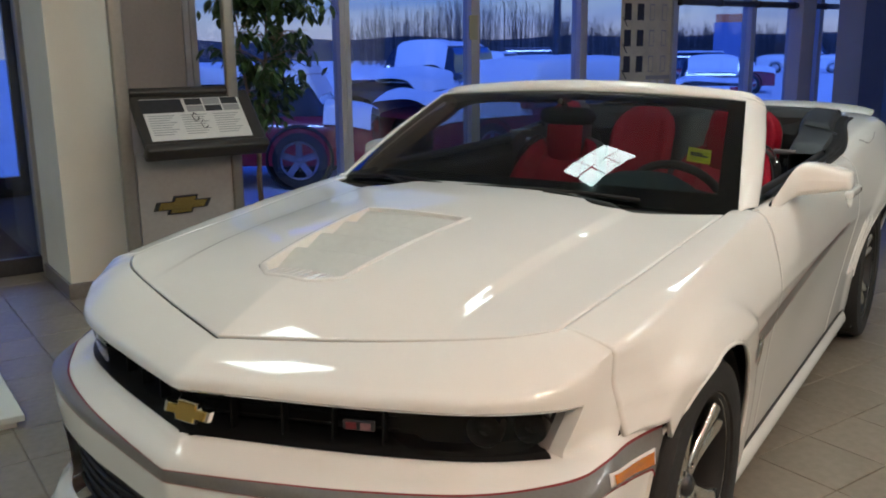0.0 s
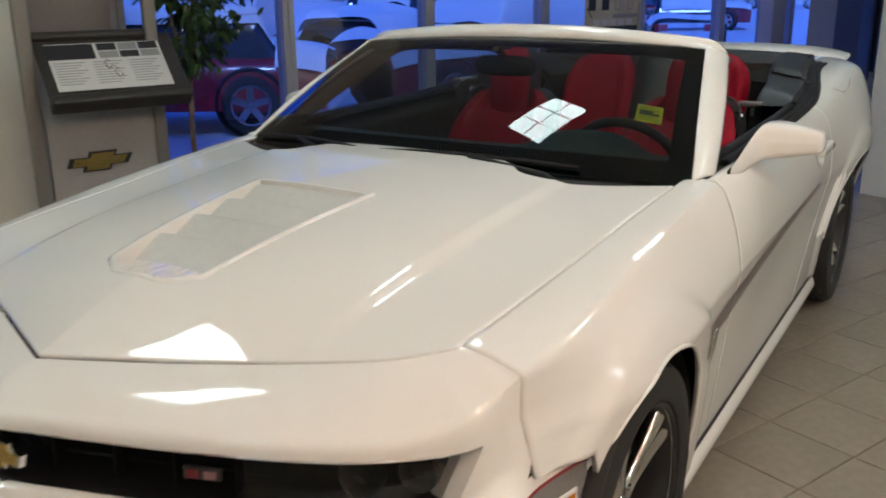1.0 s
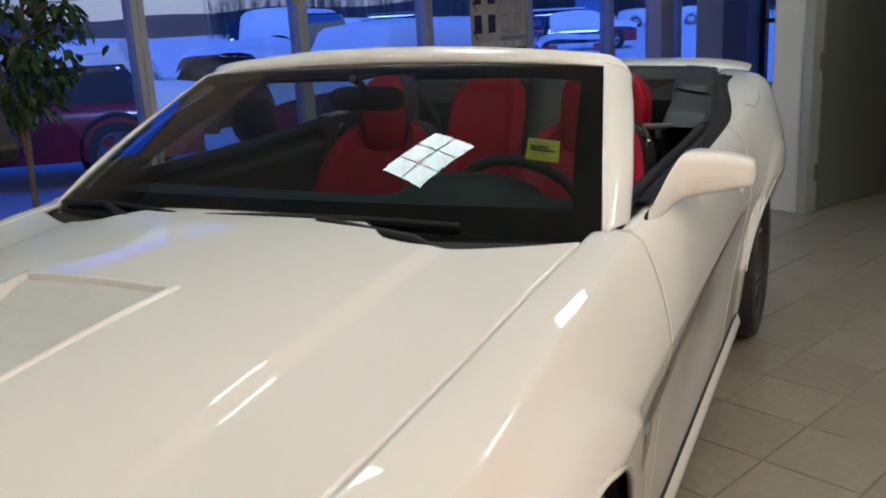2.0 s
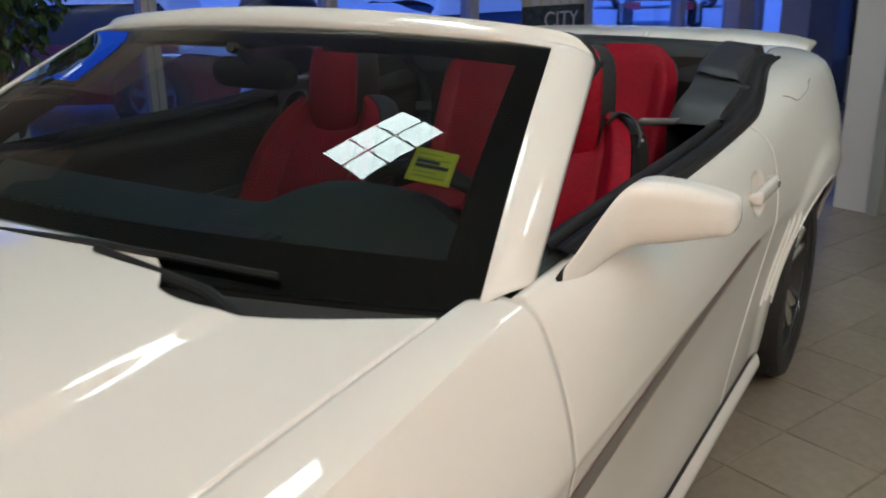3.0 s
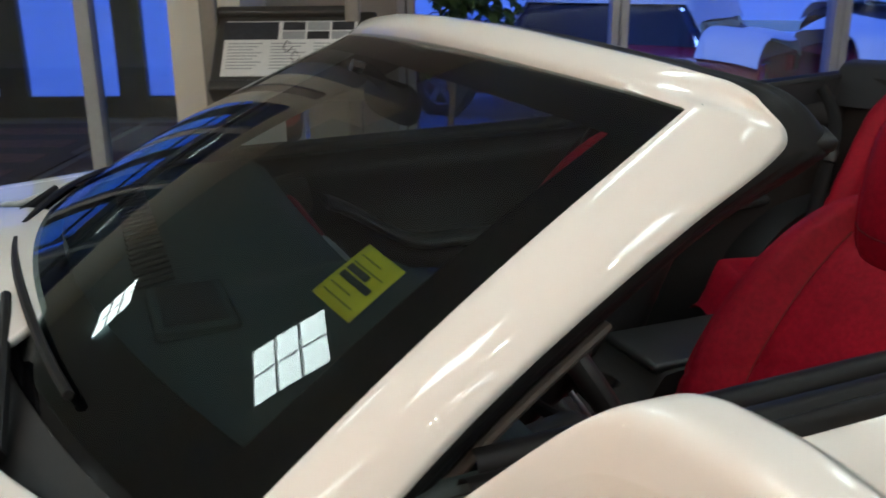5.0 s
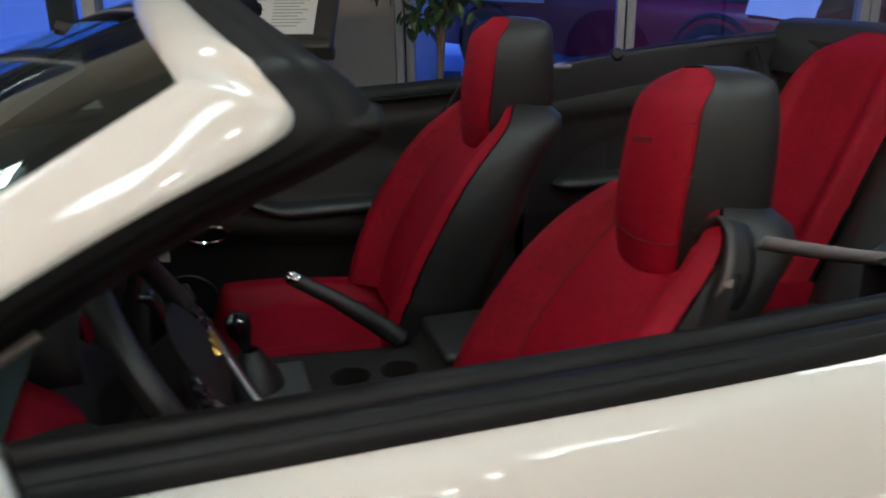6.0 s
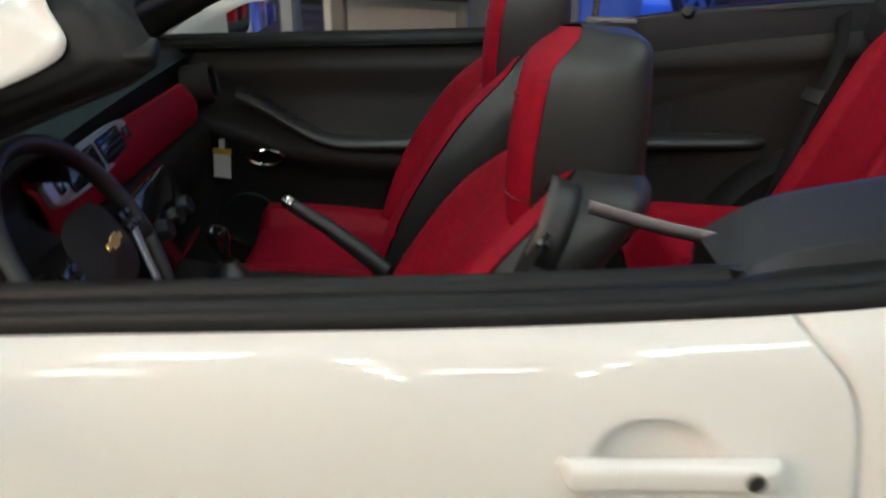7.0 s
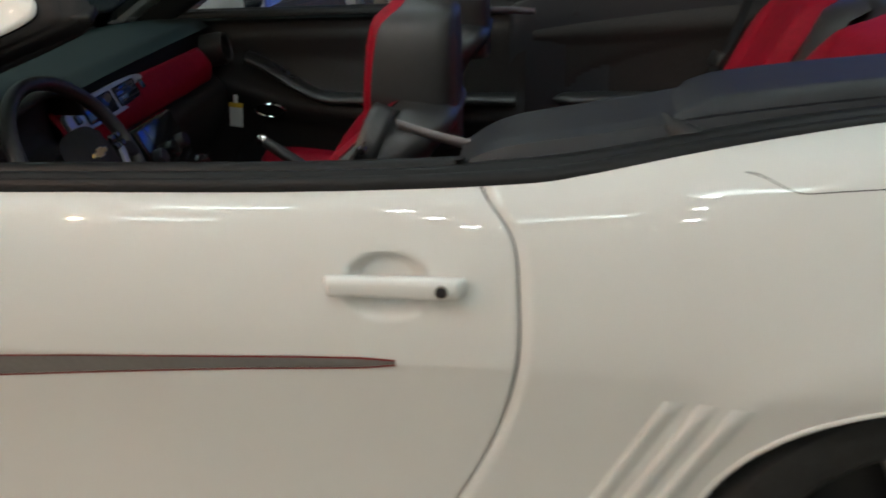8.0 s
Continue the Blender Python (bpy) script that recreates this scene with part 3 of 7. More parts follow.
for k in range(8):
    part("printed_stair", boxed(0.0045, 0.006, -0.06, 0.06, -0.006, 0.006, pose(0, 0.06 + 0.05 * (k % 2), 1.26 + 0.135 * k, 55 if k % 2 else -55, 0, 0)), INK, poster, smooth=0)
part("printed_ledge", boxed(0.003, 0.005, 0.40, 0.80, 1.20, 1.24), GREYINK, poster, smooth=0)
part("printed_band", boxed(0.003, 0.0045, 0, 0.80, 0.80, 1.12), material("poster_dark", (0.05, 0.07, 0.065), 0.5, grain=0.5, scale=18), poster, smooth=0)
txt = bpy.data.curves.new("poster_word", "FONT")
txt.body, txt.size, txt.extrude, txt.align_x = "CITY", 0.20, 0.001, "CENTER"
word = new("printed_word", txt)
word.parent = poster
word.matrix_basis = pose(0.007, 0.48, 0.93, 90, 0, 90)
word.data.materials.append(PAPER)
for k in range(5):
    part("printed_bar", boxed(0.0045, 0.006, 0.12 + 0.12 * k, 0.21 + 0.12 * k, 1.13, 1.19), PAPER, poster, smooth=0)
    part("printed_bar", boxed(0.0045, 0.006, 0.14 + 0.11 * k, 0.23 + 0.11 * k, 0.885, 0.90), PAPER, poster, smooth=0)
note = room_thing("paper_notice", "small beige notice fixed on a window mullion", "notice", "", 0.05, 3.63, 1.62)
part("sheet", boxed(0.0, 0.012, -0.05, 0.05, 0, 0.22), material("notice_paper", (0.42, 0.42, 0.28), 0.7, grain=0.05), note, smooth=0, bevel=0.002)

# ---- outside ----
ground = new("ground", bpy.data.meshes.new("ground"))
b = bmesh.new()
def snowfield(u, v):
    r = 3.0 * 260 ** v
    a = u * 2 * math.pi
    x, y = -20 + r * math.cos(a), 20 + r * math.sin(a)
    return Vector((x, y, -0.14 + 0.05 * noise.noise((x * 0.35, y * 0.35, 0)) * min(1, r / 8)))
add_grid(b, snowfield, 96, 60, closed_u=True)
bmesh.ops.recalc_face_normals(b, faces=b.faces)
b.to_mesh(ground.data)
b.free()
ground.data.materials.append(SNOW)
tagged(ground, "snow-covered car lot reaching out to the horizon", "ground", "", "structure")
if ground.data.polygons[0].normal.z < 0:
    ground.data.flip_normals()


def parked_car(d, s, rz, length, width, height, paint, snow, label, hood=0.28, tail=0.1, nose_z=0.62, group="parked cars", drape=0.22):
    """Plain parked car: body, glass house, snow blanket, wheels; local x along its length."""
    car = new("parked_car")
    car.matrix_basis = ROOM @ pose(d, s, -0.13, 0, 0, rz)
    tagged(car, label, "car", group)
    L, Wd = length / 2, width / 2
    def shell(u, v):
        x = -L + length * u
        end = (1 - abs(2 * u - 1) ** 8)
        a = math.pi * v
        hz = height * nose_z
        y = Wd * (0.86 + 0.14 * end) * max(-1, min(1, 1.25 * math.cos(a)))
        z = 0.28 + (hz - 0.28) * min(1, 1.35 * math.sin(a)) * (0.8 + 0.2 * end)
        return Vector((x, y, z))
    part("body", grid(shell, 40, 16), paint, car, smooth=50)
    def cabin(u, v):
        a = math.pi * v
        x0, x1 = -L * (1 - tail * 2), L * (1 - hood * 2)
        rise = min(1, 1.5 * math.sin(a))
        lean = 0.28 * rise
        x = x0 + lean * 0.7 + (x1 - x0 - lean * 2.0) * u
        side = min(1, math.sin(math.pi * min(max(u, 0), 1)) * 4)
        y = Wd * (0.88 - 0.14 * rise) * max(-1, min(1, 1.3 * math.cos(a)))
        z = height * nose_z - 0.03 + (height * (1 - nose_z)) * rise * (0.25 + 0.75 * side)
        return Vector((x, y, z))
    part("glass_house", grid(cabin, 24, 16), CARGLASS, car, smooth=50)
    if snow:
        def blanket(u, v):
            p = cabin(u, drape + (1 - 2 * drape) * v)
            return p + Vector((0, 0.03 * (1 if p.y > 0 else -1), 0.03 + snow * (0.6 + 0.4 * noise.noise(p * 1.7)) * (1 - abs(2 * v - 1) ** 4)))
        part("roof_snow", grid(blanket, 24, 12), SNOW, car, "thick blanket of snow", smooth=60)
        def hoodsnow(u, v):
            p = shell(1 - (hood * 1.15) * u, 0.20 + 0.60 * v)
            return p + Vector((0, 0.03 * (1 if p.y > 0 else -1), 0.02 + 1.5 * snow * (0.7 + 0.5 * noise.noise(p * 1.3)) * (1 - abs(2 * v - 1) ** 4)))
        part("hood_snow", grid(hoodsnow, 16, 14), SNOW, car, "thick blanket of snow", smooth=60)
        def tailsnow(u, v):
            p = shell(tail * 1.3 * u, 0.20 + 0.60 * v)
            return p + Vector((0, 0.03 * (1 if p.y > 0 else -1), 0.02 + snow * (0.7 + 0.5 * noise.noise(p * 1.3)) * (1 - abs(2 * v - 1) ** 4)))
        part("tail_snow", grid(tailsnow, 10, 14), SNOW, car, "thick blanket of snow", smooth=60)
    for x in (-L * 0.6, L * 0.62):
        for sd in (-1, 1):
            b = bmesh.new()
            mm = Matrix.Translation((x, sd * (Wd - 0.10), 0.345)) @ Matrix.Rotation(radians(90 * sd), 4, "Z")
            lathe(b, [(0.22, -0.09), (0.345, -0.09), (0.36, 0.0), (0.345, 0.10), (0.25, 0.11), (0.22, 0.09)], 32, mm)
            wheel = part("wheel", b, RUBBER, car)
            b = bmesh.new()
            for k in range(5):
                box(b, 0.085, 0.115, -0.04, 0.04, 0.03, 0.23, mm @ Matrix.Rotation(2 * math.pi * k / 5, 4, "X"))
            lathe(b, [(0.0, 0.11), (0.06, 0.115), (0.06, 0.09)], 16, mm)
            lathe(b, [(0.215, 0.115), (0.24, 0.115), (0.24, 0.06), (0.215, 0.06)], 32, mm)
            part("rim", b, ALLOY, wheel)
            b = bmesh.new()
            lathe(b, [(0.0, 0.02), (0.22, 0.02)], 24, mm)
            part("brake_shadow", b, BLACK, wheel)
            b = bmesh.new()
            lathe(b, [(0.36, -0.15), (0.43, 0.065), (0.40, 0.10), (0.36, 0.0)], 32, Matrix.Translation((x, sd * (Wd - 0.07), 0.36)) @ Matrix.Rotation(radians(90 * sd), 4, "Z"))
            part("wheel_arch", b, BLACK, car)
    for sd in (-1, 1):
        b = boxed(-0.09, 0.09, -0.07, 0.07, -0.07, 0.07, pose(L * 0.35, sd * (Wd + 0.02), height * 0.66), 0.03)
        part("mirror", b, paint, car)
    part("lamp", boxed(-L - 0.012, -L + 0.06, -Wd * 0.8, -Wd * 0.45, height * 0.40, height * 0.52, None, 0.02), REDBADGE, car)
    part("lamp", boxed(-L - 0.012, -L + 0.06, Wd * 0.45, Wd * 0.8, height * 0.40, height * 0.52, None, 0.02), REDBADGE, car)
    return car


parked_car(-4.73, 2.84, -125, 4.4, 1.85, 1.42, REDCAR, 0.16, "dark red parked car caked with thick snow", hood=0.32, nose_z=0.64, drape=0.16)
parked_car(-3.8, 7.5, -88, 4.7, 1.9, 1.40, REDCAR, 0.22, "dark red parked car under a smooth rounded snow blanket", hood=0.30, nose_z=0.62, drape=0.06)
parked_car(-9.0, 9.3, -60, 4.8, 1.95, 1.75, DARKCAR, 0.18, "dark parked car with snow sliding off its windows", hood=0.30, drape=0.30)
parked_car(-12.6, 13.6, -50, 4.6, 1.85, 1.55, DARKCAR, 0.10, "dark parked car with snow on its roof", hood=0.28, drape=0.30)
parked_car(-8.8, 18.2, 129, 4.6, 1.85, 1.42, DARKCAR, 0.10, "dark parked car with snow on roof and rear", hood=0.28, drape=0.28)
parked_car(-15.5, 26.5, 40, 4.6, 1.85, 1.5, REDCAR, 0.08, "dark red parked car with a dusting of snow", hood=0.28, drape=0.28)
parked_car(-30.5, 30.8, 50, 4.7, 1.85, 1.75, material("silver_car_paint", (0.5, 0.5, 0.52), 0.3, metal=0.3, coat=0.8), 0.03, "silver parked estate car far across the lot", hood=0.22, tail=0.05, drape=0.32)
parked_car(-28.4, 52.2, 34, 5.8, 2.0, 1.95, material("white_car_paint", (0.75, 0.75, 0.75), 0.3, coat=0.8), 0.0, "white pickup far across the lot", hood=0.24, tail=0.28)

# blue sign pylon, light poles, fence, woods
pylon = room_thing("sign_pylon", "blue sign pylon with an orange head panel", "sign", "", -29.9, 46.2, -0.15)
part("body", boxed(-0.2, 0.2, -0.88, 0.88, 0, 3.25, pose(0, 0, 0, 0, 0, 127)), material("pylon_blue", (0.10, 0.16, 0.32), 0.5, stain=0.1), pylon, smooth=0, bevel=0.02)
part("head_panel", boxed(-0.22, 0.22, -0.80, 0.80, 3.25, 3.75, pose(0, 0, 0, 0, 0, 127)), material("pylon_orange", (0.65, 0.16, 0.05), 0.5, grain=0.1), pylon, smooth=0, bevel=0.02)
for d, s in ((-19.2, 22.05), (-19.5, 23.4), (-26, 70)):
    lp = room_thing("light_pole", "tall dark steel lamp pole in the car lot", "pole", "", d, s, -0.15, group="poles")
    b = bmesh.new()
    tube(b, [(0, 0, 0), (0, 0, 4.5), (0, 0, 9.0)], [0.16, 0.14, 0.10], 10)
    part("shaft", b, DARKALLOY, lp)
    part("arm", boxed(-0.9, 0.9, -0.12, 0.12, 9.0, 9.2), DARKALLOY, lp, smooth=0)
fence = room_thing("fence", "low wire fence along the far edge of the lot", "fence", "", 0, 0, -0.15)
for k in range(44):
    b = bmesh.new()
    p = Vector((-75 + 3.4 * k, 62 + 0.25 * k, 0))
    tube(b, [p, p + Vector((0, 0, 1.6))], 0.045, 6)
    part("post", b, DARKALLOY, fence)
b = bmesh.new()
for z in (0.5, 1.0, 1.55):
    tube(b, [(-75, 62, z), (0, 67.5, z), (74.6, 73, z)], 0.02, 5)
part("wire", b, DARKALLOY, fence)
rnd = random.Random(11)
b = bmesh.new()
for k in range(1700):
    a = rnd.uniform(-60, 70)
    r = rnd.uniform(100, 150)
    x, y = math.sin(radians(a)) * r, math.cos(radians(a)) * r
    clump = 0.5 + 0.5 * noise.noise((a * 0.09, 0, 3))
    tall = math.exp(-((a + 52) / 7.0) ** 2)
    h = rnd.uniform(2.2, 4.5) + 4.5 * max(0, clump - 0.42) + 7.0 * tall * rnd.uniform(0.6, 1.0)
    for j in range(3):
        lean = Vector((rnd.uniform(-.6, .6), rnd.uniform(-.6, .6), h * rnd.uniform(0.75, 1)))
        base = Vector((x + rnd.uniform(-1, 1), y, -0.2))
        w = 0.07
        v = [b.verts.new(base + Vector((-w, 0, 0))), b.verts.new(base + Vector((w, 0, 0))), b.verts.new(base + lean)]
        b.faces.new(v)
        for q in range(9):
            f = rnd.uniform(0.25, 0.95)
            o = base + lean * f
            tw = Vector((rnd.uniform(-0.9, 0.9), 0, rnd.uniform(0.6, 1.7)))
            b.faces.new([b.verts.new(o + Vector((-0.03, 0, 0))), b.verts.new(o + Vector((0.03, 0, 0))), b.verts.new(o + tw)])
woods = finish("woods", b, WOODS, smooth=0, recalc=False)
woods.matrix_basis = ROOM
tagged(woods, "bare leafless woods beyond the car lot", "trees", "", "stuff")
b = bmesh.new()
add_grid(b, lambda u, v: Vector((math.sin(radians(-75 + 160 * u)) * (165 + 60 * v), math.cos(radians(-75 + 160 * u)) * (165 + 60 * v), -0.2 + (4.6 + 1.3 * noise.noise((u * 30, 0, 0))) * math.sin(math.pi * min(v * 0.8, 0.5)))), 160, 6)
hill = finish("far_bank", b, material("dark_brush", (0.05, 0.048, 0.05), 0.9, grain=0.4, scale=0.4), smooth=60)
hill.matrix_basis = ROOM
tagged(hill, "dark brushy bank behind the snowy lot", "bank", "", "structure")

SKYCARD = bpy.data.materials.new("dusk_cloud_sky")
SKYCARD.use_nodes = True
nt = SKYCARD.node_tree
nt.nodes.remove(nt.nodes["Principled BSDF"])
em = nt.nodes.new("ShaderNodeEmission")
tc = nt.nodes.new("ShaderNodeTexCoord")
mp = nt.nodes.new("ShaderNodeMapping")
mp.inputs["Scale"].default_value = (0.006, 0.006, 0.035)
no = nt.nodes.new("ShaderNodeTexNoise")
no.inputs["Scale"].default_value, no.inputs["Detail"].default_value, no.inputs["Distortion"].default_value = 1.6, 5, 0.4
clouds = nt.nodes.new("ShaderNodeValToRGB")
clouds.color_ramp.elements[0].position, clouds.color_ramp.elements[0].color = 0.36, (0.10, 0.27, 0.80, 1)
clouds.color_ramp.elements[1].position, clouds.color_ramp.elements[1].color = 0.62, (0.42, 0.56, 0.86, 1)
sx = nt.nodes.new("ShaderNodeSeparateXYZ")
low = nt.nodes.new("ShaderNodeMapRange")
low.inputs[1].default_value, low.inputs[2].default_value, low.inputs[3].default_value, low.inputs[4].default_value = 2.0, 26.0, 0.85, 0.0
mixed = nt.nodes.new("ShaderNodeMix")
mixed.data_type = "RGBA"
mixed.inputs[7].default_value = (0.52, 0.50, 0.74, 1)
nt.links.new(tc.outputs["Object"], mp.inputs[0])
nt.links.new(mp.outputs[0], no.inputs["Vector"])
nt.links.new(no.outputs[0], clouds.inputs[0])
nt.links.new(tc.outputs["Object"], sx.inputs[0])
nt.links.new(sx.outputs[2], low.inputs[0])
nt.links.new(low.outputs[0], mixed.inputs[0])
nt.links.new(clouds.outputs[0], mixed.inputs[6])
nt.links.new(mixed.outputs[2], em.inputs[0])
em.inputs[1].default_value = 0.95
nt.links.new(em.outputs[0], nt.nodes["Material Output"].inputs[0])
sky_wall = finish("backdrop", grid(lambda u, v: Vector((math.sin(radians(-85 + 180 * u)) * 420, math.cos(radians(-85 + 180 * u)) * 420, -2 + 120 * v)), 90, 8), SKYCARD, smooth=60)
sky_wall.matrix_basis = ROOM
tagged(sky_wall, "pale dusk sky with pink and blue cloud bands", "sky", "", "structure")

# ---- the white convertible: x to its left side, y to its rear, front axle at y = 0 ----
CAR = empty("convertible_car", "white convertible sports car with red seats and soft top down", "car")
SEAM_F, SEAM_D, SEAM_R, TAIL = -0.465, 0.695, 2.12, 3.80
WHEELS = (0.0, 2.852)
ARCHES = ((-0.012, 0.412), (2.852, 0.398))


def crest(y):
    """Height of the shoulder line."""
    return curve(y, (-0.5, -0.2, 0.1, 0.4, 0.7, 1.3, 1.8, 2.16, 2.5, 2.8, 3.2, 3.5, 3.8), (0.880, 0.917, 0.954, 0.985, 1.008, 1.022, 1.031, 1.050, 1.087, 1.113, 1.128, 1.116, 1.06))


def half_width(y, z):
    """Half width of the body side at a height."""
    top = crest(y)
    if z < 0.76:
        x = curve(z, (0.17, 0.24, 0.32, 0.45, 0.58, 0.68, 0.745, 0.76), (0.880, 0.898, 0.908, 0.922, 0.936, 0.949, 0.9585, 0.962))
    else:
        f = (z - 0.76) / (top - 0.76)
        x = curve(f, (0, 0.25, 0.5, 0.72, 0.88, 0.96, 1.0), (0.962, 0.96, 0.951, 0.937, 0.918, 0.900, 0.878))
        flat_side = curve(f, (0, 0.2, 0.5, 0.75, 0.93, 1.0), (0.962, 0.950, 0.926, 0.902, 0.884, 0.874))
        x += (flat_side - x) * ease(0.95, 0.45, y)
    low = math.exp(-((z - 0.66) / 0.30) ** 2)
    hi = math.exp(-((z - 0.80) / 0.26) ** 2)
    x += 0.008 * math.exp(-((y - 0.02) / 0.42) ** 2) * low
    x += 0.019 * ease(0.530, 0.480, math.hypot(y - 0.01, z - 0.365)) + 0.009 * ease(0.55, 0.48, math.hypot(y - 2.86, z - 0.365))
    x += 0.055 * math.exp(-((y - 2.95) / 0.50) ** 2) * hi
    x -= 0.012 * math.exp(-((y - 1.45) / 0.55) ** 2) * math.exp(-((z - 0.50) / 0.2) ** 2)
    if y < -0.1:
        draw_in = curve(y, (-0.56, -0.465, -0.42, -0.37, -0.30, -0.20, -0.1), (1.4, 1.0, 0.82, 0.63, 0.36, 0.10, 0.0))
        x -= draw_in * curve(z, (0.58, 0.63, 0.70, 0.76, 0.80, 0.84, 0.88), (0.012, 0.040, 0.068, 0.094, 0.088, 0.060, 0.026))
    if y > 3.1:
        x -= 0.30 * (y - 3.1) ** 2
    return x


def bottom(y):
    for c, r_ in ARCHES:
        if abs(y - c) < r_:
            edge = 0.365 + math.sqrt(r_ ** 2 - (y - c) ** 2)
            return max(edge, 0.687) if y < -0.325 else edge
    return 0.687 if y < 0 else 0.19


def stations(y0, y1, n):
    """Even stations, crowded at the wheel arches."""
    ys = set(np.linspace(y0, y1, n))
    for c, r_ in ARCHES:
        fine = {c - r_ * math.cos(math.pi * k / 40) for k in range(41)}
        fine = {y for y in fine if y0 <= y <= y1}
        ys = {q for q in ys if q in (y0, y1) or all(abs(q - y) > 0.004 for y in fine)} | fine
    return sorted(ys)


def hood_edge(y):
    """Half width of the hood opening."""
    return curve(y, (-0.5, -0.3, 0.0, 0.3, 0.62), (0.728, 0.745, 0.760, 0.775, 0.790))


def hood_side_z(y):
    return curve(y, (-0.85, -0.65, -0.46, -0.2, 0.0, 0.3, 0.62), (0.835, 0.880, 0.915, 0.942, 0.958, 0.988, 1.014))


def hood_mid_z(y):
    return curve(y, (-0.96, -0.90, -0.81, -0.68, -0.56, -0.3, 0.0, 0.3, 0.56), (0.79, 0.828, 0.869, 0.922, 0.961, 1.004, 1.036, 1.054, 1.062))


HOOD_X = np.linspace(0, 1, 241)
HOOD_SLOPE = np.interp(HOOD_X, (0, 0.3, 0.6, 0.645, 0.66, 0.685, 0.70, 0.80, 1.0), (0, 0.08, 0.20, 0.22, 0.60, 0.60, 0.18, 0.12, 0.08))
HOOD_DROP = np.concatenate(([0.0], np.cumsum((HOOD_SLOPE[1:] + HOOD_SLOPE[:-1]) / 2)))
HOOD_DROP = HOOD_DROP / HOOD_DROP[-1]


def hood_front(x):
    a = abs(x)
    return -0.815 + 0.40 * a + 0.055 * max(0.0, (a - 0.60) / 0.14) ** 2.2


def hood_rise(x, y):
    """Nearly flat middle, a crease line, then a falling side."""
    a = min(abs(x) / hood_edge(y), 1.0)
    k = ease(-0.82, -0.62, y)
    drop = k * float(np.interp(a, HOOD_X, HOOD_DROP)) + (1 - k) * a ** 2.3
    return hood_side_z(y) + (hood_mid_z(y) - hood_side_z(y)) * (1 - drop)


def hood_z(x, y):
    """Hood height, eased down to an almost straight front edge."""
    yf = hood_front(x)
    lift = hood_rise(x, yf) - curve(abs(x), (0, 0.3, 0.5, 0.65, 0.74), (0.867, 0.875, 0.888, 0.903, 0.914))
    return hood_rise(x, y) - lift * max(0.0, 1 - max(0.0, y - yf) / 0.55) ** 2


def hood_rear(x):
    a = abs(x)
    return curve(a, (0, 0.28, 0.35, 0.41, 0.52, 0.80), (0.545, 0.515, 0.475, 0.42, 0.43, 0.585))


VENT_Y0, VENT_Y1 = -0.565, 0.015


def vent_half(y):
    return 0.135 + 0.05 * (y - VENT_Y0) / (VENT_Y1 - VENT_Y0)


def in_vent(x, y):
    """Depth share of the recess for the hood louvres."""
    front = VENT_Y0 + 0.10 * max(0.0, abs(x) - 0.07) / 0.07 * 0.5
    e = 0.006
    return ease(0, e, vent_half(y) - abs(x)) * ease(0, e, y - front) * ease(0, e, VENT_Y1 - y)


def hood_point(u, v):
    x = (2 * u - 1)
    y = 0.0
    for _ in range(3):
        xx = x * hood_edge(y)
        y = hood_front(xx) + (hood_rear(xx) - hood_front(xx)) * v
    xx = x * hood_edge(y)
    return Vector((xx, y, hood_z(xx, y) - 0.085 * in_vent(xx, y)))


hood = part("hood", grid(hood_point, 220, 200), WHITE, CAR, smooth=50, thick=0.012)
lip = bmesh.new()
ring = []
for k in range(25):
    ring.append((-vent_half(VENT_Y1) + 2 * vent_half(VENT_Y1) * k / 24, VENT_Y1))
for k in range(1, 25):
    y = VENT_Y1 + (VENT_Y0 + 0.05 - VENT_Y1) * k / 24
    ring.append((vent_half(y), y))
for k in range(1, 13):
    x = vent_half(VENT_Y0) * (1 - 2 * k / 13)
    ring.append((x, VENT_Y0 + 0.05 * min(1, max(0.0, abs(x) - 0.07) / 0.07)))
for k in range(0, 24):
    y = VENT_Y0 + 0.05 + (VENT_Y1 - VENT_Y0 - 0.05) * k / 24
    ring.append((-vent_half(y), y))
cx, cy = 0.0, (VENT_Y0 + VENT_Y1) / 2
def lip_point(u, v):
    x, y = ring[round(u * len(ring)) % len(ring)]
    grow = (1.07, 1.06, 1.01, 0.965, 0.958)[round(v * 4)]
    gx, gy = x * grow, cy + (y - cy) * (1 + (grow - 1) * 0.45)
    up = (0.0, 0.004, 0.0055, 0.003, -0.07)[round(v * 4)]
    return Vector((gx, gy, hood_z(gx, gy) + up))
add_grid(lip, lip_point, len(ring), 4, closed_u=True)
# white louvres in a greyer tone that carries the recess's shade
INSERT = material("louvre_shaded_white", (0.60, 0.615, 0.59), 0.4, coat=0.6, grain=0.03, stain=0.04)
vent = part("vent_frame", lip, WHITE, CAR, smooth=55)
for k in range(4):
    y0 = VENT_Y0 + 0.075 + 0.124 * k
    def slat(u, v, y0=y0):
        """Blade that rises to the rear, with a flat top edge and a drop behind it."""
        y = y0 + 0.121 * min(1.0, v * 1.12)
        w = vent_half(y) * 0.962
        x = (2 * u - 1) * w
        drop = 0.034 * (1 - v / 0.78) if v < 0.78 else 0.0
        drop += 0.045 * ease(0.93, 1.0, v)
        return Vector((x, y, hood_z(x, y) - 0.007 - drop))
    part("louvre", grid(slat, 12, 14), INSERT, vent, "white louvre blade, its shade painted in as pale grey", smooth=30)
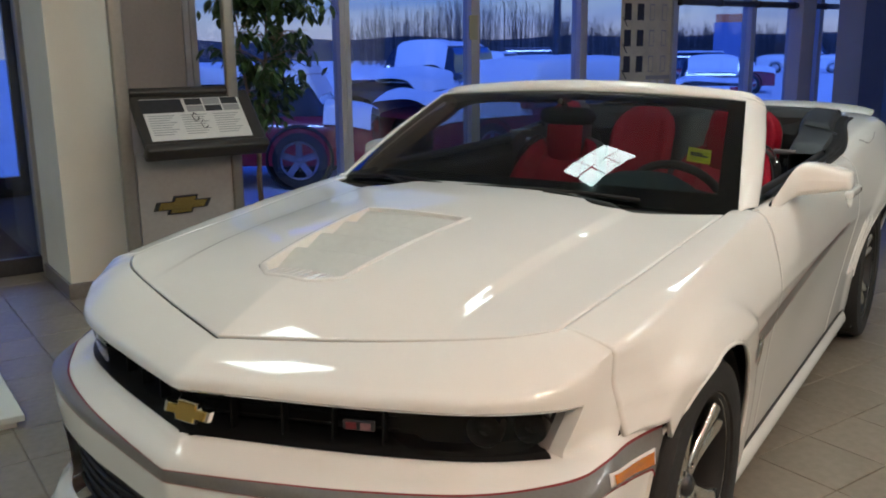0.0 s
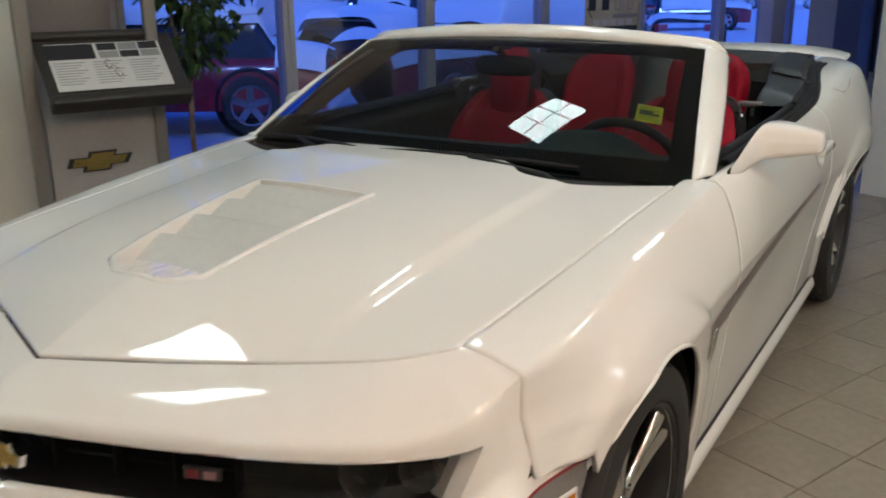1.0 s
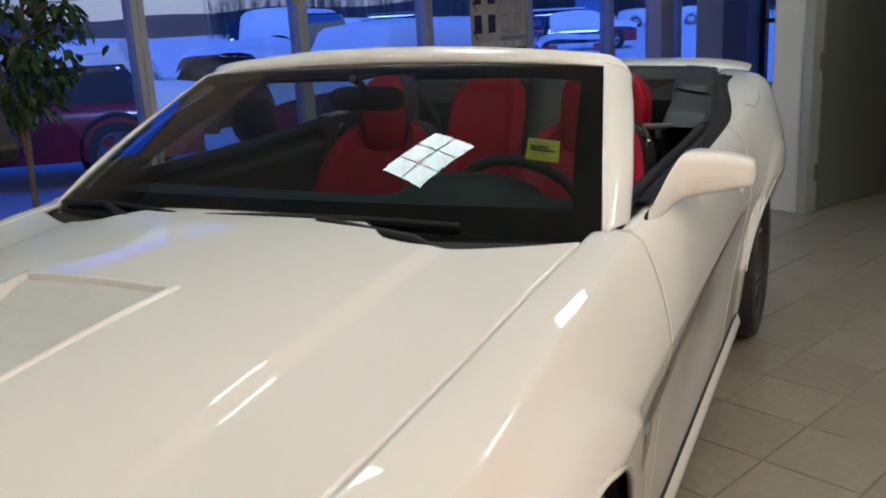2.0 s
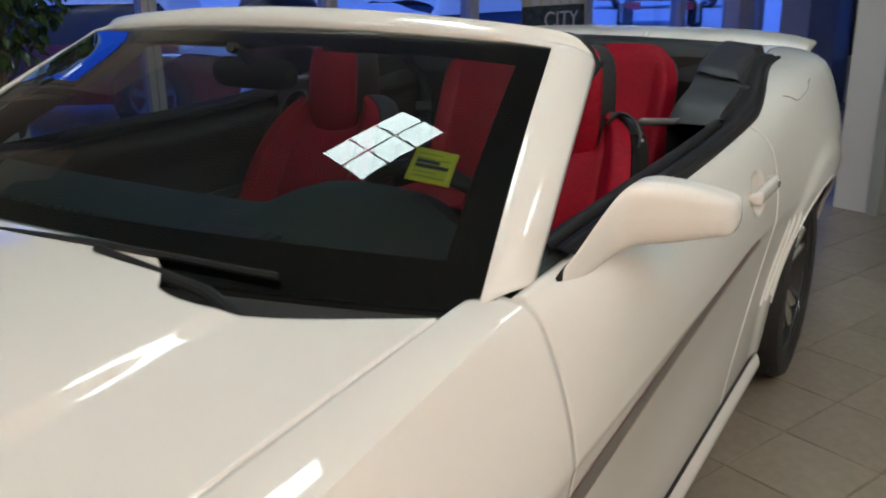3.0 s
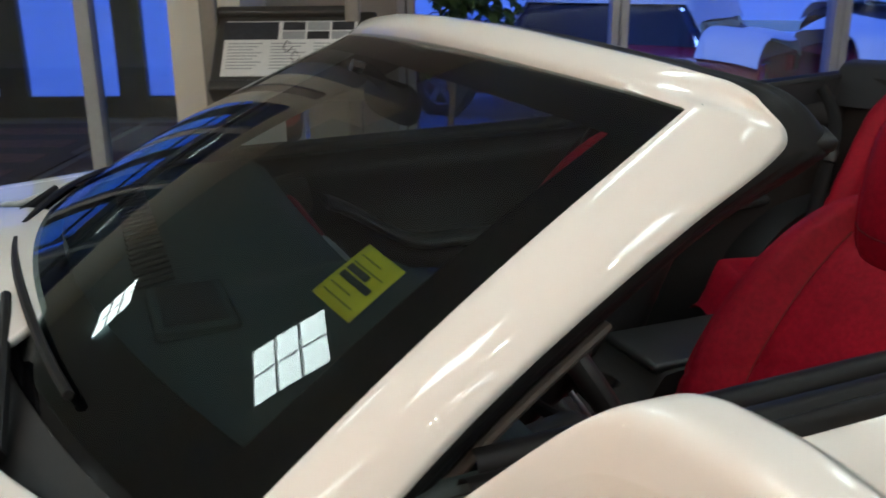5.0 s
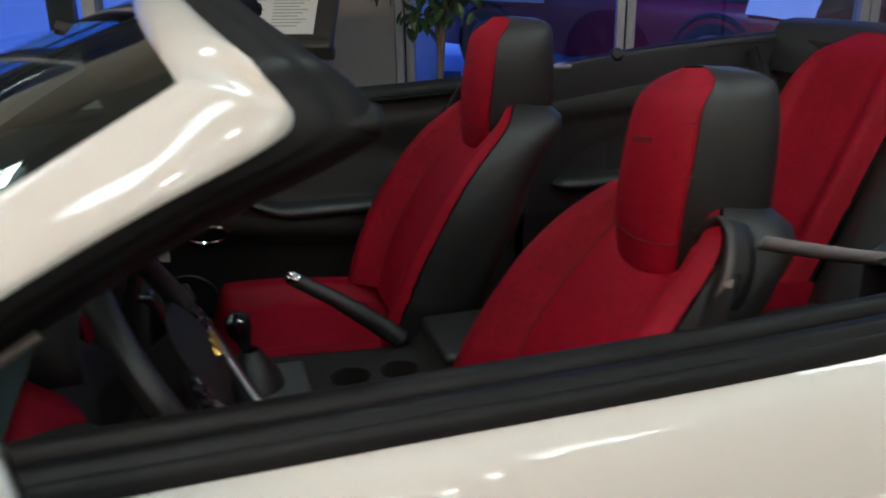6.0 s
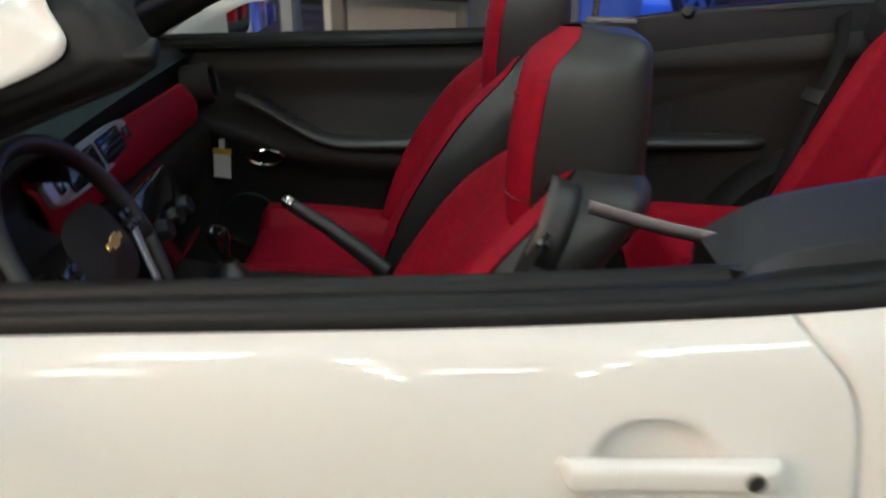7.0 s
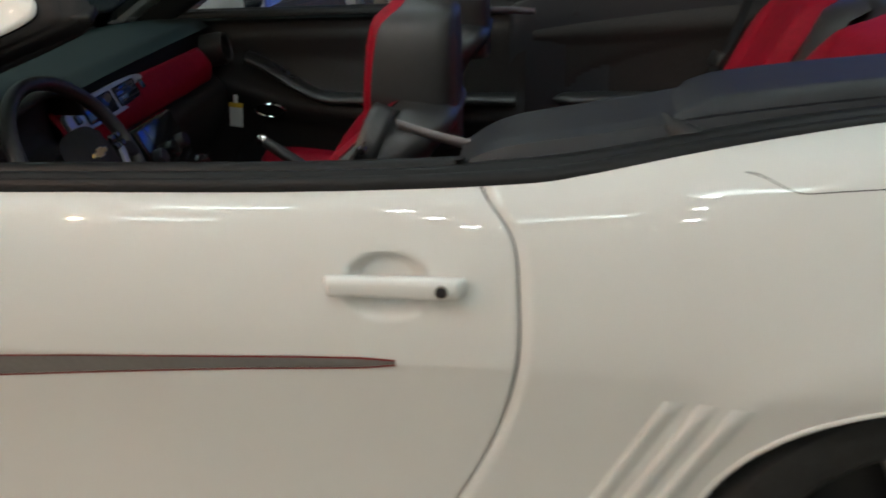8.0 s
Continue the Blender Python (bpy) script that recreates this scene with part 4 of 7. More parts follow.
for k in range(9):
    x = -0.10 + 0.025 * k
    part("mesh_rib", boxed(x - 0.0085, x + 0.0085, VENT_Y0 + 0.02, VENT_Y0 + 0.085, hood_z(x, VENT_Y0 + 0.05) - 0.03, hood_z(x, VENT_Y0 + 0.05) - 0.012), WHITE, vent, smooth=0)
part("mesh_floor", boxed(-0.12, 0.12, VENT_Y0 + 0.02, VENT_Y0 + 0.088, hood_z(0, VENT_Y0 + 0.03) - 0.032, hood_z(0, VENT_Y0 + 0.03) - 0.028), BLACK, vent, smooth=0)

# ---- nose: plan curve of the front and its vertical profile ----
LOW_NOSE = [(0, -1.0, 0), (0.235, -0.945, 0), (0.475, -0.885, 0), (0.70, -0.80, 0), (0.862, -0.695, 0), (0.900, -0.575, 0), (0.905, -0.45, 0), (0.925, -0.315, 0)]
NOSE = [(0, -0.955, 0), (0.22, -0.888, 0), (0.45, -0.812, 0), (0.655, -0.722, 0), (0.797, -0.610, 0), (0.842, -0.525, 0), (0.866, -0.445, 0), (0.908, -0.315, 0)]


def nose(t, z, out=0.0):
    """Point on the front; t from the middle (0) to the wheel arch (1)."""
    side = ease(0.5, 0.8, t)
    top_z = 0.665 + 0.07 * side
    g = ease(top_z, top_z - 0.065 - 0.045 * side, z)
    def plan(f):
        p = spline(NOSE, f).lerp(spline(LOW_NOSE, f), g)
        soft = math.hypot(f, 0.012)
        p.y = spline(NOSE, soft).lerp(spline(LOW_NOSE, soft), g).y
        return p
    p = plan(t)
    q = plan(min(t + 0.01, 1)) - plan(max(t - 0.01, 0))
    n = Vector((q.y, -q.x, 0)).normalized()
    if t < 0.02:
        n = Vector((0, -1, 0))
    o = curve(z, (0.17, 0.22, 0.27, 0.34, 0.48, 0.53, 0.57, 0.62, 0.655, 0.67, 0.72, 0.78, 0.80, 0.85), (0.045, 0.035, -0.010, -0.018, -0.004, 0.002, 0.004, 0.002, -0.004, -0.012, -0.006, 0.0, -0.004, -0.03))
    k = ease(1.0, 0.72, t)
    if 0.60 < z < 0.77:
        o *= ease(0.70, 0.58, t)
    return Vector((p.x, p.y, z)) + n * (o * (0.35 + 0.65 * k) + out)


T_LOW, T_SEAM = 0.455, 0.82


def brow_z(t):
    """Height of the crease over the grille, which runs up into the fender's crest."""
    return curve(t, (0, 0.42, 0.52, 0.56, 0.60, 0.67, 0.73, 0.78, T_SEAM), (0.811, 0.812, 0.818, 0.824, 0.834, 0.847, 0.865, 0.876, crest(SEAM_F)))


def lamp_end(z):
    """Outer end of the slot for grille and lamps, leaning outwards to a point."""
    return 0.588 + 0.070 * (max(0.0, z - 0.667) / 0.116) ** 1.3


# front cover: one skin from the lip to the hood, with the slot sunk into it
LOW_ROWS = [0.17, 0.20, 0.235, 0.27, 0.31, 0.36, 0.42, 0.48, 0.51, 0.54, 0.57, 0.60, 0.63, 0.638, 0.645, 0.652, 0.658]
SLOT_ROWS = [0.664, 0.668, 0.679, 0.69, 0.705, 0.72, 0.75, 0.777, 0.783]
N_LIP, N_TOP = 6, 14
N_ROWS = len(LOW_ROWS) + len(SLOT_ROWS) + N_LIP + N_TOP
N_SLOT, N_SIDE, N_ARCH = 44, 16, 8
N_COLS = N_SLOT + N_SIDE + N_ARCH


def fascia_t(c, z):
    tb = lamp_end(z)
    if c < N_SLOT:
        return (tb - 0.026 - 0.010 * max(0.0, 0.783 - z) / 0.116) * c / (N_SLOT - 1)
    if c <= N_SLOT + N_SIDE:
        return tb + (c - N_SLOT) / N_SIDE * (T_SEAM - tb)
    return T_SEAM + (c - N_SLOT - N_SIDE) / N_ARCH * (1 - T_SEAM)


def fascia_half(c, r):
    n0, n1 = len(LOW_ROWS), len(LOW_ROWS) + len(SLOT_ROWS)
    if r < n1:
        z = LOW_ROWS[r] if r < n0 else SLOT_ROWS[r - n0]
        t = fascia_t(c, z)
        p = nose(t, z)
        if n0 < r < n1 - 1 and c < N_SLOT:
            p = nose(t, z, -0.130 if c < N_SLOT - 1 else -0.055)
        elif r == n0 and c < N_SLOT:
            p.y += 0.004
    else:
        t = fascia_t(c, 0.783)
        f = min(1.0, (r - n1 + 1) / N_LIP)
        z = 0.783 + (brow_z(t) - 0.783) * f
        p = nose(t, 0.783, -0.010 * f ** 3)
        p.z = z
    if c > N_SLOT + N_SIDE:
        p.y = min(p.y, -0.014 - math.sqrt(max(0.0, 0.412 ** 2 - (z - 0.365) ** 2)))
    if t > 0.64 and z > 0.68:
        w = max(0.0, (t - 0.64) / (T_SEAM - 0.64)) ** 2 * ease(0.685, 0.72, z)
        if t <= T_SEAM:
            p = p.lerp(Vector((half_width(SEAM_F, z), SEAM_F - 0.0008, z)), w)
    if r >= n1 + N_LIP:
        f = (r - n1 - N_LIP + 1) / N_TOP
        xe = min(nose(t, 0.785).x / 0.842, 1.0) * 0.735
        e = Vector((xe, hood_front(xe) - 0.006, 0))
        if t > 0.70:
            e = e.lerp(Vector((hood_edge(SEAM_F) + 0.004, SEAM_F - 0.0008, 0)), ease(0.70, T_SEAM, t))
        e.z = hood_z(min(e.x, 0.735), e.y) - 0.001
        p = p.lerp(e, f) + Vector((0, -0.3, 1)) * (0.0070 * math.sin(math.pi * f))
    return p


def fascia(u, v):
    c = round(u * 2 * N_COLS) - N_COLS
    p = fascia_half(abs(c), round(v * (N_ROWS - 1)))
    return Vector((p.x if c >= 0 else -p.x, p.y, p.z))


def fascia_gap(u, v):
    c = abs(u * 2 * N_COLS - N_COLS)
    r = v * (N_ROWS - 1)
    if c > N_SLOT + N_SIDE and r > len(LOW_ROWS) + 3:
        return True
    return 3 < r < 7 and fascia_t(int(c), 0.4) < T_LOW * 1.0


part("front_bumper", grid(fascia, 2 * N_COLS, N_ROWS - 1, fascia_gap), WHITE, CAR, smooth=42)
for sd in (1, -1):
    part("bumper_fog_recess", grid(lambda u, v, sd=sd: Vector((sd * nose(T_LOW * 1.02 * u, 0.26 + 0.23 * v, -0.05).x, nose(T_LOW * 1.02 * u, 0.26 + 0.23 * v, -0.05).y, 0.26 + 0.23 * v)), 20, 6), BLACK, CAR)
    for k in range(5):
        z = 0.29 + 0.038 * k
        b = bmesh.new()
        tube(b, [Vector((sd * nose(T_LOW * j / 12, z, -0.03).x, nose(T_LOW * j / 12, z, -0.03).y, z)) for j in range(13)], 0.007, 6)
        part("lower_grille_bar", b, BLACK, CAR)
    # upper grille backing, bars and headlamp
    def slot_liner(u, v, sd=sd):
        """Black floor of the slot, its back wall and its roof."""
        z = ramp(v, (0, 0.1, 0.4, 0.8, 1.0), (0.6665, 0.6705, 0.672, 0.778, 0.7795))
        p = nose((lamp_end(z) - 0.027) * u, z, -ramp(v, (0, 0.1, 0.4, 0.8, 1.0), (0.004, 0.012, 0.116, 0.116, 0.010)))
        return Vector((sd * p.x, p.y, z))
    part("grille_back", grid(slot_liner, 30, 10), SEAL, CAR)
    for k in range(4):
        t = 0.075 + 0.072 * k
        a, c = nose(t, 0.668, -0.026), nose(t, 0.779, -0.026)
        part("grille_bar", boxed(-0.003, 0.003, 0.022, 0.050, 0.003, 0.108, Matrix.Translation((sd * a.x, a.y, 0.668)) @ Matrix.Rotation(radians(sd * 17), 4, "Z"), 0.001), SEAL, CAR)
    for z in (0.695, 0.725, 0.755):
        b = bmesh.new()
        tube(b, [Vector((sd * nose(0.31 * j / 10, z, -0.085).x, nose(0.31 * j / 10, z, -0.085).y, z)) for j in range(11)], 0.003, 6)
        part("grille_bar", b, SEAL, CAR)
    def lens(u, v, sd=sd, deep=0.0):
        t0 = 0.312 + 0.035 * max(0.0, 0.35 - v) / 0.35
        z = 0.672 + 0.106 * v
        t1 = lamp_end(z) - 0.020
        t = t0 + (t1 - t0) * u
        p = nose(t, z, -0.014 - 0.020 * u ** 3 - deep)
        return Vector((sd * p.x, p.y, z))
    lamp = part("headlamp", grid(lens, 24, 8), LENS, CAR, "dark glass headlamp with round projectors")
    part("lamp_bowl", grid(lambda u, v: lens(u, v, deep=0.070), 24, 8), SEAL, lamp)
    for t, r_ in ((0.45, 0.040), (0.535, 0.036)):
        c = nose(t, 0.724, -0.062)
        mm = Matrix.Translation((sd * c.x, c.y, c.z)) @ Matrix.Rotation(radians(-90 + 14 * sd), 4, "Z")
        b = bmesh.new()
        lathe(b, [(r_ * 0.75, -0.02), (r_ * 0.8, 0.012), (r_, 0.022), (r_ * 1.08, 0.012), (r_ * 1.05, -0.02)], 28, mm)
        part("projector_ring", b, GLOSSBLACK, lamp)
        b = bmesh.new()
        lathe(b, [(0.0, 0.016), (r_ * 0.4, 0.012), (r_ * 0.76, -0.01)], 24, mm)
        part("projector_lens", b, GLOSSBLACK, lamp)
    def turn_strip(u, v, sd=sd):
        t = 0.545 + 0.020 * u + 0.045 * v
        p = nose(t, 0.685 + 0.080 * v, -0.056)
        return Vector((sd * p.x, p.y, p.z))
    part("turn_lens", grid(turn_strip, 4, 6), DARKALLOY, lamp)
    b = bmesh.new()
    tube(b, [Vector((sd * nose(0.645 * j / 30, 0.778, -0.010).x, nose(0.645 * j / 30, 0.778, -0.010).y, 0.777)) for j in range(31)], 0.0032, 6)
    part("chrome_strip", b, CHROME, CAR)
    # grey band with red lines across the bumper
    for f0, f1, mat, o in ((0.0, 1.0, STRIPE, 0.0032), (1.0, 1.07, REDLINE, 0.0036), (-0.07, 0.0, REDLINE, 0.0036)):
        def band(u, v, sd=sd, f0=f0, f1=f1, o=o):
            lo = curve(u, (0, 0.35, 0.55, 0.72, 0.85, 1.0), (0.574, 0.590, 0.603, 0.610, 0.594, 0.570))
            hi = curve(u, (0, 0.25, 0.5, 0.63, 0.75, 0.9, 1.0), (0.602, 0.618, 0.632, 0.648, 0.664, 0.667, 0.663))
            z = lo + (hi - lo) * (f0 + (f1 - f0) * v)
            p = nose(u, z, o)
            p.y = min(p.y, -0.015 - math.sqrt(max(0.0, 0.412 ** 2 - (z - 0.365) ** 2)))
            return Vector((sd * p.x, p.y, z))
        part("bumper_stripe", grid(band, 60, 4), mat, CAR)
    def marker(u, v, sd=sd, o=0.004, g=0.0):
        t = 0.728 - g + (0.205 + 2 * g) * u
        z = 0.622 - g * 0.3 - 0.030 * u + (0.020 + 0.012 * u + g * 0.6) * v
        p = nose(t, z, o)
        return Vector((sd * p.x, p.y, z))
    part("marker_bezel", grid(lambda u, v: marker(u, v, o=0.006, g=0.012), 16, 4), WHITE, CAR, thick=0.004)
    part("marker_lamp", grid(lambda u, v: marker(u, v, o=0.0105), 16, 4), AMBER, CAR, "amber side marker lens")
    # splitter lip
    part("splitter", grid(lambda u, v, sd=sd: Vector((sd * nose(u, 0.17, -0.06 + 0.075 * v).x, nose(u, 0.17, -0.06 + 0.075 * v).y, 0.155 + 0.02 * math.sin(math.pi * v))), 40, 4), WHITE, CAR, thick=0.01)

    # ---- body sides ----
    def panel(name, y0, y1, n, nv, top=None, label="", parent=CAR, mat=WHITE, gap=0.0018):
        ys = stations(y0 + gap, y1 - gap, n)
        k = len(ys) - 1
        def fn(u, v):
            p = flat(u, v)
            if y0 == SEAM_D or y0 == SEAM_R:
                w = u ** 3 if y0 == SEAM_D else ease(SEAM_R + 0.45, SEAM_R, p.y) ** 1.5
                sh = curve(p.z, (0.19, 0.35, 0.48, 0.62, 0.77, 0.90, 0.985, 1.05), (-0.19, -0.12, -0.050, 0.010, 0.045, 0.046, 0.033, -0.020)) * w
                p.y += sh
                if p.z < crest(p.y) - 0.002 and v <= 0.8:
                    e = ((abs(p.y - 1.956) / 0.074) ** 2.3 + (abs(p.z - 0.899) / 0.060) ** 2.3) ** (1 / 2.3) if y0 == SEAM_D else 9
                    p.x = sd * (half_width(p.y, p.z) - 0.028 * ease(1.0, 0.55, e))
            return p
        def flat(u, v):
            y = ys[round(u * k)]
            zb, zt = 0.19, crest(y)
            if v <= 0.8 or top is None:
                f = v / 0.8 if top is not None else v
                z = max(zb + (zt - zb) * f, bottom(y))
                return Vector((sd * half_width(y, z), y, z))
            f = (v - 0.8) / 0.2
            x0 = half_width(y, zt)
            x1, z1 = top(y)
            x = x0 + (x1 - x0) * f
            z = zt + (z1 - zt) * f + (0.010 if y0 >= SEAM_D else 0.004) * math.sin(math.pi * f) ** 0.8 * (1 - f * 0.5)
            return Vector((sd * x, y, z))
        bm = grid(fn, k, nv)
        bmesh.ops.dissolve_degenerate(bm, dist=1e-6, edges=bm.edges)
        return part(name, bm, mat, parent, label, smooth=38, thick=0.012)
    def fender_top(y):
        e = hood_edge(y) + 0.004
        return (e, hood_side_z(y) - 0.0005)
    fender = panel("front_fender", SEAM_F, SEAM_D, 80, 70, fender_top)
    drr = panel("car_door", SEAM_D, SEAM_R, 220, 170, lambda y: (half_width(y, crest(y)) - 0.028, crest(y) + 0.004))
    quarter = panel("rear_quarter", SEAM_R, TAIL, 70, 70, lambda y: (curve(y, (2.1, 2.5, 2.9, 3.3, 3.8), (0.845, 0.80, 0.74, 0.70, 0.70)), crest(y) + curve(y, (2.1, 2.4, 3.0, 3.8), (0.008, 0.02, 0.03, 0.03))))
    # door handle
    hz, hy0, hy1 = 0.904, 1.852, 2.086
    def handle(u, v, sd=sd):
        a = 2 * math.pi * v
        y = hy0 + (hy1 - hy0) * u
        e = max(0.0, 1 - abs(2 * u - 1) ** 16) ** 0.5
        ca, sa = math.cos(a), math.sin(a)
        sq = (ca ** 4 + sa ** 4) ** -0.25
        z = hz + 0.004 + (0.0158 + 0.0035 * u) * e * sa * sq - 0.008 * max(0.0, 0.25 - u) * (1 - sa)
        x = half_width(y, hz) + 0.018 * ease(0, 0.06, u) * ease(0, 0.06, 1 - u) + 0.013 * e * ca * sq
        return Vector((sd * x, y, z))
    hn = part("door_handle", grid(handle, 40, 16), WHITE, drr, smooth=60)
    if sd > 0:
        b = bmesh.new()
        mm = Matrix.Translation((half_width(2.048, hz) + 0.0225, 2.048, hz + 0.006))
        lathe(b, [(0.0, 0.012), (0.0075, 0.012), (0.0085, 0.009), (0.0085, 0.0)], 20, mm)
        part("key_lock", b, DARKALLOY, hn, "dark round key lock")
        b = bmesh.new()
        lathe(b, [(0.0085, 0.004), (0.0085, 0.0125), (0.0105, 0.0125), (0.0105, 0.004)], 20, mm)
        part("lock_ring", b, ALLOY, hn)
    # grey side stripe with red borders, tapering to a point on the door
    for y0, y1, host in ((0.372, SEAM_D - 0.004, fender), (SEAM_D + 0.004, 1.965, drr)):
        for part_name, a0, a1, mat, o in (("side_stripe", 0.0, 1.0, STRIPE, 0.0018), ("stripe_edge", 1.0, 1.0, REDLINE, 0.0026), ("stripe_edge", 0.0, 0.0, REDLINE, 0.0026)):
            def stripe(u, v, sd=sd, y0=y0, y1=y1, a0=a0, a1=a1, o=o):
                y = y0 + (y1 - y0) * u
                lo = curve(y, (0.35, 0.7, 1.27, 1.67, 1.90, 1.965), (0.612, 0.648, 0.702, 0.737, 0.753, 0.763))
                hi = curve(y, (0.35, 0.7, 1.27, 1.67, 1.90, 1.965), (0.675, 0.702, 0.743, 0.762, 0.770, 0.768))
                if a0 == a1:
                    z = lo + (hi - lo) * a0 + (0.0035 * v if a0 else -0.0035 * v)
                else:
                    z = lo + (hi - lo) * v
                return Vector((sd * (half_width(y, z) + o), y, z))
            part(part_name, grid(stripe, 40, 3), mat, host)
    # shield badge on the fender
    b = bmesh.new()
    by, bz = 0.52, 0.600
    rim_pts = [(0, -0.055), (0.020, -0.02), (0.024, 0.03), (0.010, 0.045), (0, 0.05), (-0.010, 0.045), (-0.024, 0.03), (-0.020, -0.02)]
    vs = [b.verts.new((sd * (half_width(by + p, bz + q) + 0.006), by + p, bz + q)) for p, q in rim_pts]
    c = b.verts.new((sd * (half_width(by, bz) + 0.010), by, bz))
    vo = [b.verts.new((sd * (half_width(by + p * 1.15, bz + q * 1.1) + 0.0008), by + p * 1.15, bz + q * 1.1)) for p, q in rim_pts]
    for k in range(8):
        b.faces.new((vs[k], vs[(k + 1) % 8], c))
        b.faces.new((vo[k], vo[(k + 1) % 8], vs[(k + 1) % 8], vs[k]))
    part("fender_badge", b, CHROME, fender, "small chrome shield badge", smooth=20)
    # three gill fins on the quarter panel
    for k in range(3):
        def fin(u, v, sd=sd, k=k):
            z = 0.46 + 0.258 * u
            y = 2.285 + 0.052 * k + 0.115 * u + 0.035 * v
            x = half_width(y, z) + 0.0005 + 0.007 * math.sin(math.pi * v ** 0.6) * ease(0, 0.08, 1 - u)
            return Vector((sd * x, y, z))
        part("gill", grid(fin, 16, 8), WHITE, quarter, smooth=60)
    # rocker skirt
    def skirt(u, v, sd=sd):
        y = 0.40 + 2.05 * u
        a = v
        return Vector((sd * (0.885 + 0.036 * math.sin(math.pi * a) * (1 - 0.3 * a)), y, 0.135 + 0.12 * a))
    part("side_skirt", grid(skirt, 24, 8), WHITE, CAR, smooth=60)
    part("sill_seam", boxed(sd * 0.905 - 0.004, sd * 0.905 + 0.004, 0.42, 2.42, 0.252, 0.258), BLACK, CAR, smooth=0)
    # inner wheel wells
    for c in WHEELS:
        b = bmesh.new()
        m2 = Matrix.Translation((sd * 0.62, c, 0.365)) @ (Matrix.Rotation(0, 4, "X") if sd > 0 else Matrix.Rotation(math.pi, 4, "Z"))
        lathe(b, [(0.0, 0.0), (0.39, 0.0), (0.405, 0.10), (0.402, 0.31)], 40, m2)
        for v in list(b.verts):
            if v.co.z < 0.12:
                v.co.z = 0.12
        part("wheel_well", b, BLACK, CAR)
        b = bmesh.new()
        pts = []
        for k in range(49):
            g = 0.58 + (math.pi - 0.66) * k / 48 if c < 1 else 0.12 + (math.pi - 0.24) * k / 48
            y, z = (-0.012 - 0.411 * math.cos(g), 0.365 + 0.411 * math.sin(g)) if c < 1 else (c - 0.397 * math.cos(g), 0.365 + 0.397 * math.sin(g))
            pts.append((sd * (half_width(y, z) - 0.002 - 0.030 * ease(-0.25, -0.33, y)), y, z))
        tube(b, pts, 0.006, 8)
        part("arch_lip", b, WHITE, CAR)

# body core that closes the gaps
core = bmesh.new()
def core_side(u, v):
    y = -0.40 + (3.72 + 0.40) * u
    zb = 0.16
    for c in WHEELS:
        if abs(y - c) < 0.42:
            zb = 0.80
    zt = crest(y) - 0.03
    z = zb + (zt - zb) * v
    return Vector((half_width(y, z) - 0.03, y, z))
add_grid(core, core_side, 60, 12)
add_grid(core, lambda u, v: Vector((-core_side(u, v).x, core_side(u, v).y, core_side(u, v).z)), 60, 12)
part("body_core", core, BLACK, CAR)
part("underbody", boxed(-0.78, 0.78, -0.75, 3.55, 0.13, 0.17), BLACK, CAR, smooth=0)
part("engine_bay_cover", grid(lambda u, v: Vector(((2 * u - 1) * 0.70, -0.45 + 0.93 * v, hood_z((2 * u - 1) * 0.70, -0.45 + 0.93 * v) - 0.075)), 12, 12), BLACK, CAR)

# grille badges
bowtie("grille_badge", 0.158, 0.058, 0.010, pose(0.010, -0.925, 0.722, 90, 0, 0), CAR)
bx = nose(0.265, 0.722, 0.0)
plate = part("model_badge", boxed(-0.036, 0.036, -0.006, 0.004, -0.012, 0.012, pose(bx.x, bx.y + 0.012, 0.735, 0, 0, 19), 0.003), DARKALLOY, CAR, "small dark badge with pale red bars")
for k in (-1, 1):
    part("badge_letter_bar", boxed(-0.012, 0.012, -0.009, -0.0065, -0.008, 0.008, pose(bx.x, bx.y + 0.012, 0.735, 0, 0, 19) @ pose(0.0165 * k, 0, 0), 0.001), material("pale_red_badge" if k < 0 else "badge_silver", (0.20, 0.035, 0.045) if k < 0 else (0.30, 0.16, 0.17), 0.3, metal=0.4, grain=0.2, scale=150), plate, smooth=0)

# ---- rear: deck, spoiler, tail ----
def deck(u, v):
    y = 2.98 + 0.80 * v
    w = curve(y, (2.9, 3.3, 3.8), (0.735, 0.70, 0.70))
    x = (2 * u - 1) * w
    z = crest(y) + 0.03 + 0.028 * (1 - (x / w) ** 2) * ease(3.8, 3.0, y)
    return Vector((x, y, z))
part("trunk_lid", grid(deck, 30, 20), WHITE, CAR, smooth=50, thick=0.01)
def tail(u, v):
    a = (2 * u - 1)
    y = 3.80 + 0.09 * (1 - abs(a) ** 2.5)
    x = a * half_width(3.79, 0.7) * (1.0 if v < 0.8 else 1.0)
    z = 0.20 + (crest(3.8) - 0.20 + 0.03) * v
    w = half_width(3.79, min(z, crest(3.79)))
    return Vector((a * w, y + 0.03 * math.sin(math.pi * v), z))
part("rear_bumper", grid(tail, 30, 20), WHITE, CAR, smooth=60)
def spoiler(u, v):
    a = 2 * u - 1
    x = a * 0.78
    prof = spline([(0, 0, 0), (0.04, 0, 0.035), (0.15, 0, 0.05), (0.235, 0, 0.052), (0.24, 0, 0.035), (0.12, 0, 0.02), (0.02, 0, 0.0)], v)
    drop = -0.035 * abs(a) ** 6
    return Vector((x, 3.58 + prof.x + 0.02 * (1 - a * a), 1.128 + prof.z + drop + 0.012 * (1 - a * a)))
part("rear_spoiler", grid(spoiler, 30, 24), WHITE, CAR, smooth=60)
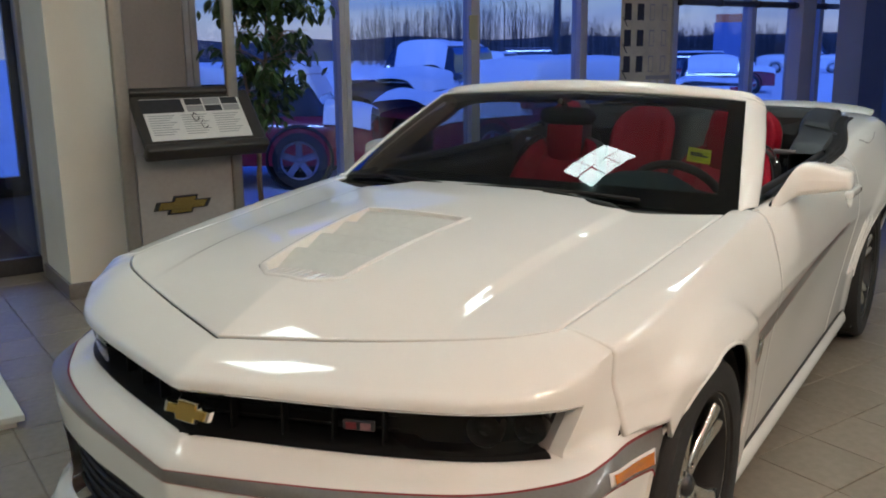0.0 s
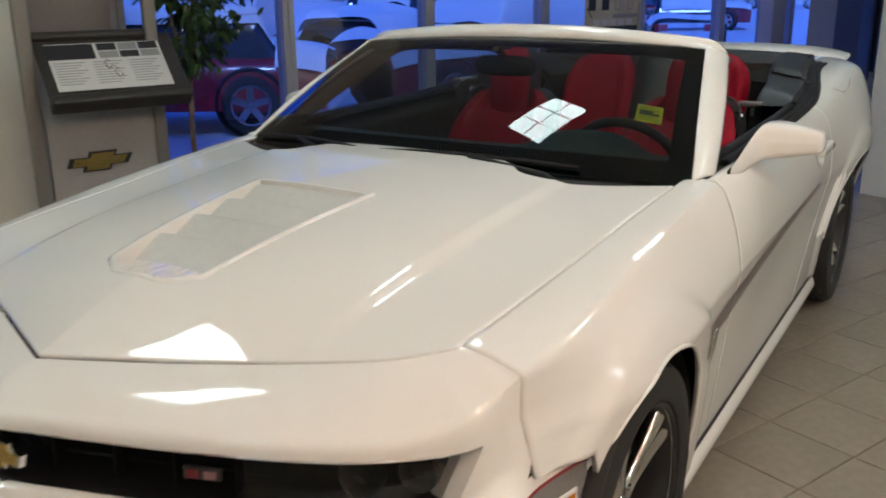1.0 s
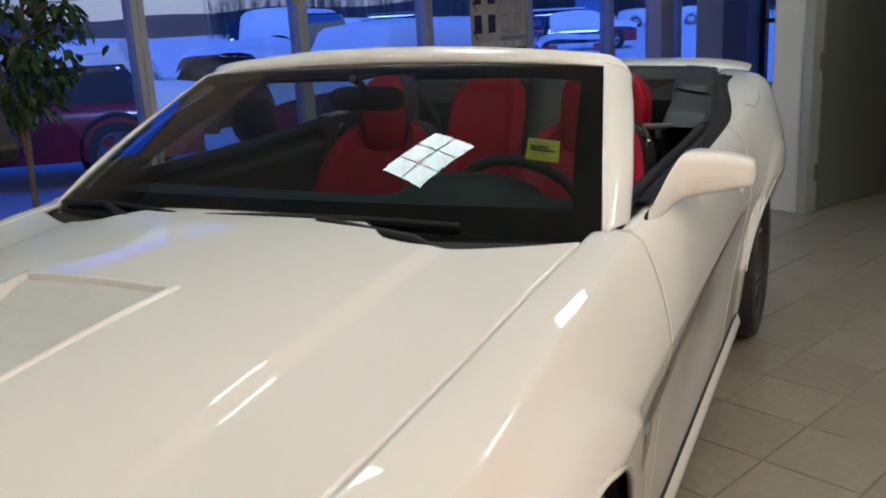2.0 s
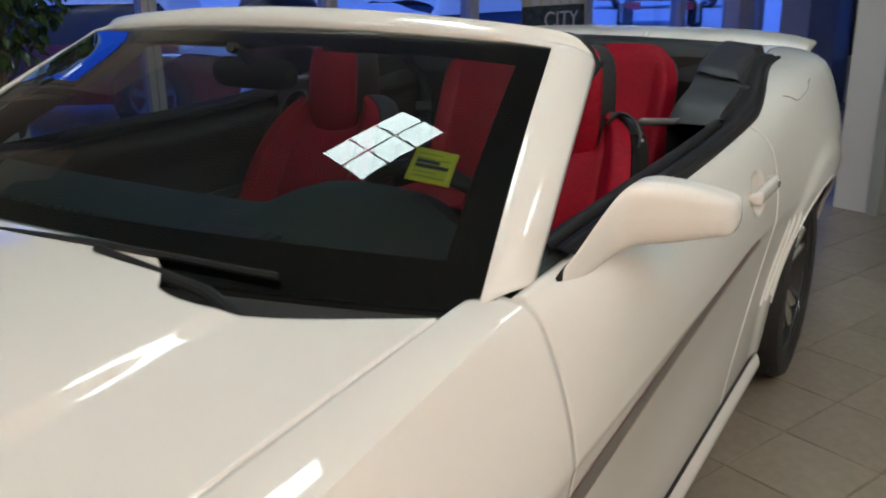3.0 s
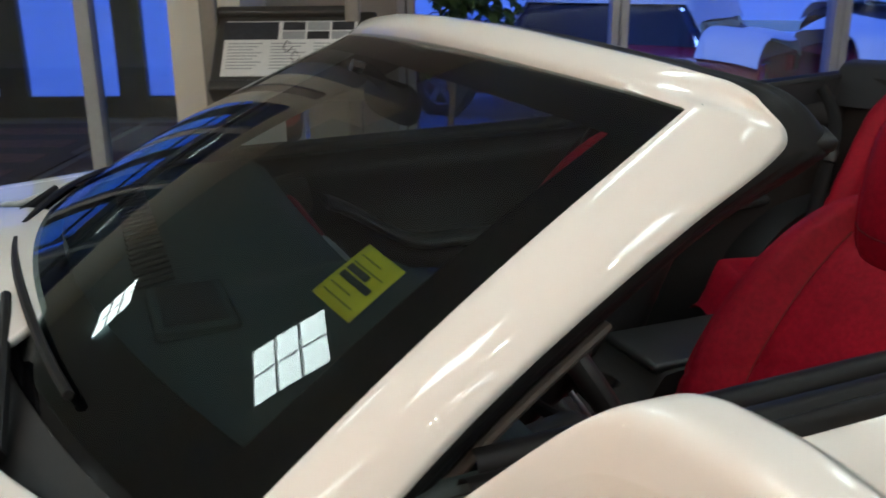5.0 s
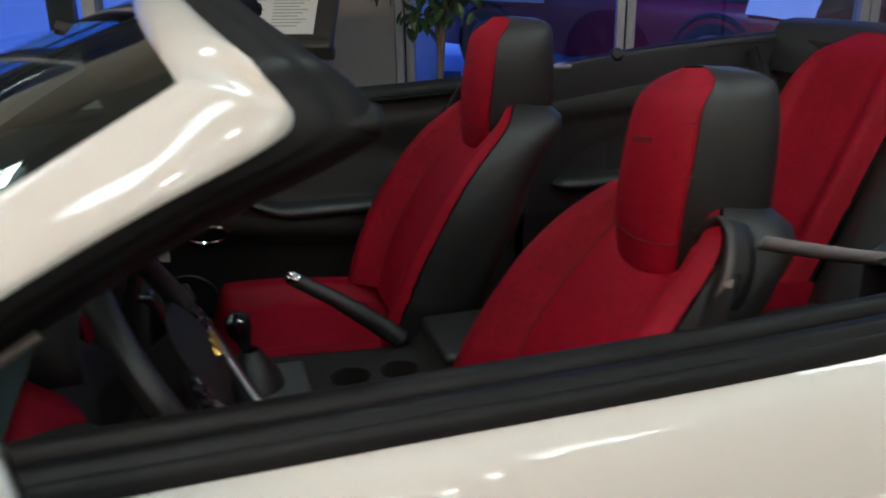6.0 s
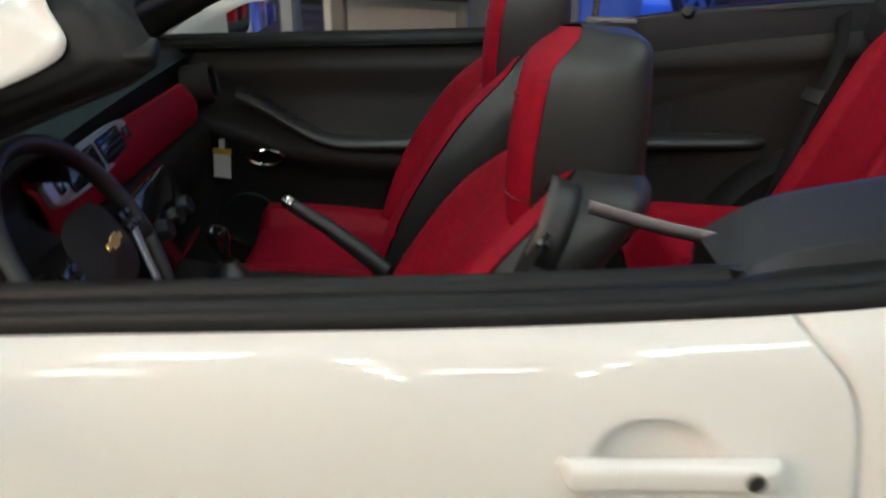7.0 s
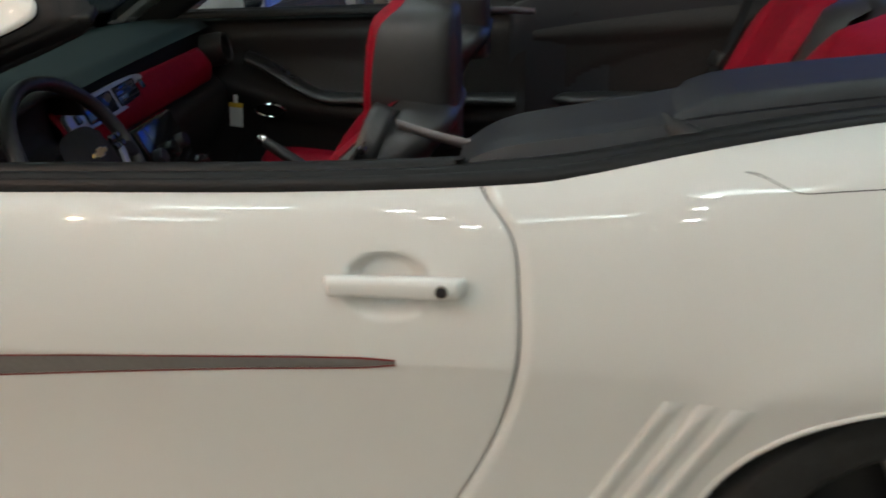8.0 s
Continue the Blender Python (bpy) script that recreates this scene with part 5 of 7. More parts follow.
for sd in (1, -1):
    for k in (0.30, 0.55):
        part("tail_lamp", boxed(sd * k - 0.10, sd * k + 0.10, 3.86, 3.90, 0.82, 0.95, None, 0.02), REDBADGE, CAR)
b = bmesh.new()
tube(b, [(0.12, 3.44, 1.15), (0.12, 3.47, 1.175), (0.12, 3.51, 1.185)], [0.014, 0.011, 0.006], 8)
part("antenna_fin", b, WHITE, CAR)
def fuel_line(sd):
    b = bmesh.new()
    pts = []
    for k in range(25):
        f = k / 24
        y = 2.50 + 0.34 * f
        zz = crest(y) - 0.006 - 0.030 * ease(0, 0.25, f) + 0.018 * ease(0.6, 1, f)
        pts.append((half_width(y, zz) - 0.0004, y, zz))
    tube(b, pts, 0.0010, 5)
    return b
part("fuel_door_seam", fuel_line(1), RUBBER, CAR)

# ---- windscreen, its frame and seals ----
def glass(a, f):
    """Point on the glass: a from -1 to 1 across, f from 0 (cowl) to 1 (header)."""
    e = 1 - a * a
    lo = Vector((0.816 * a, 0.643 - 0.198 * e, 1.002 + 0.028 * e))
    hi = Vector((0.668 * a, 1.214 - 0.060 * e, 1.328 + 0.032 * e))
    p = lo.lerp(hi, f)
    n = Vector((0, -0.5, 0.86))
    return p + n * (0.030 * math.sin(math.pi * f) * (0.4 + 0.6 * e))


part("windscreen", grid(lambda u, v: glass((2 * u - 1) * 1.03, v * 1.03), 48, 24), WINDSHIELD, CAR, "tinted curved windscreen", smooth=80)
def border(a0, a1, f0, f1, nu, nv, rag=0.0):
    return grid(lambda u, v: glass(a0 + (a1 - a0) * u, f0 + (f1 - f0) * v) - Vector((0, -0.5, 0.86)) * 0.004, nu, nv)
part("glass_border", border(-1, 1, -0.02, 0.14, 40, 6), FRIT, CAR)
part("glass_border", border(-1.03, 1.03, 0.90, 1.04, 40, 4), FRIT, CAR)
part("glass_border", border(0.925, 1.03, 0.1, 0.95, 4, 24), FRIT, CAR)
part("glass_border", border(-1.03, -0.925, 0.1, 0.95, 4, 24), FRIT, CAR)

PAINT = [(0.845, 0.775, 1.003), (0.826, 0.890, 1.087), (0.798, 1.020, 1.158), (0.765, 1.160, 1.222), (0.731, 1.290, 1.272), (0.720, 1.320, 1.300), (0.698, 1.297, 1.338), (0.640, 1.275, 1.354), (0.45, 1.244, 1.373), (0.25, 1.222, 1.387), (0, 1.212, 1.393)]
T_TOP = 0.47
def inner_edge(t):
    p = glass(0.995, t / T_TOP) if t < T_TOP else glass(0.995 * (1 - (t - T_TOP) / (1 - T_TOP)), 1.0)
    return p.lerp(paint_edge(t), 0.12)
def paint_edge(t):
    """Where the painted frame ends and its rubber begins."""
    return spline(PAINT, t)
def frame_half(u, v, sd):
    """Flat-faced section with small rounded edges."""
    t = u
    i, o = inner_edge(t), paint_edge(t)
    up = Vector((0.55 * (1 - ease(0.4, 0.7, t)), -0.35 * (1 - ease(0.45, 0.7, t)) - 0.1, 0.75)).normalized()
    f = max(0.0, (v - 0.07) / 0.93)
    p = i.lerp(o, f) + up * (0.015 * math.sin(math.pi * f) ** 0.6 + 0.006 * (1 - f))
    if v < 0.05:
        p = i.lerp(o, 0.03) - up * 0.022
    return Vector((sd * p.x, p.y, p.z))
part("windscreen_frame", grid(lambda u, v: frame_half(1 - abs(2 * u - 1), v, 1 if u < 0.5 else -1), 180, 14), WHITE, CAR, smooth=60, thick=0.004)
for sd in (1, -1):
    # rubber seal along the outer edge and inner lining
    def trim_edge(u):
        k = ease(0.34, 0.46, u)
        return paint_edge(u) + Vector((-0.040, 0.035, -0.034)) * (1 - k) * (0.25 + 0.75 * ease(0.0, 0.05, u)) + Vector((-0.022, 0.092, -0.020)) * k
    def seal(u, v, sd=sd):
        o = paint_edge(u) - Vector((0.002, 0, 0.003))
        p = o.lerp(trim_edge(u), v)
        k = ease(0.42, 0.6, u)
        p += Vector((0.25 * (1 - k), 0.35 + 0.25 * (1 - k), 0.1 + 0.7 * k)) * (0.018 * math.sin(math.pi * v) - 0.006 * math.exp(-((v - 0.42) / 0.09) ** 2))
        return Vector((sd * p.x, p.y, p.z))
    part("frame_seal", grid(seal, 90, 14), SEAL, CAR, smooth=60)
    def lining(u, v, sd=sd):
        a = trim_edge(u)
        c = inner_edge(u) + Vector((-0.01, 0.02, -0.035))
        p = a.lerp(c, v) + Vector((0, 0.02, -0.03)) * math.sin(math.pi * v)
        return Vector((sd * p.x, p.y, p.z))
    part("frame_lining", grid(lining, 60, 6), BLACK, CAR, smooth=60)
    b = bmesh.new()
    tube(b, [(sd * q.x, q.y, q.z) for q in (trim_edge(0.03 + 0.02 * k) + Vector((0.004, 0.006, -0.006)) for k in range(10))], 0.007, 8)
    part("channel_strip", b, material("channel_grey", (0.055, 0.048, 0.042), 0.5, grain=0.15, scale=60) if sd > 0 else bpy.data.materials["channel_grey"], CAR)
# header latch nubs
for sd in (1, -1):
    part("header_corner", boxed(-0.022, 0.014, -0.020, 0.020, -0.010, 0.010, pose(sd * 0.700, 1.392, 1.284, 0, sd * 30, 0), 0.007), SEAL, CAR)

# cowl and wipers
part("cowl", grid(lambda u, v: glass((2 * u - 1), -0.02 - 0.26 * v) + Vector((0, 0, -0.012 * v + 0.0)), 30, 5), BLACK, CAR)
for x0, x1, y0, y1 in ((0.52, -0.10, 0.50, 0.485), (-0.20, -0.74, 0.455, 0.60)):
    b = bmesh.new()
    def on_glass(a, f, h):
        return glass(a, f) + Vector((0, -0.5, 0.86)) * h
    tube(b, [on_glass(x0 / 0.8, -0.10, 0.012), on_glass(x0 / 0.8 - 0.1, -0.04, 0.024), on_glass((x0 + x1) / 1.6, 0.030, 0.024)], [0.014, 0.011, 0.007], 8)
    wp = part("wiper", b, SEAL, CAR)
    b = bmesh.new()
    tube(b, [on_glass((x0 * (1 - k / 10) + x1 * k / 10) / 0.8, 0.032 + 0.02 * math.sin(k / 10 * 3.14), 0.012) for k in range(11)], 0.0065, 6)
    part("wiper_blade", b, SEAL, wp)
# yellow notice inside the glass
tag = new("windscreen_notice")
tagged(tag, "small yellow printed notice stuck inside the windscreen", "notice")
def sticker(u, v, g=1.0, h=0.010):
    a = 0.776 + 0.100 * (0.5 + (u - 0.5) * g) + 0.003 * (1 - v)
    return glass(a, 0.386 + 0.118 * (0.5 + (v - 0.5) * g) - 0.012 * u) - Vector((0, -0.5, 0.86)) * h
part("sheet", grid(sticker, 6, 6), material("yellow_paper", (0.72, 0.66, 0.03), 0.55, grain=0.05, scale=90), tag, thick=0.001)
for k in range(6):
    part("printed_bar", grid(lambda u, v, k=k: sticker(0.12 + 0.76 * u * (0.7 if k % 2 else 1.0), 0.13 + 0.135 * k + 0.05 * v * (2.2 if k in (2, 3) else 0.5), 1.0, 0.0085), 4, 1), INK if k in (2, 3) else material("green_ink", (0.16, 0.18, 0.02), 0.6), tag)

# ---- door mirrors ----
for sd in (1, -1):
    def shell(u, v, sd=sd):
        """Wedge housing on a short foot: thin root, deep middle, blunt thin tip."""
        a = 2 * math.pi * v
        us = (0, 0.12, 0.32, 0.45, 0.68, 0.88, 0.97, 1.0)
        x = curve(u, us, (0.872, 0.888, 0.914, 0.936, 1.005, 1.062, 1.085, 1.088))
        y = curve(u, us, (0.842, 0.872, 0.970, 1.018, 1.052, 1.076, 1.088, 1.090))
        z = curve(u, us, (0.998, 1.016, 1.062, 1.078, 1.080, 1.077, 1.073, 1.072))
        hh = curve(u, us, (0.018, 0.028, 0.052, 0.058, 0.050, 0.037, 0.026, 0.0005))
        dd = curve(u, us, (0.050, 0.048, 0.054, 0.058, 0.054, 0.044, 0.034, 0.0005))
        ca, sa = math.cos(a), math.sin(a)
        sq = (abs(ca) ** 5.0 + abs(sa) ** 5.0) ** (-1 / 5.0)
        yy = -ca * sq * dd * (0.75 if ca < 0 else 1.05)
        zz = sa * sq * hh * (1.0 if sa > 0 else 0.92)
        far = 0.0 if sd > 0 else 1.0
        return Vector((sd * x, y + 0.10 * far + yy + 0.22 * max(0.0, zz) * (ca > 0) * ca, z - 0.010 * far + zz))
    mir = part("door_mirror", grid(shell, 56, 48), WHITE, CAR, smooth=60)
    def foot(u, v):
        k = 0.02 + 0.06 * u
        mid = (shell(k, 0.0) + shell(k, 0.5)) / 2
        return mid + (shell(k, v) - mid) * (1.02 + 0.07 * math.sin(math.pi * u))
    part("mirror_gasket", grid(foot, 8, 36), SEAL, mir)
    def mglass(u, v, sd=sd):
        p = shell(0.30 + 0.64 * u, 0.5)
        q = shell(0.30 + 0.64 * u, 0.25)
        r_ = shell(0.30 + 0.64 * u, 0.75)
        f = r_.lerp(q, 0.10 + 0.80 * v)
        return Vector((p.x, p.y + 0.003, f.z))
    part("mirror_glass", grid(mglass, 14, 8), CHROME, mir)
    # window sill trims
    for host_y0, host_y1, nm in ((0.875, SEAM_R, "belt_seal"), (SEAM_R, 3.0, "belt_seal")):
        def belt(u, v, sd=sd, y0=host_y0, y1=host_y1):
            y = y0 + (y1 - y0) * u
            x0 = half_width(y, crest(y)) - (0.004 if y < 2.16 else 0.004 + 0.10 * ease(2.16, 2.9, y))
            a = math.pi * v
            return Vector((sd * (x0 - 0.014 + 0.020 * math.cos(a) - (0.014 + 0.036 * ease(2.02, 2.14, y)) * v * v), y, crest(y) - 0.004 * (1 - v) ** 3 + 0.004 + 0.020 * math.sin(a) ** 0.7 - 0.007 * math.exp(-((v - 0.42) / 0.07) ** 2) + (0.012 if y > 2.16 else 0.0) * ease(2.16, 2.6, y) + 0.004 * v))
        part(nm, grid(belt, 40, 24), SEAL, CAR, smooth=60)
    def inner_belt(u, v, sd=sd):
        y = 0.90 + (SEAM_R - 0.05 - 0.90) * u
        x0 = half_width(y, crest(y)) - 0.075
        a = math.pi * v
        return Vector((sd * (x0 + 0.018 * math.cos(a)), y, crest(y) + 0.004 + 0.022 * math.sin(a)))
    part("window_slot_seal", grid(inner_belt, 40, 10), SEAL, CAR, smooth=60)

# ---- wheels ----
def wheel(x, y, sd, spin):
    mm = Matrix.Translation((x, y, 0.365)) @ (Matrix() if sd > 0 else Matrix.Rotation(math.pi, 4, "Z")) @ Matrix.Rotation(spin, 4, "X")
    b = bmesh.new()
    lathe(b, [(0.262, -0.11), (0.30, -0.125), (0.345, -0.118), (0.362, -0.095), (0.365, 0.0), (0.362, 0.095), (0.347, 0.118), (0.30, 0.127), (0.268, 0.118), (0.258, 0.10)], 72, mm)
    ty = part("wheel", b, RUBBER, CAR)
    b = bmesh.new()
    for k in range(60):
        box(b, -0.088, 0.088, -0.0018, 0.0018, 0.3635, 0.3668, mm @ Matrix.Rotation(2 * math.pi * k / 60, 4, "X"))
    part("tread", b, BLACK, ty, smooth=0)
    b = bmesh.new()
    lathe(b, [(0.255, -0.09), (0.243, -0.05), (0.240, 0.06), (0.248, 0.095), (0.262, 0.108), (0.268, 0.104), (0.262, 0.112), (0.252, 0.105)], 64, mm)
    rim_barrel = part("rim", b, BLACK, ty)
    b = bmesh.new()
    lathe(b, [(0.2535, 0.101), (0.258, 0.1085), (0.266, 0.112), (0.269, 0.106)], 64, mm)
    part("rim_lip", b, ALLOY, rim_barrel, "polished outer lip")
    b = bmesh.new()
    lathe(b, [(0.0, 0.02), (0.06, 0.02), (0.17, 0.0), (0.175, -0.02), (0.0, -0.02)], 48, mm)
    part("brake_disc", b, BLACK, ty)
    for k in range(5):
        rot = mm @ Matrix.Rotation(2 * math.pi * k / 5, 4, "X")
        def spoke(u, v, rot=rot):
            r_ = 0.03 + 0.222 * u
            w = curve(u, (0, 0.3, 0.7, 1.0), (0.036, 0.036, 0.050, 0.078))
            a = 2 * math.pi * v
            ca, sa = math.cos(a), math.sin(a)
            sq = (abs(ca) ** 4 + abs(sa) ** 4) ** -0.25
            h = curve(u, (0, 0.35, 0.8, 1.0), (0.068, 0.074, 0.090, 0.098))
            return rot @ Vector((h - 0.018 + 0.018 * sa * sq - 0.010 * math.exp(-((w * ca * sq) / 0.012) ** 2) * max(0, sa) * ease(0.2, 0.5, u), w * ca * sq, r_))
        part("spoke", grid(spoke, 14, 20), ALLOY, ty, smooth=50)
    b = bmesh.new()
    lathe(b, [(0.0, 0.084), (0.022, 0.083), (0.030, 0.076), (0.036, 0.06)], 24, mm)
    part("hub_cap", b, DARKALLOY, ty)
    for k in range(5):
        b = bmesh.new()
        lathe(b, [(0.0, 0.074), (0.009, 0.074), (0.010, 0.055)], 10, mm @ Matrix.Translation((0, 0.055 * math.cos(2 * math.pi * (k + 0.5) / 5), 0.055 * math.sin(2 * math.pi * (k + 0.5) / 5))))
        part("lug_nut", b, CHROME, ty)


wheel(0.825, 0.0, 1, 0.25)
wheel(-0.825, 0.0, -1, 0.6)
wheel(0.835, 2.852, 1, 0.1)
wheel(-0.835, 2.852, -1, 0.9)

# ---- interior of the convertible ----
RED = material("red_leather", (0.285, 0.004, 0.018), 0.55, spec=0.15, grain=0.16, scale=90, stain=0.12, stain_scale=9, bump=0.45, bump_scale=450)
LEATHER = material("black_leather", (0.019, 0.0185, 0.019), 0.40, spec=0.75, grain=0.15, scale=60, bump=0.35, bump_scale=450)
TRIM = material("black_trim", (0.026, 0.0235, 0.023), 0.55, spec=0.25, grain=0.2, scale=200, bump=0.3, bump_scale=700)
DASHTOP = material("dash_top", (0.042, 0.060, 0.062), 0.60, spec=0.3, grain=0.15, scale=250, bump=0.35, bump_scale=600)
CARPET = material("black_carpet", (0.006, 0.005, 0.005), 0.95, spec=0.1, grain=0.3, scale=300, bump=0.8, bump_scale=500)
TOPCLOTH = material("dark_boot_cover", (0.015, 0.0165, 0.021), 0.45, spec=0.6, grain=0.12, scale=300, stain=0.1, bump=0.3, bump_scale=800)
SILVER = material("silver_plastic", (0.45, 0.47, 0.50), 0.30, metal=0.5, grain=0.03)
SCREEN = material("dark_screen", (0.01, 0.015, 0.03), 0.08, coat=0.6)
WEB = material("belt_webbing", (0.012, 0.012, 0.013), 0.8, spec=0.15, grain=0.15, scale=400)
# paler than WEB: the lamps' sheen is put into its colour
LITWEB = material("belt_webbing_lit", (0.22, 0.22, 0.24), 0.35, grain=0.1, scale=400)
STITCH = material("stitching", (0.16, 0.01, 0.012), 0.8)

tub = bmesh.new()
add_grid(tub, lambda u, v: Vector(((2 * u - 1) * 0.80, 0.62 + 2.35 * v, 0.27)), 8, 16)
add_grid(tub, lambda u, v: Vector(((2 * u - 1) * 0.80, 0.66 + 0.04 * v, 0.27 + 0.70 * v)), 8, 6)
add_grid(tub, lambda u, v: Vector(((2 * u - 1) * 0.80, 2.98, 0.27 + 0.80 * v)), 8, 6)
part("floor_tub", tub, CARPET, CAR)

for sd in (1, -1):
    # door lining: bellied panel with armrest shelf
    def lining(u, v, sd=sd):
        y = 0.78 + (SEAM_R - 0.012 - 0.78) * u
        z = crest(y) + 0.004 - (crest(y) - 0.30) * v
        x = 0.835 - 0.045 * ease(0, 0.10, v) - 0.02 * math.sin(math.pi * min(v * 1.5, 1))
        swoop = 0.775 - 0.045 * ease(1.2, 1.75, y) + 0.10 * ease(1.35, 0.95, y)
        x -= 0.055 * math.exp(-((z - swoop + 0.05) / 0.055) ** 2) * ease(0.8, 1.1, y)
        x += 0.020 * math.exp(-((z - 0.88) / 0.06) ** 2) * ease(0.95, 1.2, y) * ease(2.1, 1.9, y)
        return Vector((sd * x, y, z))
    dl = part("door_lining", grid(lining, 50, 50), TRIM, CAR, smooth=60)
    def sill_top(u, v, sd=sd):
        y = 0.78 + (SEAM_R - 0.012 - 0.78) * u
        return Vector((sd * (0.79 + 0.055 * v), y, crest(y) - 0.006 + 0.014 * math.sin(math.pi * v)))
    part("door_sill_top", grid(sill_top, 30, 6), DASHTOP, dl, smooth=60)
    def arm_rest(u, v, sd=sd):
        y = 1.16 + 0.92 * u
        a = 2 * math.pi * v
        z = 0.752 + 0.15 * ease(1.45, 1.12, y)
        return Vector((sd * (0.735 + 0.045 * math.cos(a)), y, z + 0.020 * math.sin(a)))
    part("arm_rest", grid(arm_rest, 30, 14), LEATHER, dl, smooth=60)
    b = bmesh.new()
    tube(b, [(sd * (0.715 - 0.012 * math.sin(k / 16 * 6.283)), 1.225 + 0.052 * math.cos(k / 16 * 6.283), 0.715 + 0.026 * math.sin(k / 16 * 6.283)) for k in range(17)], 0.0055, 8)
    part("door_pull", b, CHROME, dl, "chrome inner door handle")
    part("switch_plate", boxed(-0.03, 0.03, -0.10, 0.10, -0.004, 0.006, pose(sd * 0.735, 1.26, 0.845, -28, 0, 0), 0.004), LEATHER, dl)
    for k in range(3):
        part("window_switch", boxed(-0.012, 0.012, -0.012, 0.012, 0.006, 0.014, pose(sd * 0.735, 1.26, 0.845, -28, 0, 0) @ pose(0, -0.02 + 0.035 * k, 0), 0.003), GLOSSBLACK, dl)
    b = bmesh.new()
    tube(b, [(sd * 0.797, 1.45 + 0.06 * k, 0.905 - 0.004 * k) for k in range(4)], 0.0025, 6)
    part("trim_strip", b, CHROME, dl)
    b = bmesh.new()
    lathe(b, [(0.0, 0.0), (0.07, 0.0), (0.085, 0.004), (0.09, 0.0)], 28, Matrix.Translation((sd * 0.772, 1.15, 0.50)) @ (Matrix.Rotation(math.pi, 4, "Z") if sd > 0 else Matrix()))
    part("speaker", b, BLACK, dl)
    # rear side lining
    def rear_lining(u, v, sd=sd):
        y = SEAM_R + 0.012 + (2.98 - SEAM_R - 0.012) * u
        z = crest(y) + 0.010 - (crest(y) + 0.01 - 0.30) * v
        x = 0.83 - 0.10 * ease(2.1, 3.0, y) - 0.05 * ease(0, 0.14, v)
        x -= 0.010 * ease(0.0, 0.02, z - (0.93 + 0.05 * ease(2.2, 2.9, y))) * ease(0.06, 0.0, z - (0.98 + 0.05 * ease(2.2, 2.9, y)))
        cr = 0.78 + 0.21 * math.sqrt(max(0.0, min(1, (y - 2.27) / 0.55)))
        x += 0.006 * ease(-0.005, 0.005, cr - z)
        return Vector((sd * x, y, z))
    rl = part("rear_side_lining", grid(rear_lining, 60, 60), TRIM, CAR, smooth=40)
    def rear_arm(u, v, sd=sd):
        y = 2.20 + 0.46 * u
        a = 2 * math.pi * v
        e = 1 - abs(2 * u - 1) ** 10
        return Vector((sd * (0.735 + 0.05 * math.cos(a) * e), y, 0.755 + 0.022 * math.sin(a) * e))
    part("rear_arm_rest", grid(rear_arm, 24, 14), LEATHER, rl, smooth=60)
    b = bmesh.new()
    lathe(b, [(0.0, 0.006), (0.045, 0.006), (0.055, 0.009), (0.058, 0.0)], 28, Matrix.Translation((sd * 0.768, 2.46, 0.845)) @ (Matrix.Rotation(math.pi, 4, "Z") if sd > 0 else Matrix()))
    part("rear_speaker", b, BLACK, rl)
    b = bmesh.new()
    lathe(b, [(0.0, 0.004), (0.010, 0.004), (0.012, 0.0)], 12, Matrix.Translation((sd * 0.775, 2.27, 1.025)) @ (Matrix.Rotation(math.pi, 4, "Z") if sd > 0 else Matrix()))
    part("trim_plug", b, BLACK, rl)
    if sd < 0:
        part("latch_loop", boxed(-0.07, 0.07, -0.025, 0.025, -0.006, 0.006, pose(sd * 0.80, 2.20, 1.085, 0, 0, 80), 0.004), LITWEB, rl)
    b = bmesh.new()
    tube(b, [(sd * 0.815, 2.06, 1.02), (sd * 0.815, 2.06, 1.065), (sd * 0.815, 2.06, 1.07)], [0.006, 0.006, 0.010], 8)
    part("lock_button", b, BLACK, dl)

# dashboard
def dash_top(u, v):
    a = 2 * u - 1
    y0 = glass(a * 0.98, 0.0).y + 0.02
    y1 = 0.990 + 0.025 * abs(a) ** 2 + 0.05 * math.exp(-((a * 0.79 - 0.38) / 0.17) ** 2)
    y = y0 + (y1 - y0) * v
    x = a * 0.79
    z = 1.012 + 0.012 * math.sin(math.pi * v) + 0.060 * math.exp(-((x - 0.38) / 0.17) ** 4) * ease(0.45, 0.8, v) - 0.02 * ease(0.9, 1.0, v) - 0.012 * (1 - v)
    return Vector((x, y, z))
dash = part("dashboard", grid(dash_top, 60, 30), DASHTOP, CAR, smooth=60)
def dash_front(u, v):
    p = dash_top(u, 1.0)
    q = Vector((p.x, p.y - 0.022 + 0.115 * ease(0.22, 0.45, v) - 0.16 * v * v, p.z - 0.46 * v))
    return q
part("dash_face", grid(dash_front, 60, 24), TRIM, dash, smooth=60)
def red_band(u, v):
    a = 0.24 - 0.90 * u
    end = ease(0.93, 1.0, u)
    y = 0.992 + 0.05 * u + 0.035 * v + 0.020 * math.sin(math.pi * v) - 0.03 * end
    z = 0.972 - 0.014 * u - (0.122 - 0.018 * u) * v + (0.5 - v) * -0.035 * end
    return Vector((a, y, z))
part("dash_red_panel", grid(red_band, 40, 12), RED, dash, smooth=60, thick=0.01)
def red_band_left(u, v):
    a = 0.56 + 0.20 * u
    p = dash_top((a / 0.79 + 1) / 2, 1.0)
    return Vector((a, p.y - 0.01 + 0.03 * math.sin(math.pi * v) + 0.05 * v, p.z - 0.022 - 0.105 * v))
part("dash_red_panel", grid(red_band_left, 10, 10), RED, dash, smooth=60, thick=0.01)
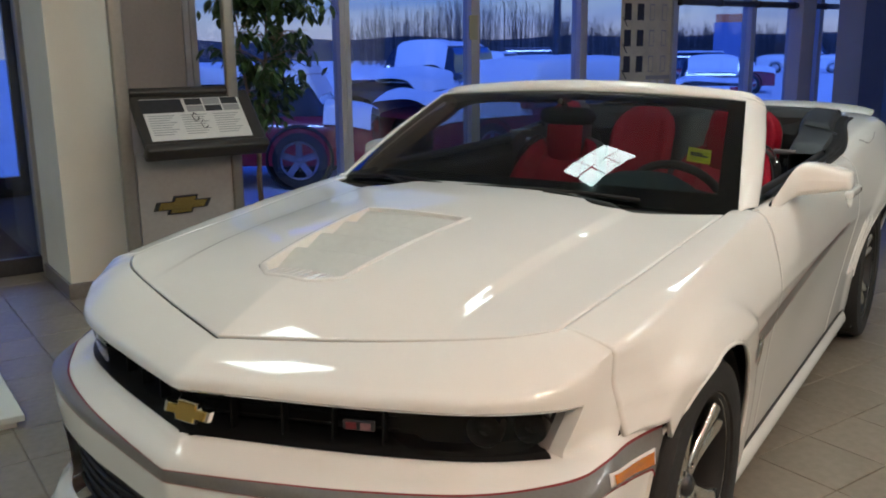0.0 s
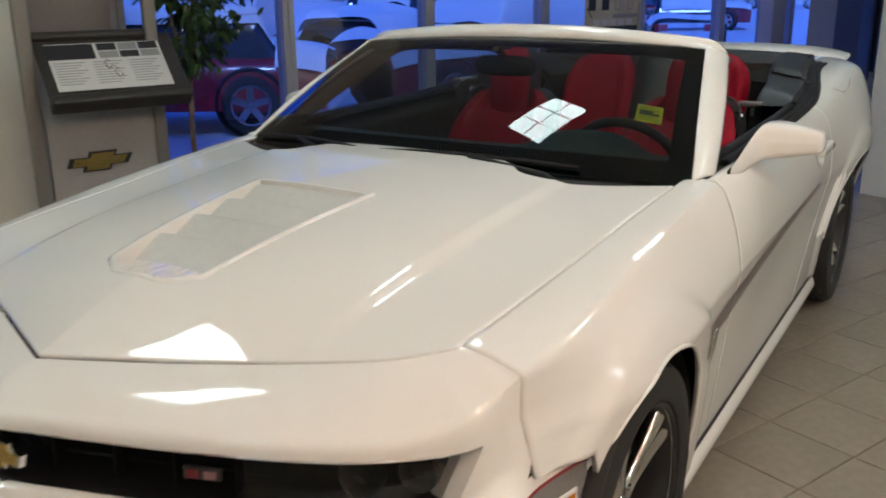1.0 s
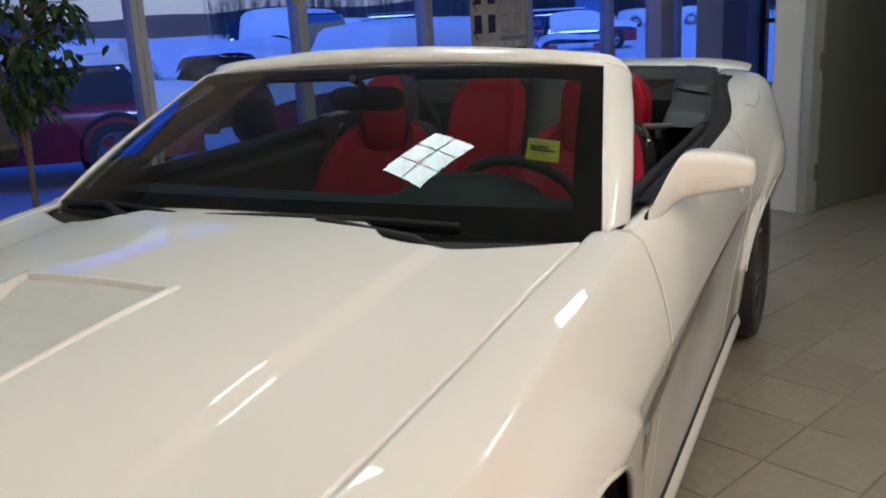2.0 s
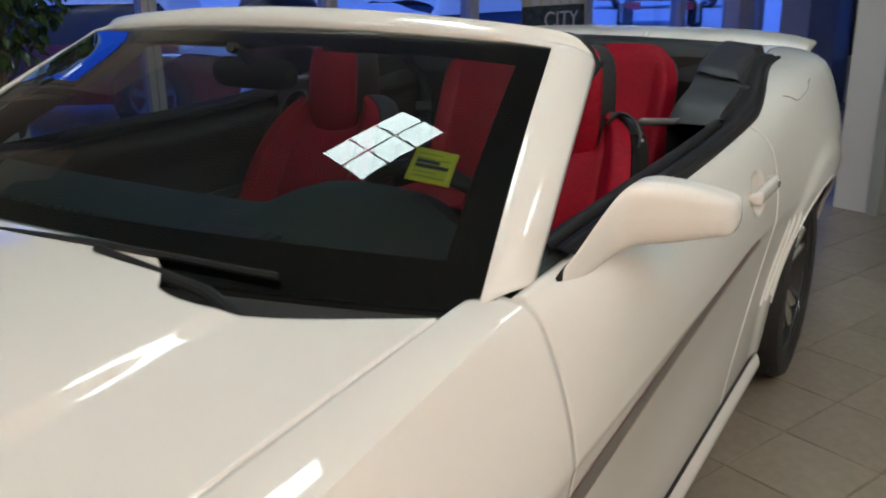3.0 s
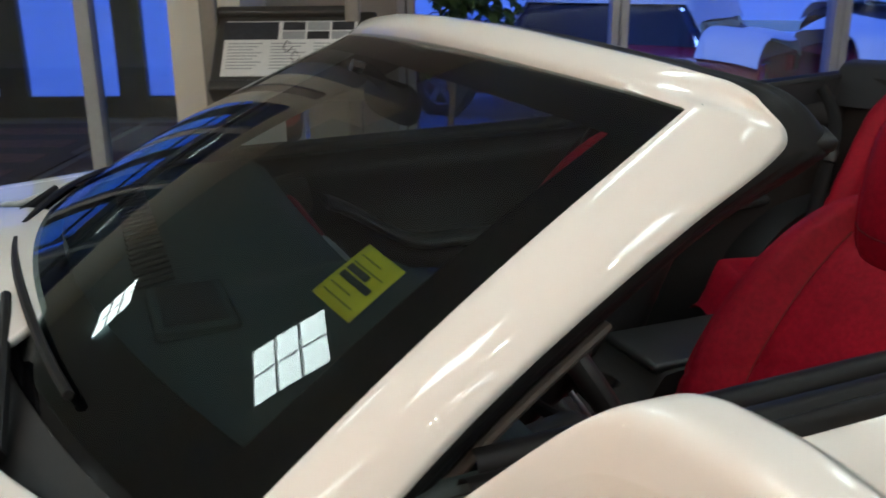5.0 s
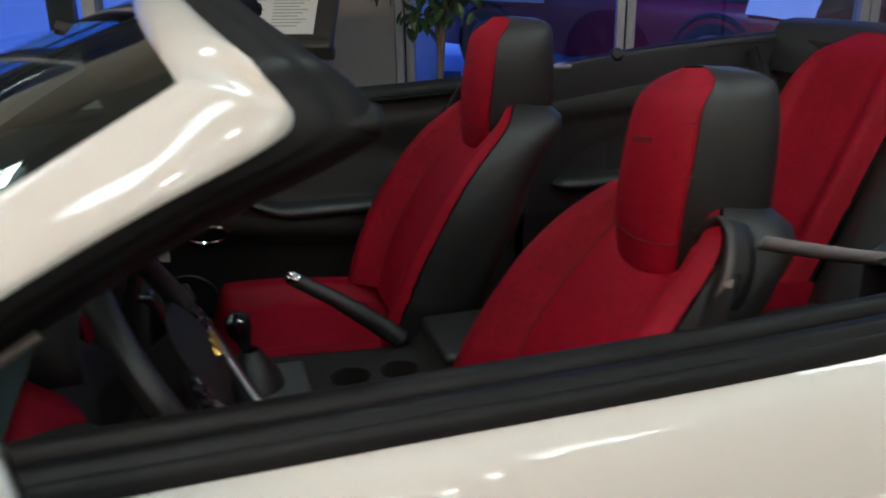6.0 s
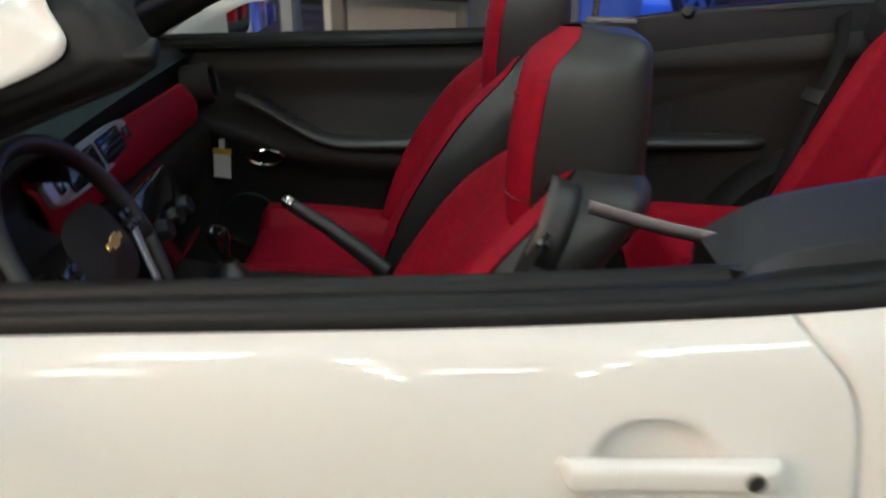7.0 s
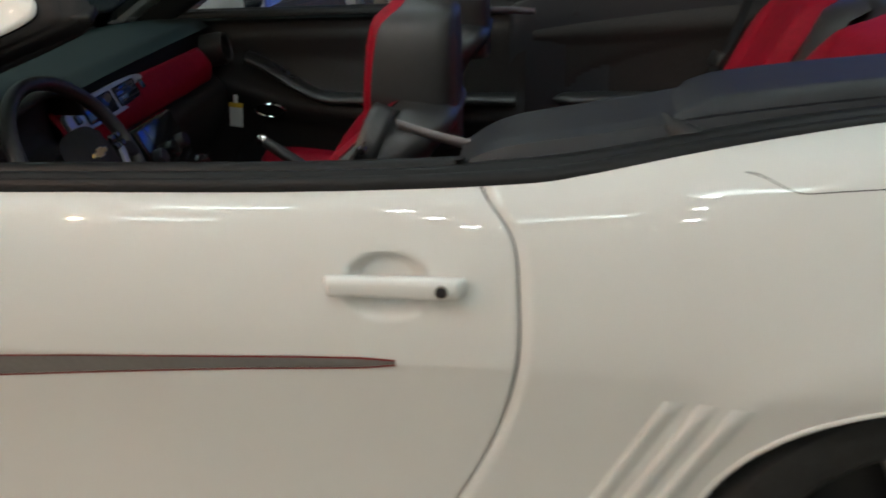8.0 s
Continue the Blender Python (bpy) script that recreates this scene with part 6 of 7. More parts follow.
for sd in (1, -1):
    b = bmesh.new()
    mm = Matrix.Translation((sd * 0.70, 1.085, 0.935)) @ Matrix.Rotation(radians(90), 4, "Z") @ Matrix.Rotation(radians(-10), 4, "Y")
    lathe(b, [(0.0, 0.0), (0.038, 0.0), (0.040, 0.012), (0.050, 0.016), (0.056, 0.0), (0.056, -0.06)], 28, mm)
    part("air_vent", b, TRIM, dash)
    b = bmesh.new()
    lathe(b, [(0.040, 0.012), (0.046, 0.018), (0.050, 0.014)], 28, mm)
    part("vent_ring", b, DARKALLOY, dash)
# centre stack: silver surround, screens, vents, buttons
STACK = pose(0.0, 1.020, 0.936, -66, 0, 0)
def surround(u, v):
    """Oval plate with rounded ends."""
    a = 2 * math.pi * u
    k = (abs(math.cos(a)) ** 5 + abs(math.sin(a)) ** 3) ** (-1 / 4)
    lift = (0.0, 0.010, 0.013, 0.013)[min(3, round(v * 3))]
    g = (1.0, 0.985, 0.93, 0.0)[min(3, round(v * 3))]
    return STACK @ Vector((0.225 * k * math.cos(a) * g, 0.040 * k * math.sin(a) * g, lift))
part("stack_surround", grid(surround, 48, 3, closed_u=True), SILVER, dash, smooth=30)
part("stack_screen", boxed(-0.010, 0.145, -0.028, 0.028, 0.012, 0.018, STACK, 0.006), SCREEN, dash)
part("stack_screen", boxed(-0.150, -0.030, -0.028, 0.028, 0.012, 0.018, STACK, 0.006), SCREEN, dash)
for k in (-1, 1):
    part("stack_knob", boxed(-0.012, 0.012, -0.014, 0.014, 0.012, 0.020, STACK @ pose(0.182 * k, 0, 0), 0.004), SCREEN, dash)
part("screen_mark", boxed(-0.010, 0.010, -0.004, 0.004, 0.0182, 0.0190, STACK @ pose(0.07, 0.005, 0)), SILVER, dash, smooth=0)
for j in range(3):
    part("vent_slat", boxed(-0.145, -0.035, -0.002, 0.002, 0.018, 0.0195, STACK @ pose(0, -0.014 + 0.014 * j, 0)), TRIM, dash, smooth=0)
for k in range(6):
    part("stack_button", boxed(-0.012, 0.012, -0.006, 0.006, 0, 0.008, pose(-0.09 + 0.03 * k, 1.118, 0.845, -65, 0, 0), 0.002), SILVER if k % 2 else GLOSSBLACK, dash)
part("stack_control_panel", boxed(-0.13, 0.10, -0.09, 0.09, -0.03, 0.006, pose(-0.02, 1.15, 0.80, -68, 0, 0), 0.012), GLOSSBLACK, dash)
for k in (-1, 0, 1):
    b = bmesh.new()
    lathe(b, [(0.0, 0.026), (0.018, 0.026), (0.021, 0.02), (0.022, 0.0)], 22, pose(-0.02 + 0.072 * k, 1.16, 0.80, -68, 0, 0) @ Matrix.Rotation(radians(-90), 4, "Y"))
    part("dial", b, DARKALLOY if k else GLOSSBLACK, dash)
# instrument hood
part("gauge_pod", grid(lambda u, v: Vector((0.38 + 0.17 * math.cos(math.pi * u), 0.93 + 0.14 * v, 0.965 + (0.105 - 0.02 * v) * math.sin(math.pi * u) ** 0.6)), 24, 6), TRIM, dash, smooth=60, thick=0.01)
for k in (-1, 1):
    b = bmesh.new()
    lathe(b, [(0.0, 0.0), (0.045, 0.0), (0.050, 0.012), (0.055, 0.0)], 24, Matrix.Translation((0.38 + 0.07 * k, 0.965, 0.985)) @ Matrix.Rotation(radians(90), 4, "Z"))
    part("gauge", b, SCREEN, dash)
# defroster slots on the dash top
for k in range(25):
    part("defroster_slot", boxed(-0.008, 0.008, -0.030, 0.030, 0.0, 0.004, pose(-0.60 + 0.03 * k, 0.665, 1.019, 6, 0, 14)), BLACK, dash, smooth=0)
part("dash_tray", boxed(0.155, 0.355, 0.645, 0.760, 1.014, 1.028, None, 0.012), DASHTOP, dash)
part("dash_tray_floor", boxed(0.172, 0.338, 0.660, 0.745, 1.026, 1.030), BLACK, dash, smooth=0)

# steering wheel
SWM = Matrix.Translation((0.440, 1.178, 0.929)) @ Matrix.Rotation(radians(30), 4, "X")
def rim(u, v):
    a, c = 2 * math.pi * u, 2 * math.pi * v
    r_ = 0.189 + 0.0165 * math.cos(c)
    return SWM @ Vector((r_ * math.sin(a), 0.0175 * math.sin(c), r_ * math.cos(a)))
sw = part("steering_wheel", grid(rim, 72, 14), LEATHER, CAR, "black leather steering wheel with silver spokes")
def hub(u, v):
    a = 2 * math.pi * u
    r_ = v
    k = (abs(math.cos(a)) ** 3 + abs(math.sin(a)) ** 3) ** (-1 / 3)
    return SWM @ Vector((0.088 * r_ * k * math.cos(a), 0.022 + 0.022 * (1 - r_ ** 2), 0.072 * r_ * k * math.sin(a) - 0.01))
part("airbag_cover", grid(hub, 40, 10, closed_u=True), TRIM, sw, smooth=60)
for sx in (-1, 1):
    def spk(u, v, sx=sx):
        x = sx * (0.075 + 0.10 * u)
        a = 2 * math.pi * v
        return SWM @ Vector((x, 0.012 + 0.010 * math.cos(a), -0.012 - 0.03 * u + (0.028 - 0.008 * u) * math.sin(a)))
    part("spoke", grid(spk, 8, 14), TRIM, sw, smooth=60)
    part("spoke_inlay", grid(lambda u, v, sx=sx: SWM @ Vector((sx * (0.030 + 0.085 * v + 0.022 * u), 0.030 - 0.004 * v, -0.165 + 0.155 * v)), 3, 8), SILVER, sw, thick=0.006)
    for k in range(2):
        for j in range(2):
            part("wheel_button", boxed(-0.010, 0.010, 0.020, 0.030, -0.008, 0.008, SWM @ pose(sx * (0.105 + 0.026 * k), 0, 0.004 - 0.022 * j), 0.003), GLOSSBLACK, sw)
bowtie("wheel_badge", 0.062, 0.022, 0.003, SWM @ pose(0, 0.045, -0.008, 90, 0, 180), sw, material("wheel_gold", (0.55, 0.34, 0.10), 0.4, metal=0.3, grain=0.05), GOLD)
b = bmesh.new()
tube(b, [SWM @ Vector((0, 0.02, -0.01)), SWM @ Vector((0, -0.1, -0.02)), SWM @ Vector((0, -0.22, -0.03))], [0.05, 0.045, 0.04], 14)
part("steering_column", b, TRIM, sw)
for sx in (-1, 1):
    b = bmesh.new()
    tube(b, [SWM @ Vector((0.03 * sx, -0.06, 0)), SWM @ Vector((0.12 * sx, -0.055, 0.015)), SWM @ Vector((0.185 * sx, -0.05, 0.03))], [0.008, 0.009, 0.011], 8)
    part("stalk", b, TRIM, sw)

# centre console
def console_section(u, v):
    y = 1.02 + 1.02 * u
    w = curve(y, (1.0, 1.3, 1.6, 2.05), (0.135, 0.125, 0.115, 0.105))
    zt = curve(y, (1.0, 1.15, 1.3, 1.60, 1.625, 1.66, 1.95, 2.05), (0.70, 0.655, 0.628, 0.616, 0.625, 0.668, 0.668, 0.655))
    a = math.pi * (1 - v)
    return Vector((max(-1, min(1, 1.3 * math.cos(a))) * w - 0.01, y, 0.28 + (zt - 0.28) * min(1, 1.6 * math.sin(a))))
CUPS = ((-0.012, 1.470), (-0.016, 1.572))
def in_cup(u, v):
    p = console_section(u, v)
    return p.z > 0.58 and any(math.hypot(p.x - x, p.y - y) < 0.042 for x, y in CUPS)
con = part("centre_console", grid(console_section, 200, 110, in_cup), TRIM, CAR, smooth=45)
part("console_lid", boxed(-0.112, 0.090, 1.640, 2.03, 0.660, 0.686, None, 0.012), LEATHER, con)
for x, y in CUPS:
    b = bmesh.new()
    zc = console_section((y - 1.02) / 1.02, 0.5).z
    lathe(b, [(0.0, -0.062), (0.036, -0.062), (0.040, 0.0), (0.0425, 0.0025), (0.046, 0.0005)], 30, Matrix.Translation((x, y, zc)) @ Matrix.Rotation(radians(-90), 4, "Y"))
    part("cup_holder", b, TRIM, con)
part("shift_surround", boxed(-0.075, 0.085, 1.19, 1.385, 0.628, 0.642, None, 0.010), material("shift_silver", (0.16, 0.17, 0.175), 0.35, metal=0.6, grain=0.05), con)
b = bmesh.new()
lathe(b, [(0.060, 0.0), (0.052, 0.025), (0.035, 0.05), (0.016, 0.075)], 16, Matrix.Translation((0.005, 1.28, 0.642)) @ Matrix.Rotation(radians(-90), 4, "Y"))
part("shift_boot", b, LEATHER, con)
b = bmesh.new()
tube(b, [(0.005, 1.28, 0.70), (0.005, 1.27, 0.735), (0.005, 1.265, 0.76), (0.005, 1.26, 0.785), (0.005, 1.26, 0.795)], [0.008, 0.014, 0.024, 0.024, 0.010], 16)
part("shift_knob", b, GLOSSBLACK, con)
b = bmesh.new()
tube(b, [(-0.125, 1.60, 0.63), (-0.130, 1.55, 0.675), (-0.140, 1.47, 0.735), (-0.150, 1.39, 0.785)], [0.022, 0.022, 0.018, 0.015], 14)
hb = part("hand_brake", b, LEATHER, con)
b = bmesh.new()
tube(b, [(-0.150, 1.392, 0.784), (-0.1515, 1.380, 0.792), (-0.152, 1.372, 0.797)], [0.0155, 0.0155, 0.008], 14)
part("release_button", b, CHROME, hb, "chrome hand brake button")


# seats
def seat(cx, name, label, dy):
    top, base_ = 1.095, 0.60
    def back_line(z):
        return curve(z, (0.55, 0.75, 0.92, 1.03, 1.12), (1.625 + dy, 1.695 + dy, 1.795 + dy, 1.885 + dy, 1.945 + dy))
    def wide(z):
        return curve(z, (0.55, 0.70, 0.85, 0.95, 1.03, 1.07, 1.095), (0.225, 0.245, 0.240, 0.222, 0.192, 0.155, 0.09))
    def front(u, v):
        z = base_ + (top - base_) * v
        a = 2 * u - 1
        w = wide(z)
        bol = 0.060 * ease(0.52, 0.80, abs(a)) - 0.016 * ease(0.86, 1.0, abs(a)) ** 1.5
        fold = 0.006 * math.exp(-((z - 0.80 + 0.08 * a * a) / 0.006) ** 2) + 0.006 * math.exp(-((abs(a) - 0.54) / 0.02) ** 2)
        notch = 0.05 * ease(0.985, 1.02, z) * ease(0.50, 0.36, abs(a))
        return Vector((cx + a * w, back_line(z) - bol * ease(1.13, 0.98, z) + fold + notch + 0.03 * ease(1.07, 1.115, z) ** 2, z))
    st = part(name, grid(front, 60, 50), RED, CAR, label, smooth=60)
    def rear(u, v):
        """Deep rounded black shell behind the red face."""
        z = 0.45 + (top - 0.45) * v
        g = math.pi * u
        w = wide(max(z, base_))
        f = front(1.0, max(0.0, (z - base_) / (top - base_)))
        ca, sa = math.cos(g), math.sin(g)
        sq = (abs(ca) ** 4 + abs(sa) ** 4) ** -0.25
        deep = (0.225 - 0.05 * ease(0.80, 1.05, z)) * max(0.0, 1 - max(0.0, (v - 0.86) / 0.14) ** 3) ** 0.5
        return Vector((cx + w * 1.012 * ca * sq, f.y + 0.004 + deep * sa * sq, z))
    part("seat_shell", grid(rear, 48, 40), LEATHER, st, smooth=60)
    # cushion
    def cushion(u, v):
        a = 2 * u - 1
        y = 1.20 + 0.50 * v
        w = 0.25
        e = ease(1.0, 0.90, abs(a))
        z = 0.472 + 0.115 * e + 0.035 * ease(0.5, 0.75, abs(a)) * e - 0.03 * ease(0.2, 1.0, v) - 0.13 * ease(0.12, 0.0, v) ** 2
        z -= 0.006 * math.exp(-((abs(a) - 0.52) / 0.02) ** 2)
        return Vector((cx + a * w, y, z))
    part("cushion", grid(cushion, 40, 30), RED, st, smooth=60)
    part("cushion_base", boxed(cx - 0.24, cx + 0.24, 1.25, 1.72, 0.30, 0.50, None, 0.04), LEATHER, st)
    # tall integral headrest: red face, black shell
    def hr_y(z):
        return curve(z, (0.94, 1.05, 1.18, 1.28), (1.848 + dy, 1.842 + dy, 1.856 + dy, 1.880 + dy))
    def hr_w(z):
        return curve(z, (0.93, 0.945, 0.98, 1.04, 1.14, 1.205, 1.240, 1.262, 1.273), (0.028, 0.056, 0.080, 0.093, 0.096, 0.090, 0.076, 0.050, 0.012))
    def hr_front(u, v):
        z = 0.93 + 0.343 * v
        a = 2 * u - 1
        e = min(1.0, abs(a) / 0.82)
        x = hr_w(z) * (e - 0.06 * ease(0.7, 1.0, e) * ease(1.0, 0.82, abs(a)))
        side = 0.002 * ease(0.74, 1.0, abs(a))
        return Vector((cx + (x if a > 0 else -x), hr_y(z) + 0.026 * e ** 2.4 + side + 0.035 * ease(1.21, 1.273, z) ** 2 + 0.04 * ease(0.99, 0.93, z), z))
    hr = part("headrest", grid(hr_front, 40, 36), RED, st, smooth=60)
    def hr_back(u, v):
        z = 0.985 + 0.288 * v
        g = math.pi * u
        ca, sa = math.cos(g), math.sin(g)
        sq = (abs(ca) ** 5 + abs(sa) ** 5) ** -0.2
        f = hr_front(1.0, (z - 0.93) / 0.343)
        deep = curve(z, (0.985, 1.05, 1.2, 1.285), (0.165, 0.168, 0.150, 0.120)) * max(0.0, 1 - max(0.0, (v - 0.80) / 0.20) ** 3) ** 0.5
        return Vector((cx + hr_w(z) * 1.012 * ca * sq, f.y + 0.001 + deep * sa * sq, z))
    part("headrest_shell", grid(hr_back, 40, 30), LEATHER, hr, smooth=60)
    for k in range(4):
        x = cx - 0.022 + 0.0125 * k
        z = 1.172 + 0.002 * k
        part("embroidery_bar", boxed(x, x + 0.009, hr_y(z) - 0.0025, hr_y(z) + 0.0005, z - 0.004, z + 0.004), STITCH, hr, smooth=0)
    for zz in (1.045, 1.215):
        b = bmesh.new()
        tube(b, [hr_front(k / 20, (zz - 0.93) / 0.343) + Vector((0, -0.0008, -0.012 * math.sin(math.pi * k / 20))) for k in range(1, 20)], 0.0014, 5)
        part("seam", b, material("dark_thread", (0.12, 0.004, 0.008), 0.7) if "dark_thread" not in bpy.data.materials else bpy.data.materials["dark_thread"], hr)
    for sg in (-1, 1):
        b = bmesh.new()
        tube(b, [front(0.5 + sg * (0.27 + 0.0 * k), 0.05 + 0.80 * k / 14) + Vector((0, -0.002, 0)) for k in range(15)], 0.0014, 5)
        part("seam", b, STITCH, st)
    # belt guide strap round the outboard shoulder
    sg = 1 if cx > 0 else -1
    loop = [(cx + sg * 0.105, 1.905 + dy, 1.060), (cx + sg * 0.138, 1.915 + dy, 1.092), (cx + sg * 0.178, 1.908 + dy, 1.086), (cx + sg * 0.206, 1.895 + dy, 1.055), (cx + sg * 0.216, 1.880 + dy, 1.018), (cx + sg * 0.205, 1.868 + dy, 0.985)]
    def guide(u, v):
        return spline(loop, u) + Vector((0, 0.9, -0.35)) * 0.046 * (v - 0.5)
    part("belt_guide", grid(guide, 24, 3), LEATHER, st, smooth=60, thick=0.006)
    b = bmesh.new()
    lathe(b, [(0.0, 0.008), (0.007, 0.007), (0.011, 0.0)], 14, Matrix.Translation((cx + sg * 0.215, 1.876 + dy, 1.028)) @ (Matrix() if sg > 0 else Matrix.Rotation(math.pi, 4, "Z")))
    part("guide_snap", b, CHROME, st)
    return st


seat(0.443, "front_seat", "red leather front seat with black shell", -0.014)
seat(-0.37, "front_seat", "red leather front seat with black shell", -0.018)


def ribbon(pts, w, mat, name, parent, across, label=""):
    """Flat belt webbing through points."""
    n = (len(pts) - 1) * 6
    ac = Vector(across).normalized()
    return part(name, grid(lambda u, v: spline(pts, u) + ac * w * (v - 0.5), n, 2), mat, parent, label, smooth=60, thick=0.0015)


# front belts: from the rear side trim through the seat guide and down to the sill
for sd, cx in ((1, 0.435), (-1, -0.37)):
    gx = cx + sd * 0.225
    ribbon([(sd * 0.715, 2.14, 1.046), (sd * 0.672, 2.02, 1.058), (cx + sd * 0.188, 1.925, 1.070)], 0.026, LITWEB, "seat_belt", CAR, (0.5, 0, 0.85))
    ribbon([(gx - sd * 0.02, 1.865, 1.045), (gx + sd * 0.005, 1.83, 0.99), (gx + sd * 0.03, 1.74, 0.80), (gx + sd * 0.04, 1.72, 0.50)], 0.046, WEB, "seat_belt", CAR, (1, 0.3, 0))
    part("belt_tongue", boxed(-0.03, 0.03, -0.006, 0.006, -0.025, 0.025, pose(gx + sd * 0.028, 1.742, 0.825, -20, 0, 0), 0.005), BLACK, CAR)
    part("tongue_plate", boxed(-0.012, 0.012, -0.003, 0.003, -0.05, -0.02, pose(gx + sd * 0.028, 1.742, 0.825, -20, 0, 0)), CHROME, CAR, smooth=0)
    # rear seats
    rcx, rw = (0.262, 0.208) if sd > 0 else (-0.318, 0.195)
    def rback(u, v, rcx=rcx, rw=rw):
        a = 2 * u - 1
        z = 0.60 + 0.590 * v - 0.022 * abs(a) ** 4 * ease(0.7, 1.0, v)
        w = rw * (1 - 0.36 * max(0.0, (v - 0.66) / 0.34) ** 3)
        y = 2.58 + 0.27 * v - 0.022 * ease(0.55, 0.8, abs(a)) * ease(1.0, 0.75, v) + 0.05 * ease(0.82, 1.0, abs(a)) ** 2 + 0.06 * ease(0.90, 1.0, v) ** 2
        y += 0.006 * math.exp(-((v - 0.42 + 0.05 * a * a) / 0.012) ** 2)
        return Vector((rcx + a * w, y, z))
    rs = part("rear_seat", grid(rback, 40, 40), RED, CAR, "red leather rear seat back", smooth=60)
    def rshell(u, v, rcx=rcx):
        p = rback(u, v)
        a = 2 * u - 1
        return Vector((rcx + (p.x - rcx) * 1.01, p.y + 0.01 + 0.11 * (1 - abs(a) ** 4) * (1 - 0.6 * ease(0.9, 1, v)), p.z))
    part("seat_shell", grid(rshell, 24, 20), LEATHER, rs, smooth=60)
    def rcush(u, v, rcx=rcx):
        a = 2 * u - 1
        e = ease(1.0, 0.88, abs(a))
        return Vector((rcx + a * 0.225, 2.22 + 0.42 * v, 0.50 + 0.14 * e * ease(0.0, 0.18, v) - 0.03 * v + 0.02 * ease(0.5, 0.8, abs(a)) * e))
    part("cushion", grid(rcush, 30, 24), RED, rs, smooth=60)
    ribbon([(sd * 0.745, 2.82, 1.13), (sd * 0.58, 2.75, 1.02), (sd * 0.52, 2.66, 0.85), (sd * 0.50, 2.60, 0.65)], 0.042, WEB, "seat_belt", CAR, (1, 0.5, 0))
    part("belt_tongue", boxed(-0.035, 0.035, -0.008, 0.008, -0.02, 0.02, pose(sd * 0.545, 2.69, 0.93, -25, 0, 20), 0.005), BLACK, CAR)
def rear_mid(u, v):
    a = 2 * u - 1
    return Vector((-0.034 + a * 0.095, 2.60 + 0.26 * v + 0.03 * a * a + 0.09 * ease(0.9, 1.0, v) ** 2, 0.58 + 0.62 * v))
part("rear_centre_back", grid(rear_mid, 12, 24), LEATHER, CAR, smooth=60)
part("rear_tunnel", boxed(-0.10, 0.10, 2.05, 2.66, 0.28, 0.60, None, 0.04), LEATHER, CAR)

# folded-top boot cover: two side boxes and a cross piece
for sd in (1, -1):
    def cover_top(y, a, sd=sd):
        """Point on the sloping top: a from the outer edge (0) to the inner edge (1)."""
        xo = half_width(y, crest(y)) - 0.055 - 0.08 * ease(2.16, 2.95, y)
        xi = curve(y, (2.055, 2.3, 2.6, 3.02), (0.665, 0.65, 0.60, 0.56)) if sd > 0 else xo - 0.05
        high = curve(y, (2.055, 2.085, 2.13, 2.20, 2.35, 2.5, 3.0), (0.0, 0.022, 0.042, 0.052, 0.056, 0.058, 0.050)) * (1.0 if sd > 0 else 0.5)
        h = float(np.interp(a, (0, 0.02, 0.09, 0.13, 0.3, 0.6, 0.88, 0.95, 0.99, 1.0), (-0.02, 0.16, 0.18, 0.66, 0.78, 0.90, 1.0, 0.98, 0.80, 0.6)))
        return Vector((sd * (xo + (xi - xo) * a), y, crest(y) + 0.008 + high * h))
    def cover(u, v):
        y = 2.055 + 0.96 * u
        if v <= 0.9:
            return cover_top(y, v / 0.9)
        return cover_top(y, 1.0) - Vector((0, 0, 0.42 * (v - 0.9) / 0.1))
    bc = part("boot_cover", grid(cover, 60, 40), TOPCLOTH, CAR, "dark folded-top boot cover", smooth=35)
    def flap(u, v):
        y = 2.405 + 0.60 * u + 0.03 * (1 - u) * ease(0.5, 1.0, v)
        e = min(1.0, 8 * min(u + 0.02, v, 1 - v))
        return cover_top(y, 0.16 + 0.80 * v) + Vector((0, 0, 0.002 + 0.020 * max(0.0, e) ** 0.5))
    if sd > 0:
        part("cover_flap", grid(flap, 40, 30), TOPCLOTH, bc, smooth=35)
    b = bmesh.new()
    tube(b, [(sd * 0.800, 2.475, 1.086), (sd * 0.795, 2.440, 1.098), (sd * 0.775, 2.405, 1.108), (sd * 0.745, 2.395, 1.118)], [0.012, 0.020, 0.022, 0.014], 12)
    part("cover_hook", b, BLACK, bc)
def cross_cover(u, v):
    a = 2 * u - 1
    x = a * 0.72
    y = 2.86 + 0.20 * v + 0.03 * (1 - a * a)
    return Vector((x, y, 1.150 + 0.045 * math.sin(math.pi * min(1, v * 1.1)) ** 0.6 + 0.018 * (1 - a * a) - 0.10 * ease(0.15, 0.0, v)))
part("boot_cover_rear", grid(cross_cover, 40, 16), TOPCLOTH, CAR, smooth=60)
part("rear_bulkhead", grid(lambda u, v: Vector(((2 * u - 1) * 0.72, 2.87 + 0.02 * v, 0.55 + 0.60 * v)), 12, 6), TRIM, CAR)

